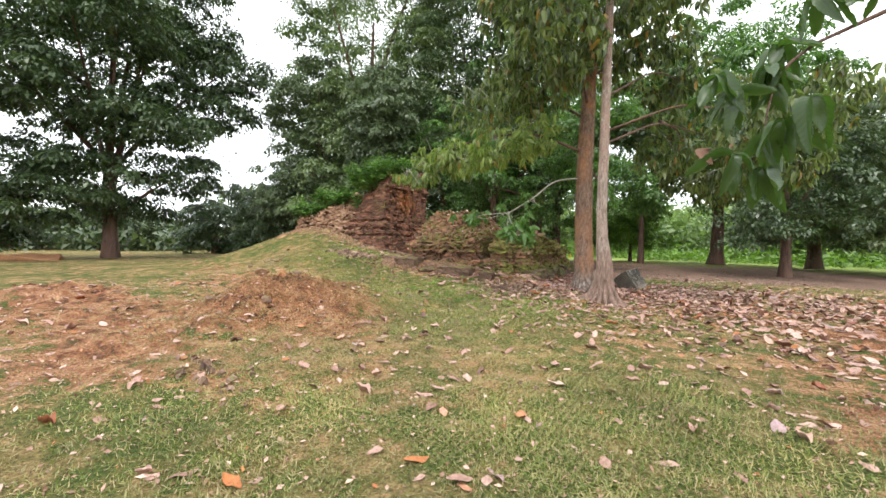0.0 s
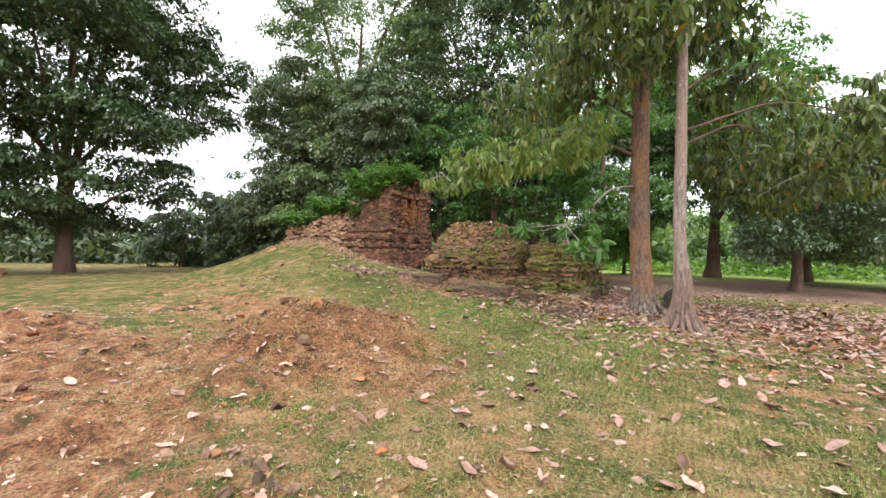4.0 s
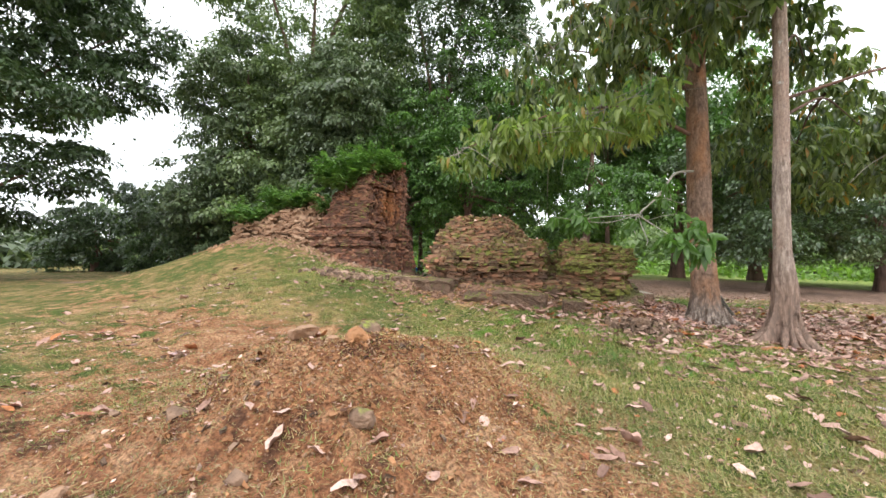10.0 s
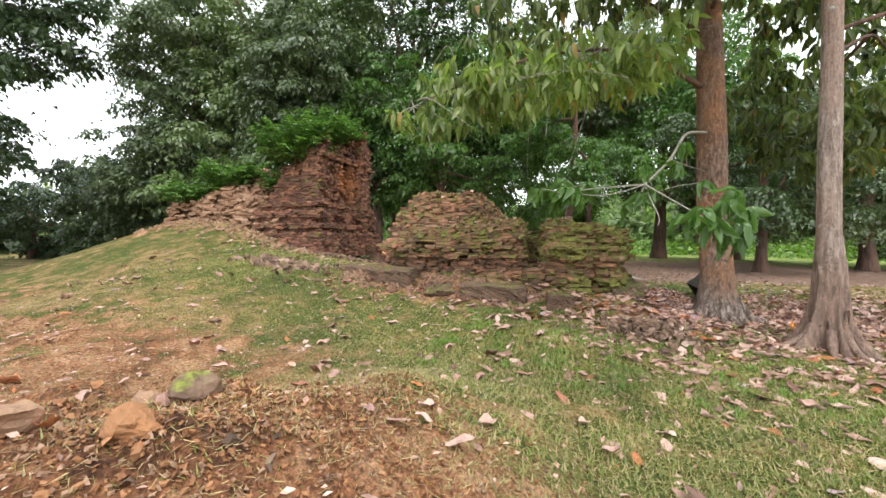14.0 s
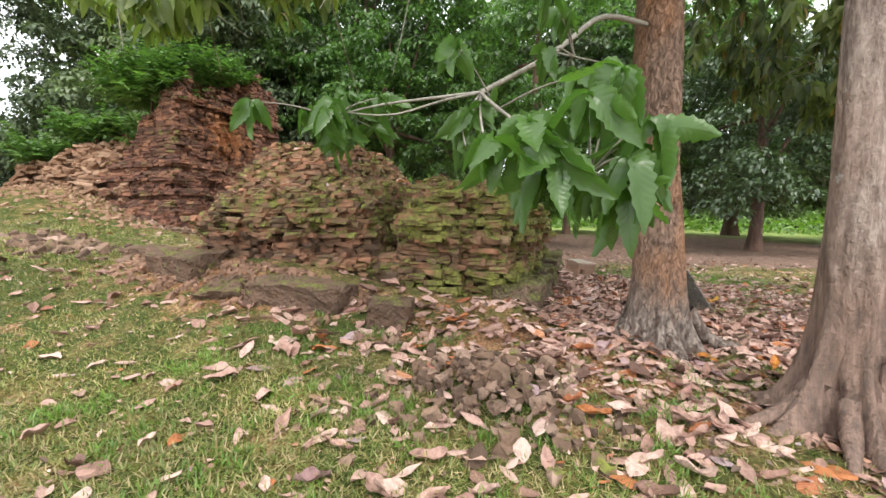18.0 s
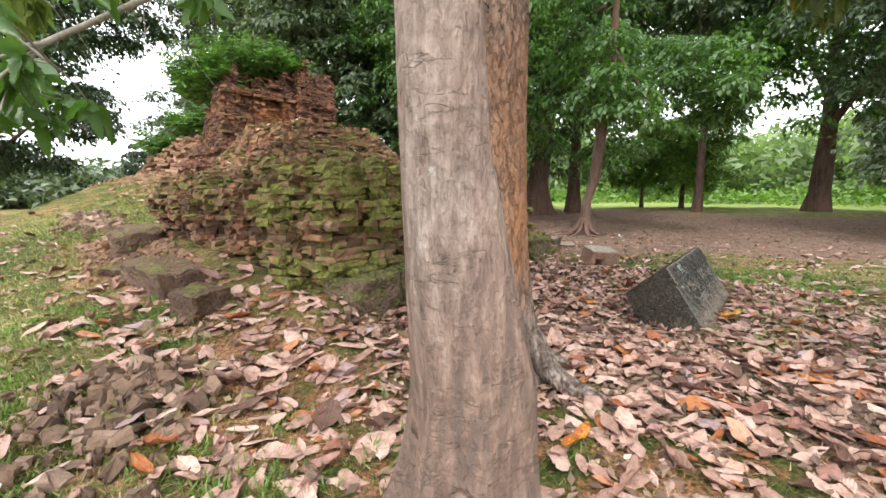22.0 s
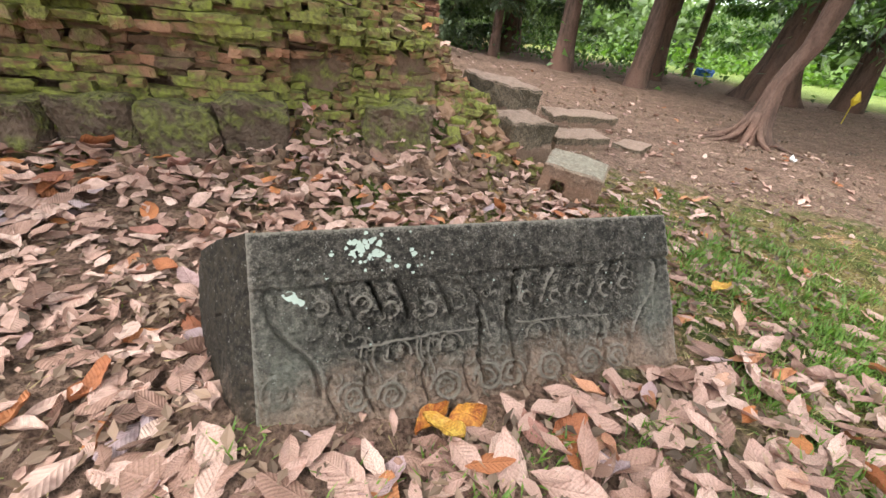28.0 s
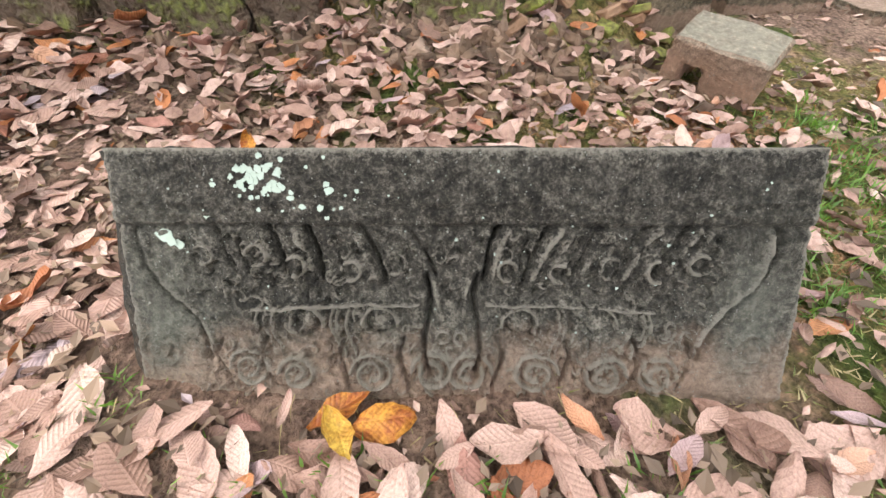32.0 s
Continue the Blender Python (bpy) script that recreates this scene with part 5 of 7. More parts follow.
FIELD_TREES = [
    (15, 38, 15, 0.5, 6.5, 1.4, 300, 0.42, PALE_LEAF, "grey-green rounded tree on the far lawn"),
    (-7.5, 40, 6, 0.15, 3.2, 1.6, 130, 0.28, BRIGHT_LEAF, "small bright green tree in the open field"),
    (-10.2, 41, 5.5, 0.13, 2.6, 1.5, 100, 0.28, BRIGHT_LEAF, "small bright green tree in the open field"),
    (-6.0, 36, 17, 0.22, 5.0, 7.5, 170, 0.34, GREY_LEAF, "slender tall tree at the edge of the field"),
    (-22, 36, 18, 0.22, 6.0, 3.6, 260, 0.4, MID_LEAF, "mid-green tree beyond the ruins"),
    (-17.2, 24.6, 12, 0.4, 3.6, 3.6, 110, 0.3, MID_LEAF, "dark green tree with a stout flared trunk"),
]
for k, (x, y, h, r, w, low, cl, ls, mat, lab) in enumerate(LAWN_TREES + SLOPE_TREES + FIELD_TREES):
    tree("broadleaf_tree", x, y, h, r, round_crown(h, w, low - 0.6, k, 13), int(cl * 1.0), 160, 0.42 + w * 0.052, ls * 0.8, mat, 40 + k, lab, flare=0.6 if r > 0.6 else 0.35)
tree("buttressed_tree", -12.8, 30.4, 17, 0.55, round_crown(17, 7.2, 3.9, 71, 16), 210, 140, 0.75, 0.3, MID_LEAF, 91, "huge tree with a reddish buttressed trunk and dense crown", limbs=6, fork=0.4,
     trunk=trunk_mesh([(0, 0, -0.2), (0.05, 0.1, 2), (0.3, 0.4, 5), (0.5, 0.6, 13)], [0.62, 0.5, 0.42, 0.12], 0.62, [(k * 0.78 + 0.2 * math.sin(k * 2.3), 0.17, 0.9 + 0.4 * math.sin(k * 1.7)) for k in range(8)], 64, 0.12, 9, 0.1, 0.85))
tree("leaning_tree", -6.8, 22.2, 11, 0.2, [(0.6 + 2.2 * math.cos(a), 1.6 + 2.2 * math.sin(a), 4.2 + a * 0.8, 1.6, 1.6, 1.1) for a in (0.2, 0.9, 1.6, 2.4, 3.2, 4.0, 4.8, 5.6)] + [(2.6, 2.4, 4.0, 1.1, 1.1, 0.8), (3.3, 1.6, 4.6, 1.1, 1.1, 0.8), (0.9, -0.4, 3.9, 1.0, 0.8, 0.6), (0.3, -0.5, 4.7, 1.2, 0.9, 0.8), (1.5, 0.4, 3.6, 0.8, 0.8, 0.5)], 130, 170, 0.5, 0.2, MID_LEAF, 90,
     "crooked leaning tree with gnarled roots on bare earth", limbs=4, fork=0.6, lean=(0.4, 0.6),
     trunk=trunk_mesh([(0, 0, -0.2), (0.02, 0.05, 0.5), (-0.02, 0.12, 1.1), (0.12, 0.3, 1.7), (0.2, 0.32, 2.3), (0.24, 0.4, 3.2), (0.4, 0.55, 5), (0.5, 0.8, 9)], [0.17, 0.145, 0.13, 0.145, 0.16, 0.17, 0.13, 0.04], 0.55, [(0.4, 0.16, 1.0), (1.5, 0.2, 0.7), (2.6, 0.15, 1.2), (3.5, 0.14, 1.5), (4.4, 0.16, 1.2), (5.4, 0.14, 1.4)], 56, 0.08, 13, 0.16, 0.3))

lean_tree = bpy.data.objects["leaning_tree"]
for k, (dx, dy, r0) in enumerate(((-0.75, -0.15, 0.07), (-0.5, -0.55, 0.08), (-0.1, -0.7, 0.07), (0.35, -0.6, 0.075), (0.6, -0.2, 0.07), (0.55, 0.35, 0.06), (-0.6, 0.4, 0.06))):
    lx, ly_ = -6.8, 22.2
    root(lean_tree, [(lx + 0.12 * dx, ly_ + 0.12 * dy, float(surf(lx, ly_)) + 0.5), on_ground(lx + 0.35 * dx, ly_ + 0.35 * dy, 0.17), on_ground(lx + 0.7 * dx, ly_ + 0.7 * dy, 0.05), on_ground(lx + 1.25 * dx, ly_ + 1.25 * dy, -0.03)], r0, 0.025, BARK_FAR)
    if k % 2:
        root(lean_tree, [on_ground(lx + 0.5 * dx, ly_ + 0.5 * dy, 0.06), on_ground(lx + 0.9 * dx + 0.15, ly_ + 0.9 * dy - 0.1, 0.03), on_ground(lx + 1.3 * dx + 0.4, ly_ + 1.3 * dy - 0.15, -0.02)], 0.035, 0.015, BARK_FAR)

# the great tree on the lawn: low boughs nearly to the ground, gaps of sky on its open side
GREAT = [(0, 0, 13, 6.5, 6.5, 5.5), (0, 0, 20, 6, 6, 4), (1.5, 3.5, 6.2, 4.0, 3.4, 1.7), (-2.5, -4.5, 6.0, 4.2, 4.0, 2.2), (3.5, -2.5, 5.2, 3.6, 3.2, 1.6), (-1.0, 1.5, 3.6, 3.4, 2.8, 1.3), (1.0, -5.0, 3.4, 3.2, 3.4, 1.3),
         (2.5, 6.0, 11.5, 3.0, 3.0, 1.5), (3.0, 7.5, 14.5, 3.2, 2.6, 1.7), (1.0, 5.5, 17.5, 3.4, 3.2, 2.0), (3.5, -7.0, 11.0, 4, 4, 2.4), (2.0, -9.0, 15.5, 4, 4.5, 3), (5.5, 1.0, 9.0, 3, 3.5, 1.8), (5.5, -2.0, 15, 3.5, 4, 2.5), (4, 3, 21, 3.5, 3.5, 2.2), (0.5, -9, 6.5, 3.4, 3.2, 1.8), (-0.5, -10, 10.5, 4, 4.5, 2.4), (-1.5, -8.5, 3.6, 4, 3.8, 1.7)]
tree("broadleaf_tree", -36.5, 10.5, 25, 0.5, GREAT, 960, 150, 0.85, 0.32, DARK_LEAF, 140, "large dense dark green tree on the lawn", limbs=12, fork=0.15)

# woods round the park, far off
rw = np.random.default_rng(77)


def woods(name, label, ring, mat, size, seed):
    r = np.random.default_rng(seed)
    P = []
    for a, dist, high in ring:
        n = int(30 * high)
        c = np.stack([-6 + dist * math.sin(a) + r.normal(0, 3.2, n), 8 + dist * math.cos(a) + r.normal(0, 3.2, n), -0.4 + high * r.uniform(0, 1, n) ** 0.8 * (1 - 0.25 * r.random(n))], -1)
        P.append((c[:, None] + r.standard_normal((n, 9, 3)) * np.array([0.9, 0.9, 0.6])).reshape(-1, 3))
    P = np.vstack(P)
    n = len(P)
    V, F = scatter(CHIP_V, CHIP_F, P, rotations(r.uniform(0, 6.28, n), r.normal(-0.4, 0.5, n), r.normal(0, 0.6, n)), size * r.uniform(0.6, 1.4, n))
    return tagged(put(name, V, F, mat, kind="stuff"), label, "woods")


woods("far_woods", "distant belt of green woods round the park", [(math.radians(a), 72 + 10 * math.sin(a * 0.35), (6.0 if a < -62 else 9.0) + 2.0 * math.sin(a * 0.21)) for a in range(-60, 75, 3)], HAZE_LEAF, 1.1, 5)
woods("far_woods", "dark distant belt of woods beyond the lawn", [(math.radians(a), 74 + 8 * math.sin(a * 0.35), 5.0 + 1.5 * math.sin(a * 0.21)) for a in range(-130, -60, 3)], GREY_LEAF, 1.1, 9)
woods("far_hedge", "low bright bushes at the edge of the far field", [(math.radians(a), 56 + 4 * math.sin(a * 0.5), 1.5) for a in range(-48, 45, 3)], BRIGHT_LEAF, 0.6, 6)
woods("undergrowth", "dark undergrowth behind the ruined shrine", [(math.radians(a), 27 + 2 * math.sin(a), 1.5) for a in range(-50, -30, 4)], MID_LEAF, 0.3, 8)


# ---- crowns and branches of the two near trees ----
BIG = [long_leaf(15, 0.2, c, 0.2, 0.035, 0.13) for c in (0.12, 0.4, 0.7)]
MEDIUM = long_leaf(5, 0.17, 0.45, 0.15)


def curve(points, n=10):
    """A smooth line through the given points."""
    P = np.array(points, float)
    t = np.linspace(0, len(P) - 1, n)
    out = np.stack([np.interp(t, np.arange(len(P)), P[:, k]) for k in range(3)], -1)
    for _ in range(2):
        out[1:-1] = (out[:-2] + 2 * out[1:-1] + out[2:]) / 4
    return out


def hanging_crown(parent, blobs, clusters, per, size, seed, mat=None):
    rng = np.random.default_rng(seed)
    p = crown_points(rng, blobs, clusters, per, 0.05)
    n = len(p)
    rot = rotations(rng.uniform(0, 6.28, n), rng.normal(-0.85, 0.38, n), rng.normal(0, 0.5, n))
    put("crown", *scatter(*MEDIUM, p, rot, size * rng.uniform(0.6, 1.25, n)), mat or DROOP_LEAF, parent, "drooping yellowish green leaves", True)


def bough(parent, points, r0, r1, mat, name="limb"):
    return put(name, *tube(curve(points, 14), np.linspace(r0, r1, 14), 8, 0.04, np.random.default_rng(3)), mat, parent, smooth=True)


def rel(ob, *pts):
    return [tuple(np.array(p) - np.array(ob.location)) for p in pts]


for pts, r0 in (([(-3.6, 12.3, 4.2), (-4.9, 11.4, 4.8), (-6.4, 10.6, 4.6), (-8.1, 9.9, 3.8)], 0.06), ([(-3.6, 12.4, 5.2), (-5.0, 12.2, 6.2), (-6.8, 11.4, 6.4)], 0.06), ([(-3.6, 12.5, 5.6), (-3.4, 10.9, 6.5), (-3.6, 9.0, 6.3)], 0.06),
                ([(-3.6, 12.6, 6.5), (-2.2, 13.6, 7.5), (-0.8, 14.2, 7.6)], 0.06), ([(-3.6, 12.6, 7.0), (-4.8, 13.9, 8.6), (-5.9, 14.8, 9.2)], 0.06)):
    bough(tree_a, rel(tree_a, *pts), r0 * 0.75, 0.008, BARK_FAR)
A_BLOBS = [(-8.2, 9.9, 3.55, 0.5, 0.5, 0.3), (-7.5, 10.2, 3.95, 0.8, 0.7, 0.5), (-6.6, 10.4, 4.1, 1.0, 0.8, 0.5), (-5.6, 10.8, 4.4, 1.0, 0.9, 0.6), (-4.8, 11.3, 4.7, 0.8, 0.8, 0.7), (-6.3, 11.6, 6.0, 1.5, 1.2, 0.9), (-4.4, 10.8, 6.2, 1.4, 1.3, 1.0), (-3.6, 9.6, 6.4, 1.4, 1.3, 0.8),
           (-3.4, 12.6, 8.2, 2.6, 2.4, 1.8), (-5.2, 14.2, 8.8, 1.8, 1.6, 1.2), (-2.2, 13.6, 6.9, 1.4, 1.3, 0.9)]
A_REL = [tuple(np.array(b[:3]) - np.array(tree_a.location)) + b[3:] for b in A_BLOBS]
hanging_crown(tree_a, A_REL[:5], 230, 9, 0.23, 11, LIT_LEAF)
hanging_crown(tree_a, A_REL[5:7], 270, 9, 0.23, 14)
hanging_crown(tree_a, A_REL[7:], 760, 11, 0.24, 13)
for pts in ([(-2.6, 10.6, 4.0), (-1.6, 11.8, 4.7), (-0.4, 13.4, 4.4)], [(-2.6, 10.6, 4.3), (-1.0, 10.9, 4.8), (0.6, 11.3, 4.3)], [(-2.6, 10.7, 6.0), (-3.4, 9.6, 7.2), (-4.2, 8.6, 7.3)], [(-2.6, 10.7, 5.2), (-1.8, 12.5, 6.3), (-1.0, 14.4, 6.2)], [(-1.6, 11.8, 4.7), (-1.3, 13.4, 4.8), (-1.2, 15.2, 3.8)]):
    bough(tree_b, rel(tree_b, *pts), 0.032, 0.006, BARK_FAR)
B_BLOBS = [(-1.4, 15.2, 3.75, 0.8, 0.8, 0.55), (-2.0, 15.4, 4.7, 0.9, 0.9, 0.7), (-0.4, 15.6, 3.4, 0.7, 0.7, 0.5), (-0.2, 13.8, 4.0, 1.5, 1.3, 0.8), (0.9, 15.2, 4.2, 1.5, 1.5, 0.9), (-1.0, 14.6, 5.8, 1.6, 1.4, 0.9), (0.6, 11.6, 4.4, 0.9, 0.8, 0.5), (-3.8, 8.9, 7.2, 1.4, 1.2, 0.8), (-2.4, 11.0, 8.5, 2.2, 2.2, 1.6), (1.6, 13.0, 5.0, 1.2, 1.2, 0.8)]
hanging_crown(tree_b, [tuple(np.array(b[:3]) - np.array(tree_b.location)) + b[3:] for b in B_BLOBS], 1050, 11, 0.24, 12)

# bare pale twigs through the low foliage
rz_ = np.random.default_rng(91)
for parent, blobs, count in ((tree_a, A_BLOBS[:7], 72), (tree_b, B_BLOBS[:6], 26)):
    for k in range(count):
        b = blobs[k % len(blobs)]
        c = np.array(b[:3])
        a = c + rz_.normal(0, 0.35, 3) * np.array(b[3:6])
        e = c + rz_.normal(0, 0.9, 3) * np.array(b[3:6]) - np.array([0, 0, 0.2])
        m = (a + e) / 2 + rz_.normal(0, 0.12, 3) + np.array([0, 0, 0.15])
        put("twig", *tube(curve([a - np.array(parent.location), m - np.array(parent.location), e - np.array(parent.location)], 8), np.linspace(0.011, 0.003, 8), 5), TWIG, parent, smooth=True)

# the low pale branch with its two sprays of large leaves
low = bough(tree_a, rel(tree_a, (-3.72, 12.0, 3.42), (-4.15, 11.3, 3.3), (-4.45, 10.6, 2.75), (-4.86, 9.95, 2.32)), 0.027, 0.016, TWIG, "branch")
tagged(low, label="pale bare twig with sprays of large green leaves")
big_meshes = [np_mesh("leaf", v, f, SPRAY_LEAF, True, leaf_axes(v, 1)) for v, f in BIG]


def twig(points, r0=0.014, r1=0.004):
    return put("twig", *tube(curve(rel(tree_a, *points), 9), np.linspace(r0, r1, 9), 6), TWIG, low, smooth=True)


def spray(centre, tips, spread, size, seed):
    """Tufts of leaves that hang from the ends of short twigs."""
    r = random.Random(seed)
    for q in range(tips):
        tip = Vector(centre) + Vector((r.gauss(0, spread), r.gauss(0, spread), r.gauss(0.05, spread * 0.5)))
        twig([centre, tuple(Vector(centre).lerp(tip, 0.5) + Vector((0, 0, 0.03))), tuple(tip)], 0.007, 0.003)
        n = r.randint(6, 8)
        for k in range(n):
            ob = new("leaf", big_meshes[r.randrange(3)])
            ob.parent = low
            yaw, tilt = 6.283 * k / n + r.gauss(0, 0.3), r.gauss(-0.85, 0.38)
            ob.matrix_basis = Matrix.LocRotScale(tip - Vector(tree_a.location), Euler((tilt, r.gauss(0, 0.6), yaw), "XYZ"), [size * r.uniform(0.6, 1.15)] * 3)


KINK, SL, SR = (-4.86, 9.95, 2.32), (-5.95, 9.85, 2.22), (-4.15, 9.1, 1.7)
twig([KINK, (-5.2, 9.9, 2.3), (-5.6, 9.85, 2.28), SL])
twig([KINK, (-5.1, 9.7, 2.22), (-5.4, 9.75, 2.15), (-5.75, 9.65, 2.2)], 0.01)
twig([KINK, (-4.75, 9.7, 2.2), (-4.5, 9.4, 1.98), SR])
twig([KINK, (-4.95, 9.8, 2.1), (-4.9, 9.75, 1.95)], 0.01)
twig([KINK, (-4.8, 9.7, 2.05), (-4.7, 9.65, 1.85), (-4.75, 9.5, 1.75)], 0.01)
twig([(-4.45, 10.6, 2.75), (-4.3, 10.3, 2.6), (-4.1, 10.2, 2.5)], 0.008)
spray(SL, 13, 0.22, 0.23, 21)
spray(SR, 13, 0.2, 0.25, 22)
spray((-4.75, 9.95, 2.2), 5, 0.24, 0.22, 23)
spray((-4.3, 10.3, 2.6), 4, 0.24, 0.22, 24)

# a limb of a tree out of view that hangs over the start of the walk
edge_tree = base("broadleaf_tree", (6.2, 3.6, -0.15), "tree with glossy dark leaves overhanging the lawn", "tree")
put("trunk", *tube([(0, 0, -0.2), (0.05, 0, 1.5), (0, 0.1, 3.2), (0.1, 0.2, 6.5)], [0.24, 0.19, 0.17, 0.06], 16, 0.03, rw), BARK_FAR, edge_tree, smooth=True)
eb = bough(edge_tree, rel(edge_tree, (6.2, 3.7, 3.2), (4.2, 4.1, 3.9), (1.92, 4.0, 3.5), (0.4, 3.44, 2.78)), 0.06, 0.01, BARK_FAR, "branch")
SLIM = [long_leaf(13, 0.17, c, 0.25, 0.035, 0.07) for c in (0.15, 0.4, 0.75)]
dark_meshes = [np_mesh("leaf", v, f, NEAR_LEAF, True, leaf_axes(v, 1)) for v, f in SLIM]
re_ = random.Random(31)
for q in range(24):
    t = q / 5
    tip = Vector((1.92, 4.0, 3.5)).lerp(Vector((0.35, 3.4, 2.85)), t) + Vector((re_.gauss(0, 0.13), re_.gauss(0, 0.16), re_.gauss(0.0, 0.1)))
    if q > 5:
        tip = Vector((0.13, 3.3, 2.42)) + Vector((re_.gauss(0, 0.13), re_.gauss(0, 0.13), re_.uniform(-0.42, 0.3)))
    if q > 15:
        tip = Vector((1.92, 4.0, 3.5)).lerp(Vector((0.75, 3.6, 3.05)), (q - 16) / 7) + Vector((re_.gauss(0, 0.2), re_.gauss(0, 0.2), re_.uniform(-0.05, 0.3)))
    n = re_.randint(4, 6)
    for k in range(n):
        ob = new("leaf", dark_meshes[k % 3])
        ob.parent = eb
        ob.matrix_basis = Matrix.LocRotScale(tip - Vector(edge_tree.location), Euler((re_.gauss(-0.9, 0.4), re_.gauss(0, 0.4), 6.283 * k / n + re_.gauss(0, 0.4))), [re_.uniform(0.19, 0.31)] * 3)
put("twig", *tube(curve(rel(edge_tree, (0.4, 3.44, 2.78), (0.19, 3.33, 2.6), (0.13, 3.28, 2.1)), 8), np.linspace(0.012, 0.004, 8), 6), BARK_FAR, eb, smooth=True)
ob = new("dead_leaf", np_mesh("dead_leaf", *long_leaf(9, 0.25, 0.7, 1.2, 0.1), ORANGE_BROWN, True))
ob.parent = eb
ob.matrix_basis = pose(-6.33, -0.35, 2.3, -75, 20, 70) @ Matrix.Diagonal((0.09, 0.11, 0.1, 1))
tagged(ob, label="withered curled brown leaf")
put("crown", *crown_mesh(rw, [(0, 0.2, 6.0, 2.0, 2.0, 1.4), (0.8, 0.6, 5.0, 1.5, 1.5, 0.9)], 90, 40, 0.4, 0.22), MID_LEAF, edge_tree)


# ---- ferns and creepers on the ruins ----
def fern_bush(name, x, y, z, rx, ry, rz, n, size, seed, label):
    rng = np.random.default_rng(seed)
    t = base(name, (x, y, z), label, "shrub")
    pts, rots, sc = [], [], []
    for k in range(n):
        a = rng.uniform(0, 6.28)
        rr = rng.uniform(0.1, 1)
        s = np.array([rx * rr * math.cos(a) * 0.6, ry * rr * math.sin(a) * 0.6, rng.uniform(-0.1, 0.3) * rz])
        e = s + np.array([rx * 0.55 * math.cos(a), ry * 0.55 * math.sin(a), rz * rng.uniform(0.1, 0.9)])
        m = (s + e) / 2 + np.array([0, 0, 0.3 * rz])
        q = np.linspace(0.1, 1, 9)
        line = (1 - q[:, None]) ** 2 * s + 2 * q[:, None] * (1 - q[:, None]) * m + q[:, None] ** 2 * e
        yaw = math.atan2(e[1] - s[1], e[0] - s[0]) - math.pi / 2
        for i, c in enumerate(line):
            for side in (-1, 1):
                pts.append(c)
                rots.append((yaw + side * 1.15, rng.normal(-0.15, 0.25), rng.normal(0, 0.25)))
                sc.append(size * (1 - 0.6 * i / 9) * rng.uniform(0.8, 1.2))
    R = np.array(rots)
    put("fronds", *scatter(LEAF_V, LEAF_F, np.array(pts), rotations(R[:, 0], R[:, 1], R[:, 2]), np.array(sc)), FERN, t)
    put("stem", *tube([(0, 0, -0.4), (0.02, 0, 0), (0, 0.03, rz * 0.6)], [0.04, 0.035, 0.01], 7), BARK_FAR, t, smooth=True)
    return t


TOP, STUMP = "bright green ferny bush crowning the tower ruin", "green creeper bush on the wall stump"
fern_bush("fern_bush", -14.6, 14.6, 4.1, 1.4, 1.1, 1.15, 190, 0.26, 1, TOP)
fern_bush("fern_bush", -14.1, 15.4, 4.7, 1.2, 1.2, 1.0, 160, 0.24, 2, TOP)
fern_bush("fern_bush", -19.3, 15.0, 2.9, 1.7, 1.2, 0.9, 150, 0.27, 3, STUMP)
fern_bush("fern_bush", -18.1, 15.4, 3.5, 1.4, 1.0, 0.9, 130, 0.27, 4, STUMP)
fern_bush("fern_bush", -15.9, 15.5, 3.3, 0.9, 0.8, 0.7, 60, 0.24, 6, STUMP)
fern_bush("fern_bush", -13.9, 16.6, 5.0, 0.7, 0.8, 0.5, 50, 0.2, 5, TOP)


# ---- bricks fallen down the broken corner of the shrine ----
fallen = base("fallen_bricks", (-5.5, 16.2, float(surf(-5.5, 16.2))), "fallen pale bricks sloping down from the shrine corner", "rubble")
rf = random.Random(72)
fallen_meshes = [brick_mesh("brick", q, RUBBLE) for q in range(3)] + [brick_mesh("brick", q, MOSSY_ONE) for q in range(3)]
for k in range(170):
    fx_, fy_ = rf.gauss(-5.5, 0.38), rf.gauss(16.15, 0.4)
    ob = new("brick", fallen_meshes[rf.choice((0, 1, 2, 3, 4, 5))])
    ob.parent = fallen
    ob.matrix_basis = Matrix.LocRotScale((fx_ + 5.5, fy_ - 16.2, float(surf(fx_, fy_)) - fallen.location.z + rf.uniform(0.0, 0.07)), Euler((rf.gauss(0, 0.4), rf.gauss(0, 0.4), rf.uniform(0, 3.1))), (rf.uniform(0.08, 0.26), rf.uniform(0.08, 0.14), rf.uniform(0.04, 0.07)))


# ---- blocks and stones ----
def stone(name, at, size, yaw, tilt, seed, mat, label, notch=None, chip=0.025, category="stone block"):
    ob = new(name, rock(name, size, seed, mat) if name in ("stone", "earth_heap") else worn_block(name, size, seed, mat, notch, chip))
    ob.matrix_basis = pose(*at, tilt[0], tilt[1], yaw)
    return tagged(ob, label, category)


stone("mortised_block", (-4.42, 16.92, 0.3), (0.54, 0.36, 0.32), 50, (11, 6), 3, SLAB, "pale pinkish sandstone block with a square mortise", (-0.1, 0.06, 0.17), 0.014)
stone("stone_slab", (-5.52, 16.84, 0.36), (0.6, 0.64, 0.5), 12, (-3, 3), 4, SLAB_DARK, "square mossy sandstone block with a dusty top", None, 0.03)
stone("stone_slab", (-6.35, 16.95, 0.62), (0.7, 0.75, 0.5), 8, (-5, 5), 25, SLAB_DARK, "sandstone block at the shrine's corner, dusty on top", None, 0.04)
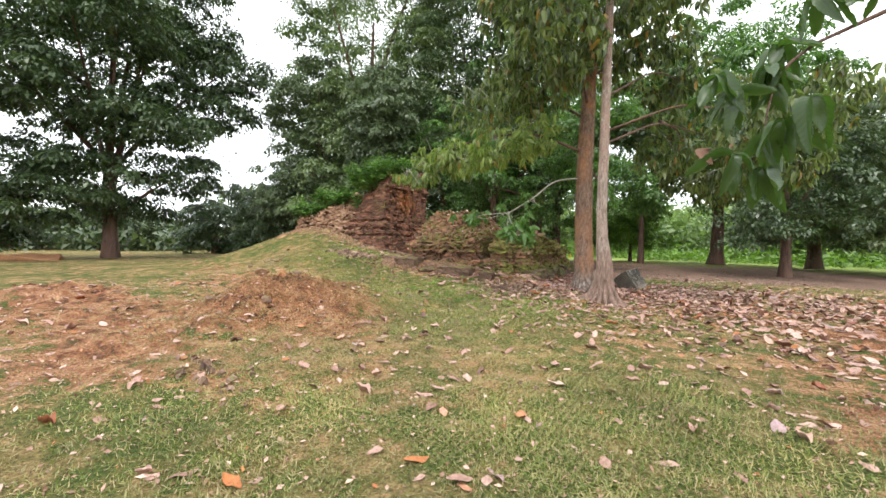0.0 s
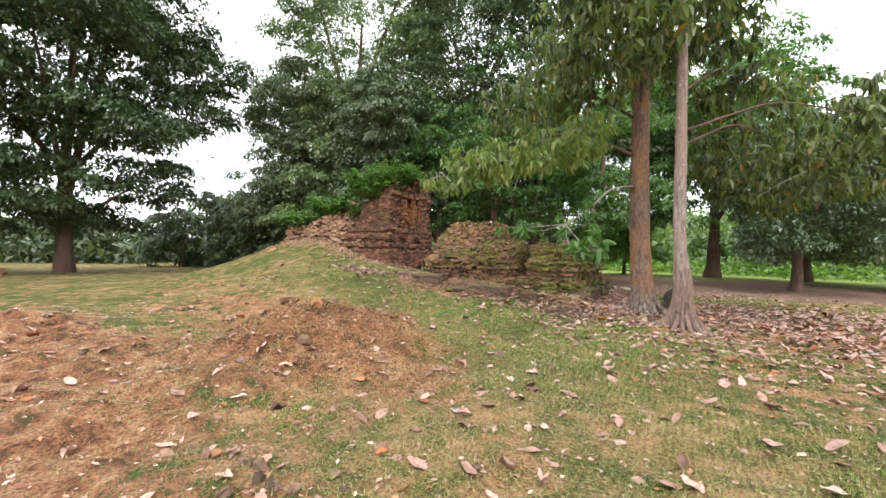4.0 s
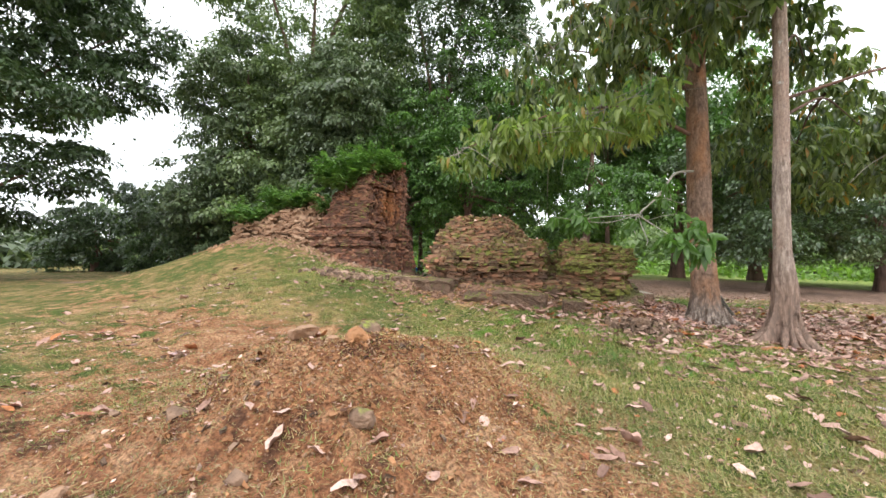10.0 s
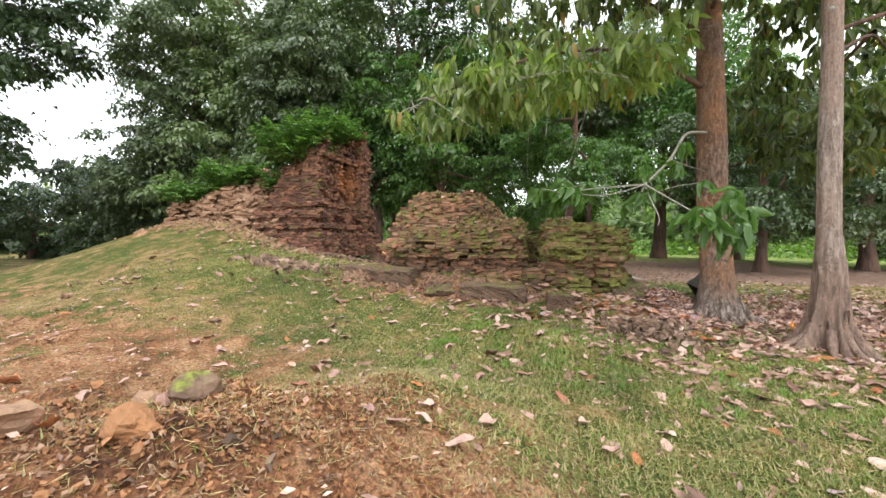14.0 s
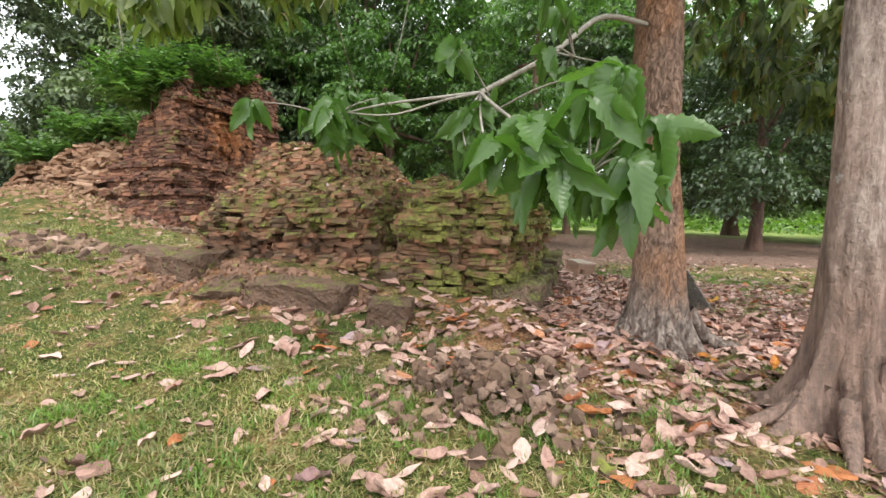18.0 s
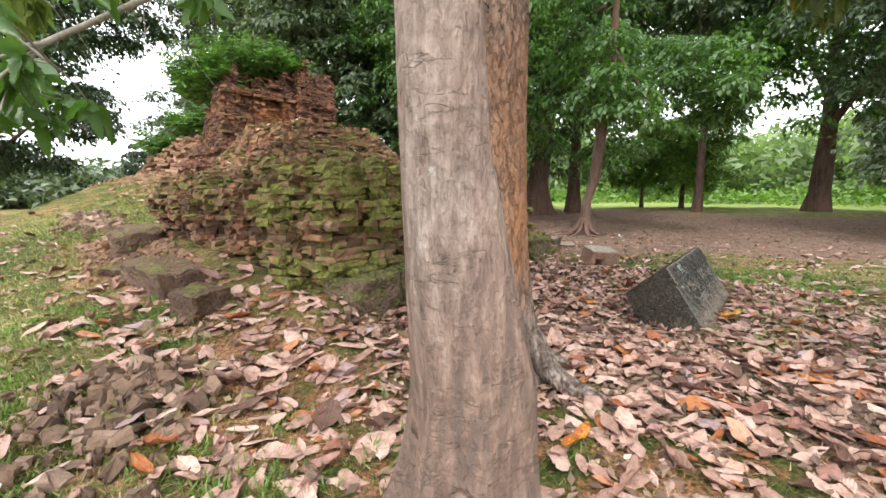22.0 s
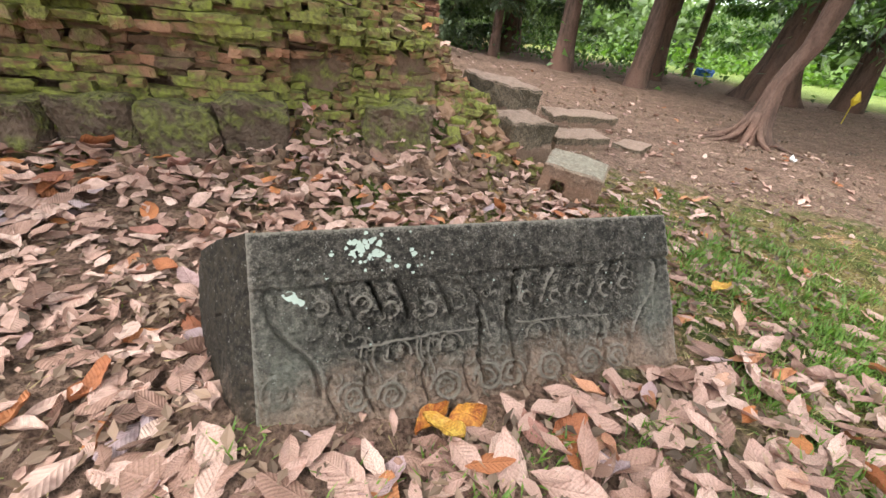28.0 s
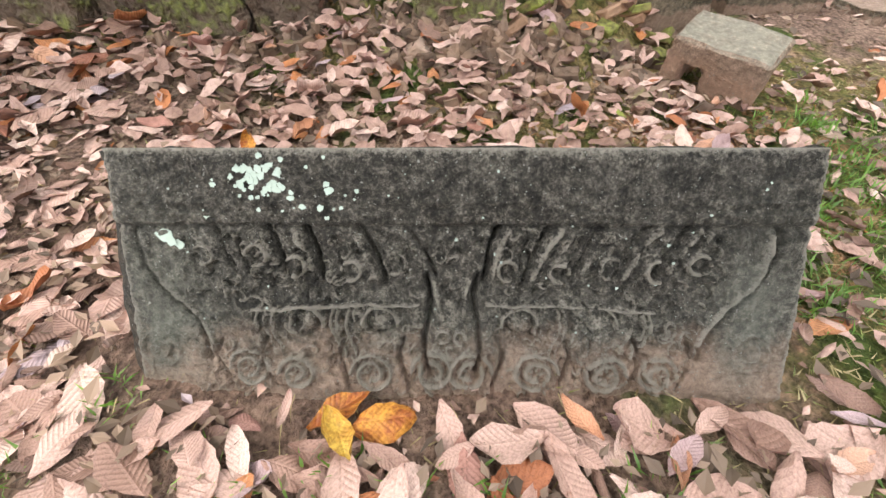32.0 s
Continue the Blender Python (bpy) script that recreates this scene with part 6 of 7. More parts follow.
stone("stone_slab", (-6.08, 18.02, float(surf(-6.08, 18.02)) + 0.07), (0.42, 0.84, 0.2), 3, (0, 4), 5, SLAB_DARK, "flat sandstone slab on bare earth", None, 0.02)
stone("stone_slab", (-7.4, 18.95, float(surf(-7.4, 18.95)) + 0.08), (0.5, 1.2, 0.22), -4, (0, 3), 7, SLAB_DARK, "long dark slab lying behind the shrine", None, 0.03)
stone("stone_slab", (-5.95, 18.9, float(surf(-5.95, 18.9)) + 0.02), (0.4, 0.46, 0.12), 30, (3, 0), 8, SLAB_DARK, "small sunken slab beside others", None, 0.02)
stone("laterite_beam", (-7.2, 10.98, 0.5), (1.15, 0.5, 0.5), 5, (0, 3), 9, LATERITE_DRY, "long pitted laterite beam before the shrine", None, 0.07)
stone("laterite_chunk", (-8.2, 10.9, 0.46), (0.5, 0.45, 0.44), 24, (14, -10), 10, LATERITE_DRY, "tilted pitted laterite chunk before the shrine", None, 0.08)
stone("laterite_chunk", (-9.3, 11.25, 0.72), (1.0, 0.6, 0.5), -8, (4, 0), 11, LATERITE_DRY, "broken reddish laterite block at the shrine foot", None, 0.06)
stone("laterite_chunk", (-10.35, 11.6, 0.76), (0.75, 0.6, 0.42), 10, (0, 4), 12, LATERITE_DRY, "flat laterite block at the corner of the shrine", None, 0.05)
stone("laterite_chunk", (-11.1, 11.2, 0.66), (0.55, 0.35, 0.28), -15, (0, 0), 13, LATERITE_DRY, "small laterite block in the grass", None, 0.04)
stone("laterite_chunk", (-6.05, 10.95, 0.46), (0.42, 0.38, 0.38), 12, (0, 0), 14, LATERITE_DRY, "square mossy laterite block among dead leaves", None, 0.04)
lump_ob = base("mossy_brick_lump", (-4.75, 10.95, 0.2), "mossy lump of fallen brickwork half sunk in leaves", "rubble")
ob = new("mass", worn_block("mass", (0.9, 0.62, 0.26), 15, LATERITE, None, 0.1))
ob.parent = lump_ob
ob.matrix_basis = pose(0, 0, -0.02, -6, 4, 15)
ru = random.Random(66)
lump_bricks = [brick_mesh("brick", q, MOSSY_ONE) for q in range(4)]
for k in range(34):
    a, q = ru.uniform(0, 6.28), ru.uniform(0.1, 1.0)
    ob = new("brick", lump_bricks[k % 4])
    ob.parent = lump_ob
    ob.matrix_basis = Matrix.LocRotScale((0.52 * q * math.cos(a), 0.38 * q * math.sin(a), 0.11 - 0.13 * q * q + ru.uniform(-0.01, 0.02)), Euler((ru.gauss(0, 0.15), ru.gauss(0, 0.15), ru.uniform(0, 3.1))), (ru.uniform(0.1, 0.24), ru.uniform(0.08, 0.13), ru.uniform(0.04, 0.065)))
stone("upright_fragment", (-6.15, 14.85, 2.0), (0.16, 0.12, 0.3), 30, (4, 6), 16, SLAB, "small pale carved stone standing on the shrine", None, 0.02, "stone")
stone("flat_fragment", (-6.0, 15.1, 1.87), (0.2, 0.4, 0.1), 10, (0, 0), 17, SLAB, "pale flat stone fragment lying on the shrine", None, 0.015, "stone")
for k, (x, y, sz, lab) in enumerate([(-7.6, 4.6, 0.24, "pale orange-brown stone"), (-7.85, 5.32, 0.16, "orange-brown stone"), (-7.55, 5.22, 0.14, "brown stone"), (-7.32, 5.18, 0.24, "dark reddish-brown stone"), (-7.2, 4.78, 0.2, "brown stone"), (-6.72, 4.2, 0.19, "dark grey-brown stone"), (-8.1, 3.85, 0.17, "dark brown stone"), (-8.7, 5.0, 0.13, "brown stone"), (-8.3, 5.55, 0.16, "dark stone"),
                                     (-7.7, 4.8, 0.09, "pale orange-brown stone"), (-7.2, 3.6, 0.12, "dark brown stone"), (-8.2, 3.2, 0.13, "orange-brown stone"), (-6.9, 4.1, 0.08, "brown stone"), (-8.9, 3.9, 0.1, "dark stone"), (-5.9, 2.15, 0.13, "orange-brown stone"), (-5.6, 2.35, 0.09, "brown stone"), (-10.6, 5.6, 0.16, "dark brown stone"), (-9.9, 6.2, 0.12, "brown stone")]):
    stone("stone", (x, y, float(surf(x, y)) + sz * 0.2), (sz * 1.15, sz * 0.9, sz * 0.75), 40 * k, (10, 5 * k % 17), 30 + k, RUBBLE if "orange" in lab else (HEAP if "dark" in lab else CLOD), lab + " on the red earth mound", None, 0.02, "stone")

# the heap of small stones and the brick crumbs round the shrine
heap = base("stone_heap", (-4.8, 10.05, float(surf(-4.8, 10.05))), "low heap of small dark brown stones", "heap")
rh = random.Random(8)
pebble = [brick_mesh("stone", 50 + q, HEAP_ONE) for q in range(9)]
for me in pebble:
    for v in me.vertices:
        v.co = Vector((1.1 * v.co.x, 0.9 * v.co.y, 0.75 * v.co.z)) + Vector((rh.gauss(0, 0.1), rh.gauss(0, 0.1), rh.gauss(0, 0.1)))
for k in range(290):
    a, q = rh.uniform(0, 6.28), abs(rh.gauss(0, 0.46))
    dx, dy = 1.15 * q * math.cos(a), 0.9 * q * math.sin(a)
    hz = 0.15 * math.exp(-(q / 0.45) ** 2) * rh.uniform(0.5, 1) + float(surf(-4.8 + dx, 10.05 + dy)) - heap.location.z
    ob = new("stone", pebble[k % 9])
    ob.parent = heap
    ob.matrix_basis = Matrix.LocRotScale((dx, dy, hz), Euler((rh.uniform(0, 6), rh.uniform(0, 6), rh.uniform(0, 6))), [0.028 + 0.085 * rh.random() ** 2.2] * 3)


CLOD_T = (np.array([(-0.5, -0.3, -0.2), (0.45, -0.4, -0.3), (0.5, 0.35, -0.15), (-0.4, 0.45, -0.3), (-0.3, -0.15, 0.4), (0.25, -0.2, 0.5), (0.3, 0.2, 0.35), (-0.2, 0.3, 0.45)]),
          np.array([(0, 1, 5), (0, 5, 4), (1, 2, 6), (1, 6, 5), (2, 3, 7), (2, 7, 6), (3, 0, 4), (3, 4, 7), (4, 5, 6), (4, 6, 7)]))


def crumbs(name, label, n, place, sizes, mat, seed):
    rng = np.random.default_rng(seed)
    pts = np.array([place(rng) for _ in range(n)])
    P = np.stack([pts[:, 0], pts[:, 1], surf(pts[:, 0], pts[:, 1]) + 0.012], -1)
    s = rng.uniform(*sizes, n)
    V, F = scatter(*(CLOD_T if sizes[1] < 0.062 else BRICK_T[2]), P, rotations(rng.uniform(0, 6, n), rng.uniform(0, 6, n), rng.uniform(0, 6, n)), np.stack([s * 1.5, s, s * 0.7], -1))
    return tagged(put(name, V, F, mat, kind="stuff"), label, "rubble")


crumbs("brick_crumbs", "crumbled red brick at the foot of the shrine", 480, lambda r: (r.uniform(-10.4, -6.4), 11.35 - abs(r.normal(0, 0.4))), (0.03, 0.08), CRUMB, 3)
crumbs("brick_crumbs", "crumbled brick among the dead leaves", 420, lambda r: (-4.85 + abs(r.normal(0, 0.4)), r.uniform(11.6, 16.8)), (0.03, 0.1), HEAP, 4)
crumbs("slope_rubble", "broken brick and stone on the slope of fallen brickwork", 190, lambda r: (r.uniform(-5.25, -4.45), r.normal(15.45, 0.4)), (0.035, 0.12), HEAP, 41)
crumbs("dark_rubble", "dark small rubble in the grass beside the shrine", 160, lambda r: (r.normal(-11.9, 0.55), r.normal(11.15, 0.22)), (0.05, 0.16), HEAP, 5)
crumbs("soil_lumps", "lumps of turned red soil on the mound", 5200, lambda r: (r.normal(-7.3, 1.0), r.normal(5.1, 0.75)), (0.006, 0.028), CLOD, 26)
crumbs("earth_clods", "crumbs of red earth on the mound", 2600, lambda r: (r.normal(-7.3, 1.1), r.normal(4.9, 0.75)), (0.006, 0.026), RUBBLE, 6)
crumbs("earth_clods", "hard lumps of red earth on the mound", 170, lambda r: (r.normal(-7.4, 1.0), r.normal(4.6, 0.7)), (0.02, 0.055), CLOD, 66)
crumbs("brick_chips", "dark chips and stones on the bare soil", 60, lambda r: (r.normal(-7.3, 1.2), r.normal(4.4, 0.9)), (0.02, 0.06), HEAP, 67)
crumbs("brick_chips", "chips of red brick strewn on the slope", 500, lambda r: (r.uniform(-20, -13), r.normal(13.6, 0.5)), (0.03, 0.1), RUBBLE, 17)
crumbs("tower_rubble", "dark broken brick at the tower foot", 420, lambda r: (-13.1 + abs(r.normal(0, 0.35)) - 2.2 * r.random() * (r.random() < 0.4), r.uniform(13.6, 17.5)), (0.05, 0.13), HEAP, 7)


# ---- fallen leaves ----
def dry_leaf(rows, width, curl, fold, ripple, seed):
    """A broad dead leaf along +y of length 1, five columns wide, with a rippled, toothed and curled margin."""
    r = random.Random(seed)
    ph, tw = r.uniform(0, 6), r.uniform(-0.25, 0.25)
    V = []
    for i in range(rows):
        t = i / (rows - 1)
        w = width * (math.sin(math.pi * (0.02 + 0.95 * t) ** 1.1) ** 0.9) + 0.006
        w *= 1 + 0.05 * (-1) ** i * (0 < i < rows - 1)
        for k in (-1, -0.55, 0, 0.55, 1):
            z = -curl * (t - 0.3) ** 2 + fold * width * k * k + ripple * abs(k) * math.sin(9 * t + ph + 2 * k) + tw * k * (t - 0.5)
            V.append((k * w * (1 - 0.12 * fold * k * k) + 0.05 * math.sin(3 * t + ph), t - 0.5, z))
    F = [(i * 5 + k, i * 5 + k + 1, i * 5 + k + 6, i * 5 + k + 5) for i in range(rows - 1) for k in range(4)]
    return np.array(V), np.array(F)


CRISP = [dry_leaf(10, w, c, f, q, 7 * n) for n, (w, c, f, q) in enumerate(((0.25, 0.5, 0.8, 0.12), (0.225, -0.7, 1.3, 0.16), (0.265, 0.8, -0.9, 0.14), (0.205, -0.5, 2.0, 0.18)))]
DRY = [long_leaf(7, w, c, f, wv) for w, c, f, wv in ((0.27, 0.35, 0.35, 0.10), (0.24, -0.5, 0.6, 0.14), (0.3, 0.6, -0.4, 0.12), (0.23, -0.3, 1.2, 0.16))]


def litter_density(x, y):
    d = 70 * bell(x, y, -4.5, 14.2, 0.6, 2.6) + 150 * bell(x, y, -3.6, 13.6, 2.0, 3.6) + 62 * bell(x, y, -5.2, 10.4, 1.9, 0.9) + 100 * bell(x, y, -1.7, 14.8, 1.2, 2.4) + 75 * bell(x, y, -1.6, 16.8, 0.9, 0.8) + 70 * bell(x, y, -3.6, 15.3, 0.7, 1.4)
    d = d + 60 * bell(x, y, 2.0, 13.5, 3.6, 4.5) + 13 * bell(x, y, -4.0, 8.6, 3.0, 1.4) + 9 * bell(x, y, -7, 10.6, 3.0, 0.9) + 7
    d = d + 10 * bell(x, y, 1.5, 8, 3, 2.5) + 10 * bell(x, y, -4.6, 2.3, 0.7, 0.5)
    inside = (x > -10.0) & (x < -5.1) & (y > 11.6) & (y < 16.1)
    grass_strip = bell(x, y, -2.2, 18.9, 1.6, 1.0)
    return np.where(inside, 0, d * (1 - 0.75 * grass_strip)) * ((x - AX) ** 2 + (y - AY) ** 2 > 0.1) * ((x - BX) ** 2 + (y - BY) ** 2 > 0.08)


def in_lintel(x, y):
    return (x > -3.2) & (x < -2.34) & (y > 14.2) & (y < 16.45)


rl = np.random.default_rng(14)
cand = np.stack([rl.uniform(-16, 9, 330000), rl.uniform(-1.5, 23, 330000)], -1)
area = 25 * 24.5
dens = litter_density(cand[:, 0], cand[:, 1])
keep = (rl.random(len(cand)) < 0.85 * dens * area / len(cand)) & ~in_lintel(cand[:, 0], cand[:, 1])
keep &= np.random.default_rng(72).random(len(cand)) > 0.88 * bell(cand[:, 0], cand[:, 1], -4.8, 10.0, 0.75, 0.6)
lp, ld = cand[keep], dens[keep]
nl = len(lp)
lz = surf(lp[:, 0], lp[:, 1]) + 0.014 + 0.035 * bell(lp[:, 0], lp[:, 1], -4.6, 14.2, 0.6, 2.6) + rl.random(nl) * np.clip(ld / 150, 0, 1) * 0.04 + 0.09 * bell(lp[:, 0], lp[:, 1], -4.8, 10.05, 0.45, 0.38)
ly, lt, lr_ = rl.uniform(0, 6.28, nl), rl.normal(0.03, 0.2, nl), rl.normal(0, 0.2, nl) + np.where(rl.random(nl) < 0.4, math.pi, 0)
ll = rl.uniform(0.1, 0.245, nl)
ll = ll * np.where(ld < 30, 0.82, 1.0) * np.where((lp[:, 0] < -2.4) & (lp[:, 1] > 13.2), 0.78, 1.0)
ls_ = np.stack([ll * rl.uniform(0.8, 1.15, nl), ll, ll * (0.12 + 0.4 * rl.random(nl) ** 1.5)], -1)
lk = rl.integers(0, 4, nl)
P3 = np.stack([lp[:, 0], lp[:, 1], lz], -1)
rot = rotations(ly, lt, lr_)
x, y = lp[:, 0], lp[:, 1]
close = (x > -3.6) & (x < -0.4) & (y > 12.6) & (y < 17.6) | (x > -6.2) & (x < -1.5) & (y > 7.5) & (y < 12.6)
one = np.flatnonzero((x > -2.5) & (x < -1.6) & (y > 13.9) & (y < 16.6))[:300]
rest = np.setdiff1d(np.arange(nl), one)
sets = [(T, rest[(lk[rest] == k) & (close[rest] == fine)]) for fine, kinds in ((True, CRISP), (False, DRY)) for k, T in enumerate(kinds)]
litter = tagged(put("fallen_leaves", *join([scatter(*T, P3[q], rot[q], ls_[q]) for T, q in sets]), LITTER, kind="stuff", smooth=True, attrs={a: np.concatenate([leaf_axes(T[0], len(q))[a] for T, q in sets]) for a in ("leaf_x", "leaf_y")}), "dry pinkish-brown fallen leaves strewn over the ground", "leaves")
LITTER_ONE = LITTER.copy()
LITTER_ONE.name = "single dry leaf"
for n in LITTER_ONE.node_tree.nodes:
    if n.bl_idname == "ShaderNodeValToRGB" and len(n.color_ramp.elements) > 4:
        LITTER_ONE.node_tree.links.new(object_random(LITTER_ONE.node_tree), n.inputs[0])
one_meshes = [np_mesh("leaf", v, f, LITTER_ONE, True, leaf_axes(v, 1)) for v, f in CRISP]
for k in one:
    ob = new("leaf", one_meshes[lk[k]])
    ob.parent = litter
    ob.matrix_basis = Matrix.LocRotScale(P3[k], Matrix(rot[k].tolist()).to_quaternion(), ls_[k])
# leaves caught on the ruins
rt = np.random.default_rng(15)
tp = np.stack([rt.uniform(-9.9, -5.2, 140), rt.uniform(11.7, 16, 140)], -1)
put("leaves_on_shrine", *scatter(*DRY[1], np.stack([tp[:, 0], tp[:, 1], shrine_height(tp[:, 0], tp[:, 1]) + 0.05], -1), rotations(rt.uniform(0, 6, 140), rt.normal(0, 0.2, 140), rt.normal(0, 0.2, 140)), np.stack([rt.uniform(0.1, 0.2, 140), rt.uniform(0.1, 0.2, 140), rt.uniform(0.03, 0.07, 140)], -1)), LITTER, shrine, kind="stuff", smooth=True)
for k, (x, y, z, yaw, mat) in enumerate([(-2.34, 15.0, 0.1, 40, ORANGE), (-2.26, 15.02, 0.09, -60, YELLOW), (-2.3, 15.13, 0.08, 10, ORANGE), (-2.9, 17.15, 0.12, 20, YELLOW), (-3.6, 14.3, 0.22, 100, ORANGE), (-1.35, 16.2, 0.1, 10, ORANGE), (-3.1, 11.6, 0.2, 50, ORANGE), (-2.6, 11.55, 0.18, -30, ORANGE)]):
    ob = new("leaf", np_mesh("leaf", *CRISP[k % 3], mat, True, leaf_axes(CRISP[k % 3][0], 1)))
    ob.matrix_basis = pose(x, y, float(surf(x, y)) + 0.055 + 0.01 * (k % 3), 8, 10 * (k % 3) - 8, yaw) @ Matrix.Diagonal((0.2, 0.2, 0.09, 1))
    tagged(ob, ("bright orange" if mat is ORANGE else "yellow") + " fallen leaf lying among dry leaves", "leaf", "bright fallen leaves")

# ---- lichen on the lintel, its own pale crusts ----
rc = random.Random(19)
for k in range(110):
    if k < 3:
        u_, v_, s_ = 0.14 + 0.02 * k, 0.545 - 0.012 * k, 0.024 - 0.005 * k
    elif k < 50:
        u_, v_, s_ = rc.gauss(0.44, 0.04), min(0.775, max(0.62, rc.gauss(0.70, 0.04))), rc.uniform(0.004, 0.014)
    elif k < 68:
        u_, v_, s_ = rc.choice((0.63, 0.65, 0.56, 0.29, 0.33)) + rc.gauss(0, 0.02), rc.uniform(0.6, 0.77), rc.uniform(0.003, 0.012)
    else:
        u_, v_, s_ = rc.uniform(0.1, 1.85), rc.uniform(0.25, 0.75), rc.uniform(0.002, 0.005)
    bm = bmesh.new()
    wav = [rc.uniform(0.6, 1.25) for a in range(11)]
    ring = [bm.verts.new((s_ * w * math.cos(a * 0.571), 0.0, s_ * w * math.sin(a * 0.571))) for a, w in enumerate(wav)]
    f = bm.faces.new(ring)
    g = bmesh.ops.extrude_face_region(bm, geom=[f])
    for v in g["geom"]:
        if isinstance(v, bmesh.types.BMVert):
            v.co.y -= 0.002
    bmesh.ops.recalc_face_normals(bm, faces=bm.faces)
    me = bpy.data.meshes.new("lichen_patch")
    bm.to_mesh(me)
    bm.free()
    me.materials.append(LICHEN)
    ob = new("lichen_patch", me)
    ob.parent = lintel
    surface = lv[: 640 * 250].reshape(250, 640, 3)[min(249, int(v_ / 0.795 * 249)), min(639, int(u_ / 2.0 * 639))]
    ob.location = (u_, float(surface[1]) - 0.001, v_)

# ---- scars on the grey trunk ----
def bark_scar(z, turn, w, h, out):
    a = np.linspace(0, 6.283, 25)
    ring = [(out * math.cos(turn) - w * math.cos(q) * math.sin(turn), out * math.sin(turn) + w * math.cos(q) * math.cos(turn), z + h * math.sin(q)) for q in a]
    put("bark_scar", *tube(ring, [0.012] * 25, 7, 0.2, np.random.default_rng(4)), BARK_B, tree_b, "raised oval scar in the bark", True)


bark_scar(0.5, radians(-62), 0.035, 0.11, 0.2)

# ---- small litter: leaf crumbs and a swept pile ----
rk = np.random.default_rng(51)
bits = np.stack([rk.uniform(-15, 6, 16000), rk.uniform(-1, 18, 16000)], -1)
bits = bits[~((bits[:, 0] > -10.2) & (bits[:, 0] < -4.9) & (bits[:, 1] > 11.4))]
nb = len(bits)
tagged(put("leaf_crumbs", *scatter(LEAF_V, LEAF_F, np.stack([bits[:, 0], bits[:, 1], surf(bits[:, 0], bits[:, 1]) + 0.014], -1), rotations(rk.uniform(0, 6.28, nb), rk.normal(0, 0.3, nb), rk.normal(0, 0.3, nb)), rk.uniform(0.02, 0.07, nb)), LITTER, kind="stuff"), "scraps of dry leaf and straw in the grass", "leaves")
far_bits = np.stack([rk.normal(-6, 4.5, 12000), rk.uniform(16.8, 33, 12000)], -1)
nf = len(far_bits)
tagged(put("leaf_crumbs", *scatter(LEAF_V, LEAF_F, np.stack([far_bits[:, 0], far_bits[:, 1], surf(far_bits[:, 0], far_bits[:, 1]) + 0.03], -1), rotations(rk.uniform(0, 6.28, nf), rk.normal(0, 0.35, nf), rk.normal(0, 0.35, nf)), rk.uniform(0.03, 0.10, nf)), HUMUS, kind="stuff"), "brown leaf scraps trodden into the bare earth", "leaves")
frag = np.stack([rk.normal(-3.0, 1.5, 9000), rk.normal(14.2, 2.4, 9000)], -1)
frag = frag[~((frag[:, 0] > -10.2) & (frag[:, 0] < -4.9) & (frag[:, 1] > 11.4)) & ~in_lintel(frag[:, 0], frag[:, 1])]
nf = len(frag)
tagged(put("leaf_fragments", *scatter(LEAF_V, LEAF_F, np.stack([frag[:, 0], frag[:, 1], surf(frag[:, 0], frag[:, 1]) + rk.uniform(0.01, 0.05, nf)], -1), rotations(rk.uniform(0, 6.28, nf), rk.normal(0, 0.5, nf), rk.normal(0, 0.5, nf)), rk.uniform(0.025, 0.09, nf)), HUMUS, kind="stuff"), "broken bits of brown leaf among the litter", "leaves")
pile = base("swept_pile", (-4.55, 2.3, float(surf(-4.55, 2.3))), "small swept pile of stones and broken dry leaves", "heap")
rp = random.Random(61)
for k in range(26):
    ob = new("stone", pebble[k % 9])
    ob.parent = pile
    dx, dy = rp.gauss(0, 0.34), rp.gauss(0, 0.22)
    ob.matrix_basis = Matrix.LocRotScale((dx, dy, float(surf(-4.55 + dx, 2.3 + dy)) - pile.location.z + 0.015), Euler((rp.uniform(0, 6), rp.uniform(0, 6), rp.uniform(0, 6))), [rp.uniform(0.03, 0.09)] * 3)
crumbs("earth_clods", "crumbs of reddish earth in the thin grass", 2600, lambda r: (r.uniform(-14, 2), r.uniform(0, 9)), (0.008, 0.028), RUBBLE, 16)

# ---- grass ----
rg = np.random.default_rng(23)
way = [(0, 3.5), (-2.5, 3.0), (-4.5, 4.5), (-6, 6), (-5.5, 8), (-4, 9), (-3, 9.5), (-1.5, 11), (-1.2, 13), (-2.2, 18.8), (-9, 8), (-7.6, 4.2), (-9.5, 4.8), (-12.6, 10.8), (-13.5, 8.5), (-1.9, 17.6)]
wt_ = np.array([4, 4, 3.5, 2.5, 3, 2.5, 1.5, 0.5, 0.4, 1.2, 2.5, 4.0, 2.5, 2.5, 2.0, 1.6])
N = 760000
pick = rg.choice(len(way), N, p=wt_ / wt_.sum())
g2 = np.array(way)[pick] + rg.standard_normal((N, 2)) * np.array([1.9, 1.5])
clump = np.round(g2 * 14) / 14
g2 = clump + (g2 - clump) * 0.6
so, wo = soil_at(g2[:, 0], g2[:, 1]), worn_at(g2[:, 0], g2[:, 1])
patch = np.sin(2.7 * g2[:, 0] + np.sin(1.9 * g2[:, 1])) * np.sin(2.3 * g2[:, 1] + 1.3 * np.sin(2.1 * g2[:, 0]))
ok = (rg.random(N) > np.clip(0.95 * so + wo + 0.25 * patch - 0.25 * lush_at(g2[:, 0], g2[:, 1]), 0.05, 0.88)) & ~((g2[:, 0] > -10.2) & (g2[:, 0] < -4.9) & (g2[:, 1] > 11.3))
g2, patch = g2[ok], patch[ok]
n = len(g2)
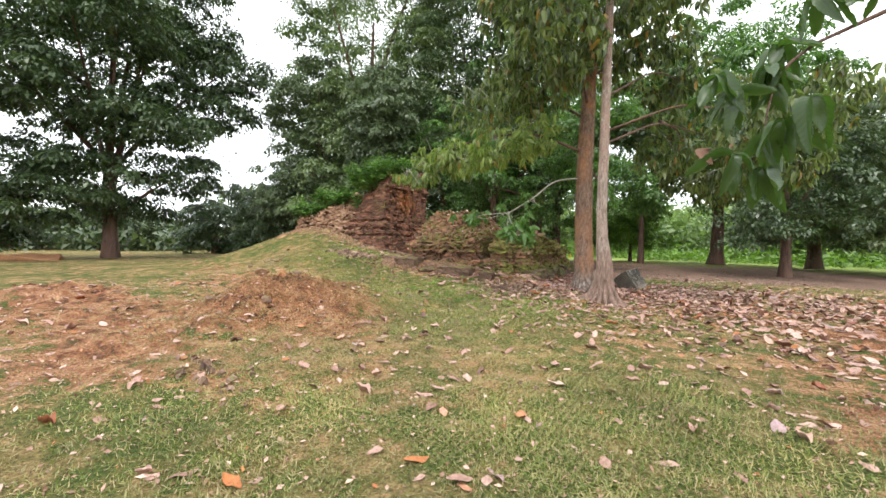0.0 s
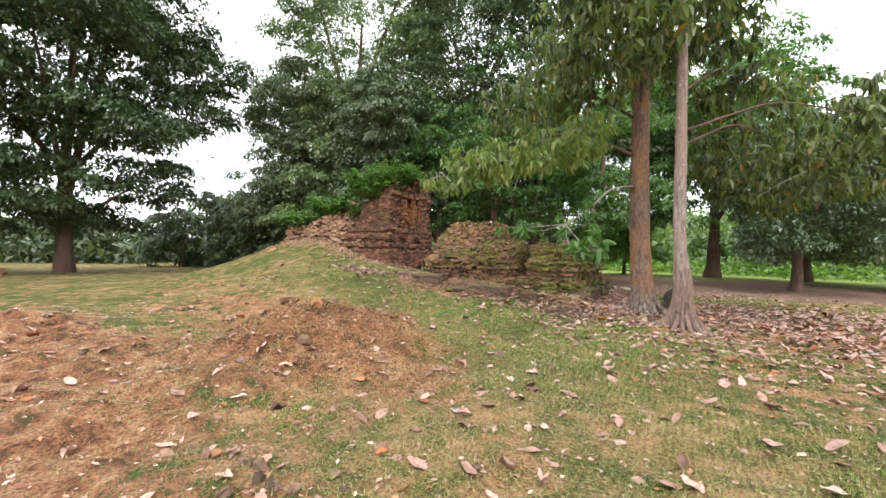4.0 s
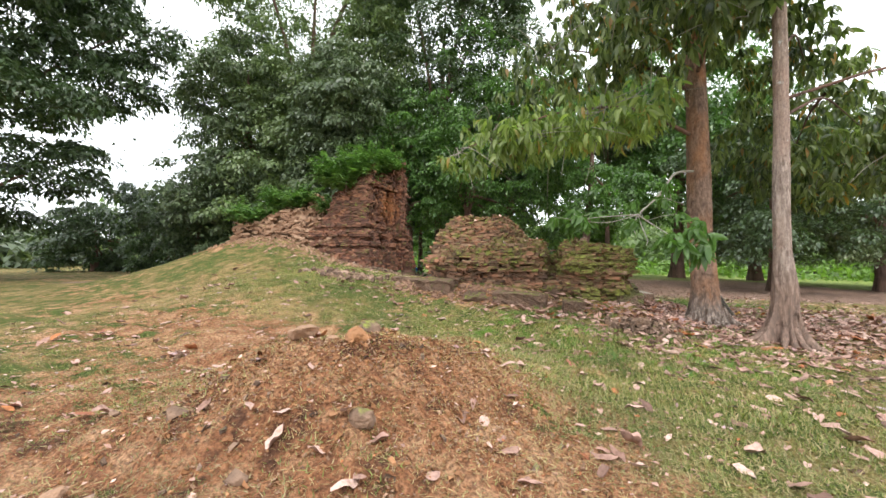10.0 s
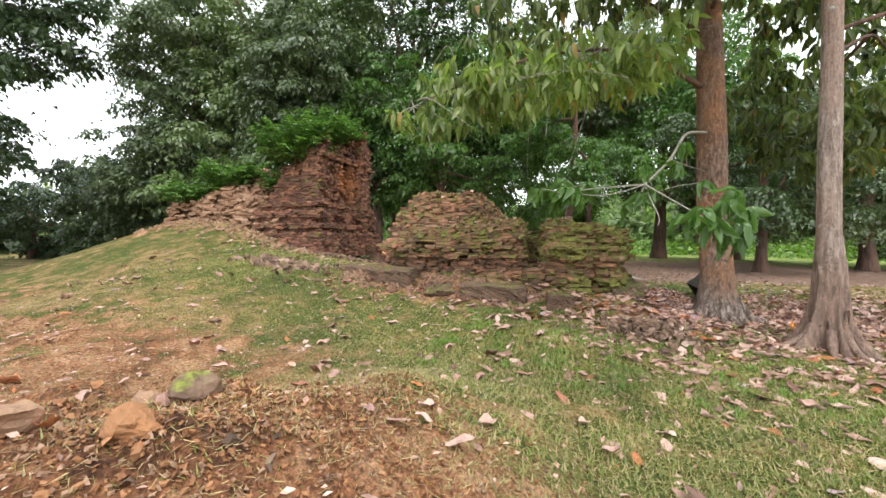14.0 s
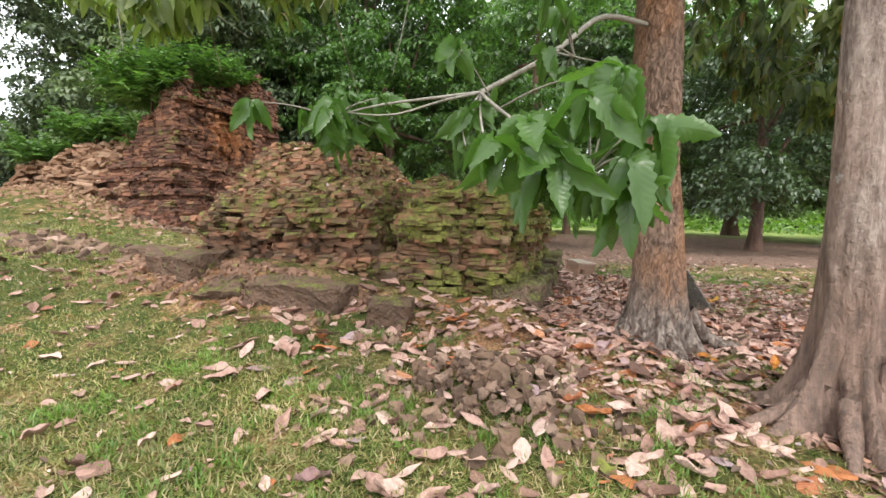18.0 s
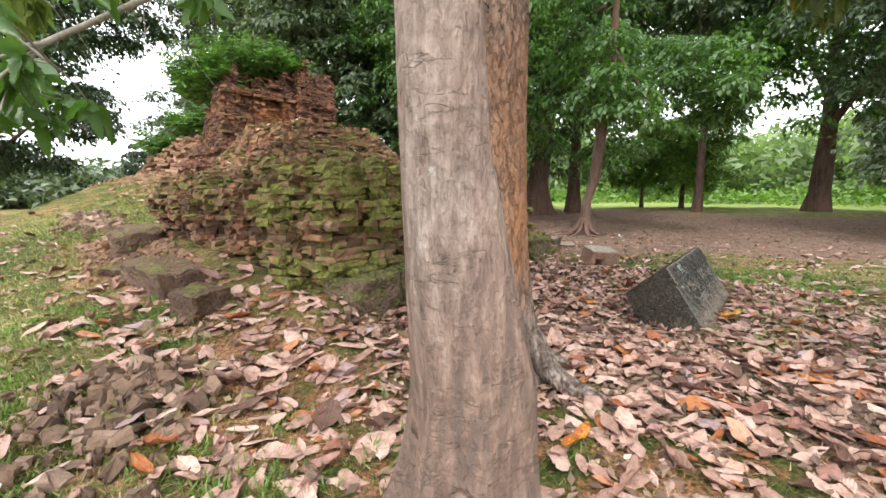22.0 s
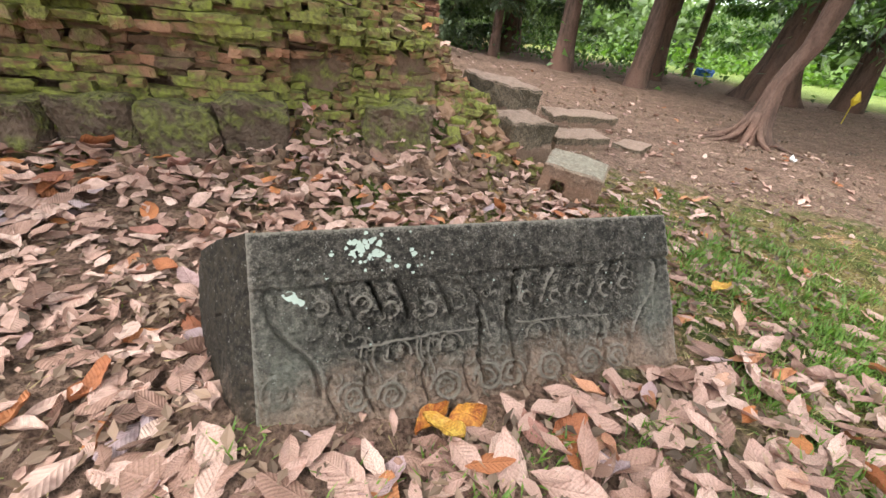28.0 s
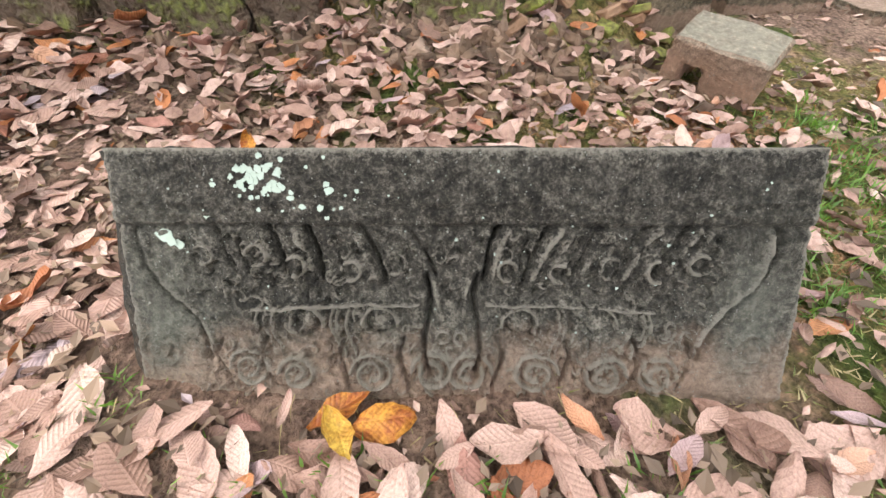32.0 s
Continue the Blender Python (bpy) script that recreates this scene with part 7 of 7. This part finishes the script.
P = np.stack([g2[:, 0], g2[:, 1], surf(g2[:, 0], g2[:, 1]) + 0.003], -1)
lush = lush_at(g2[:, 0], g2[:, 1])
hgt = rg.uniform(0.02, 0.058, n) * (1 + 0.3 * patch + 0.35 * lush)
sc = np.stack([hgt * 0.26, hgt, hgt], -1)
tagged(put("grass", *scatter(BLADE_V, CHIP_F, P, rotations(rg.uniform(0, 6.28, n), rg.normal(0.55, 0.45, n), rg.normal(0, 0.3, n)), sc), GRASS, kind="stuff", attrs={"lush": np.repeat(lush, 3)}), "short mown grass with dry straw among it", "grass")

ns = 100000
s2 = np.array(way)[rg.choice(len(way), ns, p=wt_ / wt_.sum())] + rg.standard_normal((ns, 2)) * np.array([2.2, 1.7])
s2 = s2[~((s2[:, 0] > -10.2) & (s2[:, 0] < -4.9) & (s2[:, 1] > 11.3))]
ns = len(s2)
ln = rg.uniform(0.03, 0.09, ns)
tagged(put("dry_straw", *scatter(BLADE_V, CHIP_F, np.stack([s2[:, 0], s2[:, 1], surf(s2[:, 0], s2[:, 1]) + 0.012], -1), rotations(rg.uniform(0, 6.28, ns), rg.normal(0.1, 0.2, ns), rg.normal(0, 0.4, ns)), np.stack([ln * 0.12, ln, ln * 0.3], -1)), STRAW, kind="stuff"), "dry straw and grass clippings lying on the lawn", "straw")

rq = np.random.default_rng(33)
tuft = [(-2.12 + rq.normal(0, 0.06), y) for y in (14.7, 15.0, 15.45, 15.9)] + [(rq.uniform(-2.4, -1.0), rq.uniform(16.5, 18.6)) for _ in range(60)] + [(rq.normal(-3.0, 0.5), rq.normal(11.2, 0.35)) for _ in range(16)] + [(rq.uniform(-7.5, -3), rq.uniform(7.8, 10.8)) for _ in range(150)] + [(rq.normal(-1.75, 0.3), rq.uniform(13.8, 16.4)) for _ in range(36)] + [(rq.normal(-1.2, 0.5), rq.normal(17.0, 0.7)) for _ in range(60)] + [(rq.normal(-3.0, 0.5), rq.normal(17.5, 0.55)) for _ in range(130)]
tp_ = np.repeat(np.array(tuft), 46, axis=0) + rq.normal(0, 0.055, (46 * len(tuft), 2))
nt_ = len(tp_)
th = rq.uniform(0.04, 0.1, nt_)
tagged(put("grass_tufts", *scatter(LEAF_V, LEAF_F, np.stack([tp_[:, 0], tp_[:, 1], surf(tp_[:, 0], tp_[:, 1])], -1), rotations(rq.uniform(0, 6.28, nt_), rq.normal(0.8, 0.35, nt_), rq.normal(0, 0.3, nt_)), np.stack([th * 0.2, th, th], -1)), BRIGHT_LEAF, kind="stuff"), "fresh green grass tufts among dead leaves", "grass")

# ---- far odds and ends under the trees ----
stone("earth_heap", (-34.6, 6.2, float(surf(-34.6, 6.2)) + 0.1), (4.6, 2.8, 1.0), 50, (0, 0), 88, CLOD, "low heap of dark earth near the lawn tree", None, 0.12, "heap")
flag = base("marker_flag", (-9.5, 29.3, float(surf(-9.5, 29.3))), "small yellow marker flag on a thin stake", "flag")
put("stake", *tube([(0, 0, 0), (0, 0, 0.4), (0.02, 0, 0.85)], [0.012, 0.012, 0.01], 6), FLAG_YELLOW, flag)
put("cloth", *tube([(0.02, 0, 0.5), (0.04, 0, 0.65), (0.03, 0, 0.9)], [0.03, 0.11, 0.02], 6), FLAG_YELLOW, flag)
scrap = new("paper_scrap", np_mesh("paper_scrap", *CRISP[1], plain("white paper", (0.8, 0.8, 0.78)), True))
scrap.matrix_basis = pose(-5.5, 21.5, float(surf(-5.5, 21.5)) + 0.03, 5, 8, 40) @ Matrix.Diagonal((0.22, 0.17, 0.1, 1))
tagged(scrap, "crumpled white paper scrap on bare earth", "litter")
tarp = new("blue_tarpaulin", worn_block("blue_tarpaulin", (0.9, 0.7, 0.45), 71, BLUE, None, 0.1))
tarp.matrix_basis = pose(-24.2, 39.7, float(surf(-24.2, 39.7)) + 0.2, 0, 0, 20)
tagged(tarp, "blue tarpaulin sheet heaped in the far shade", "tarpaulin")
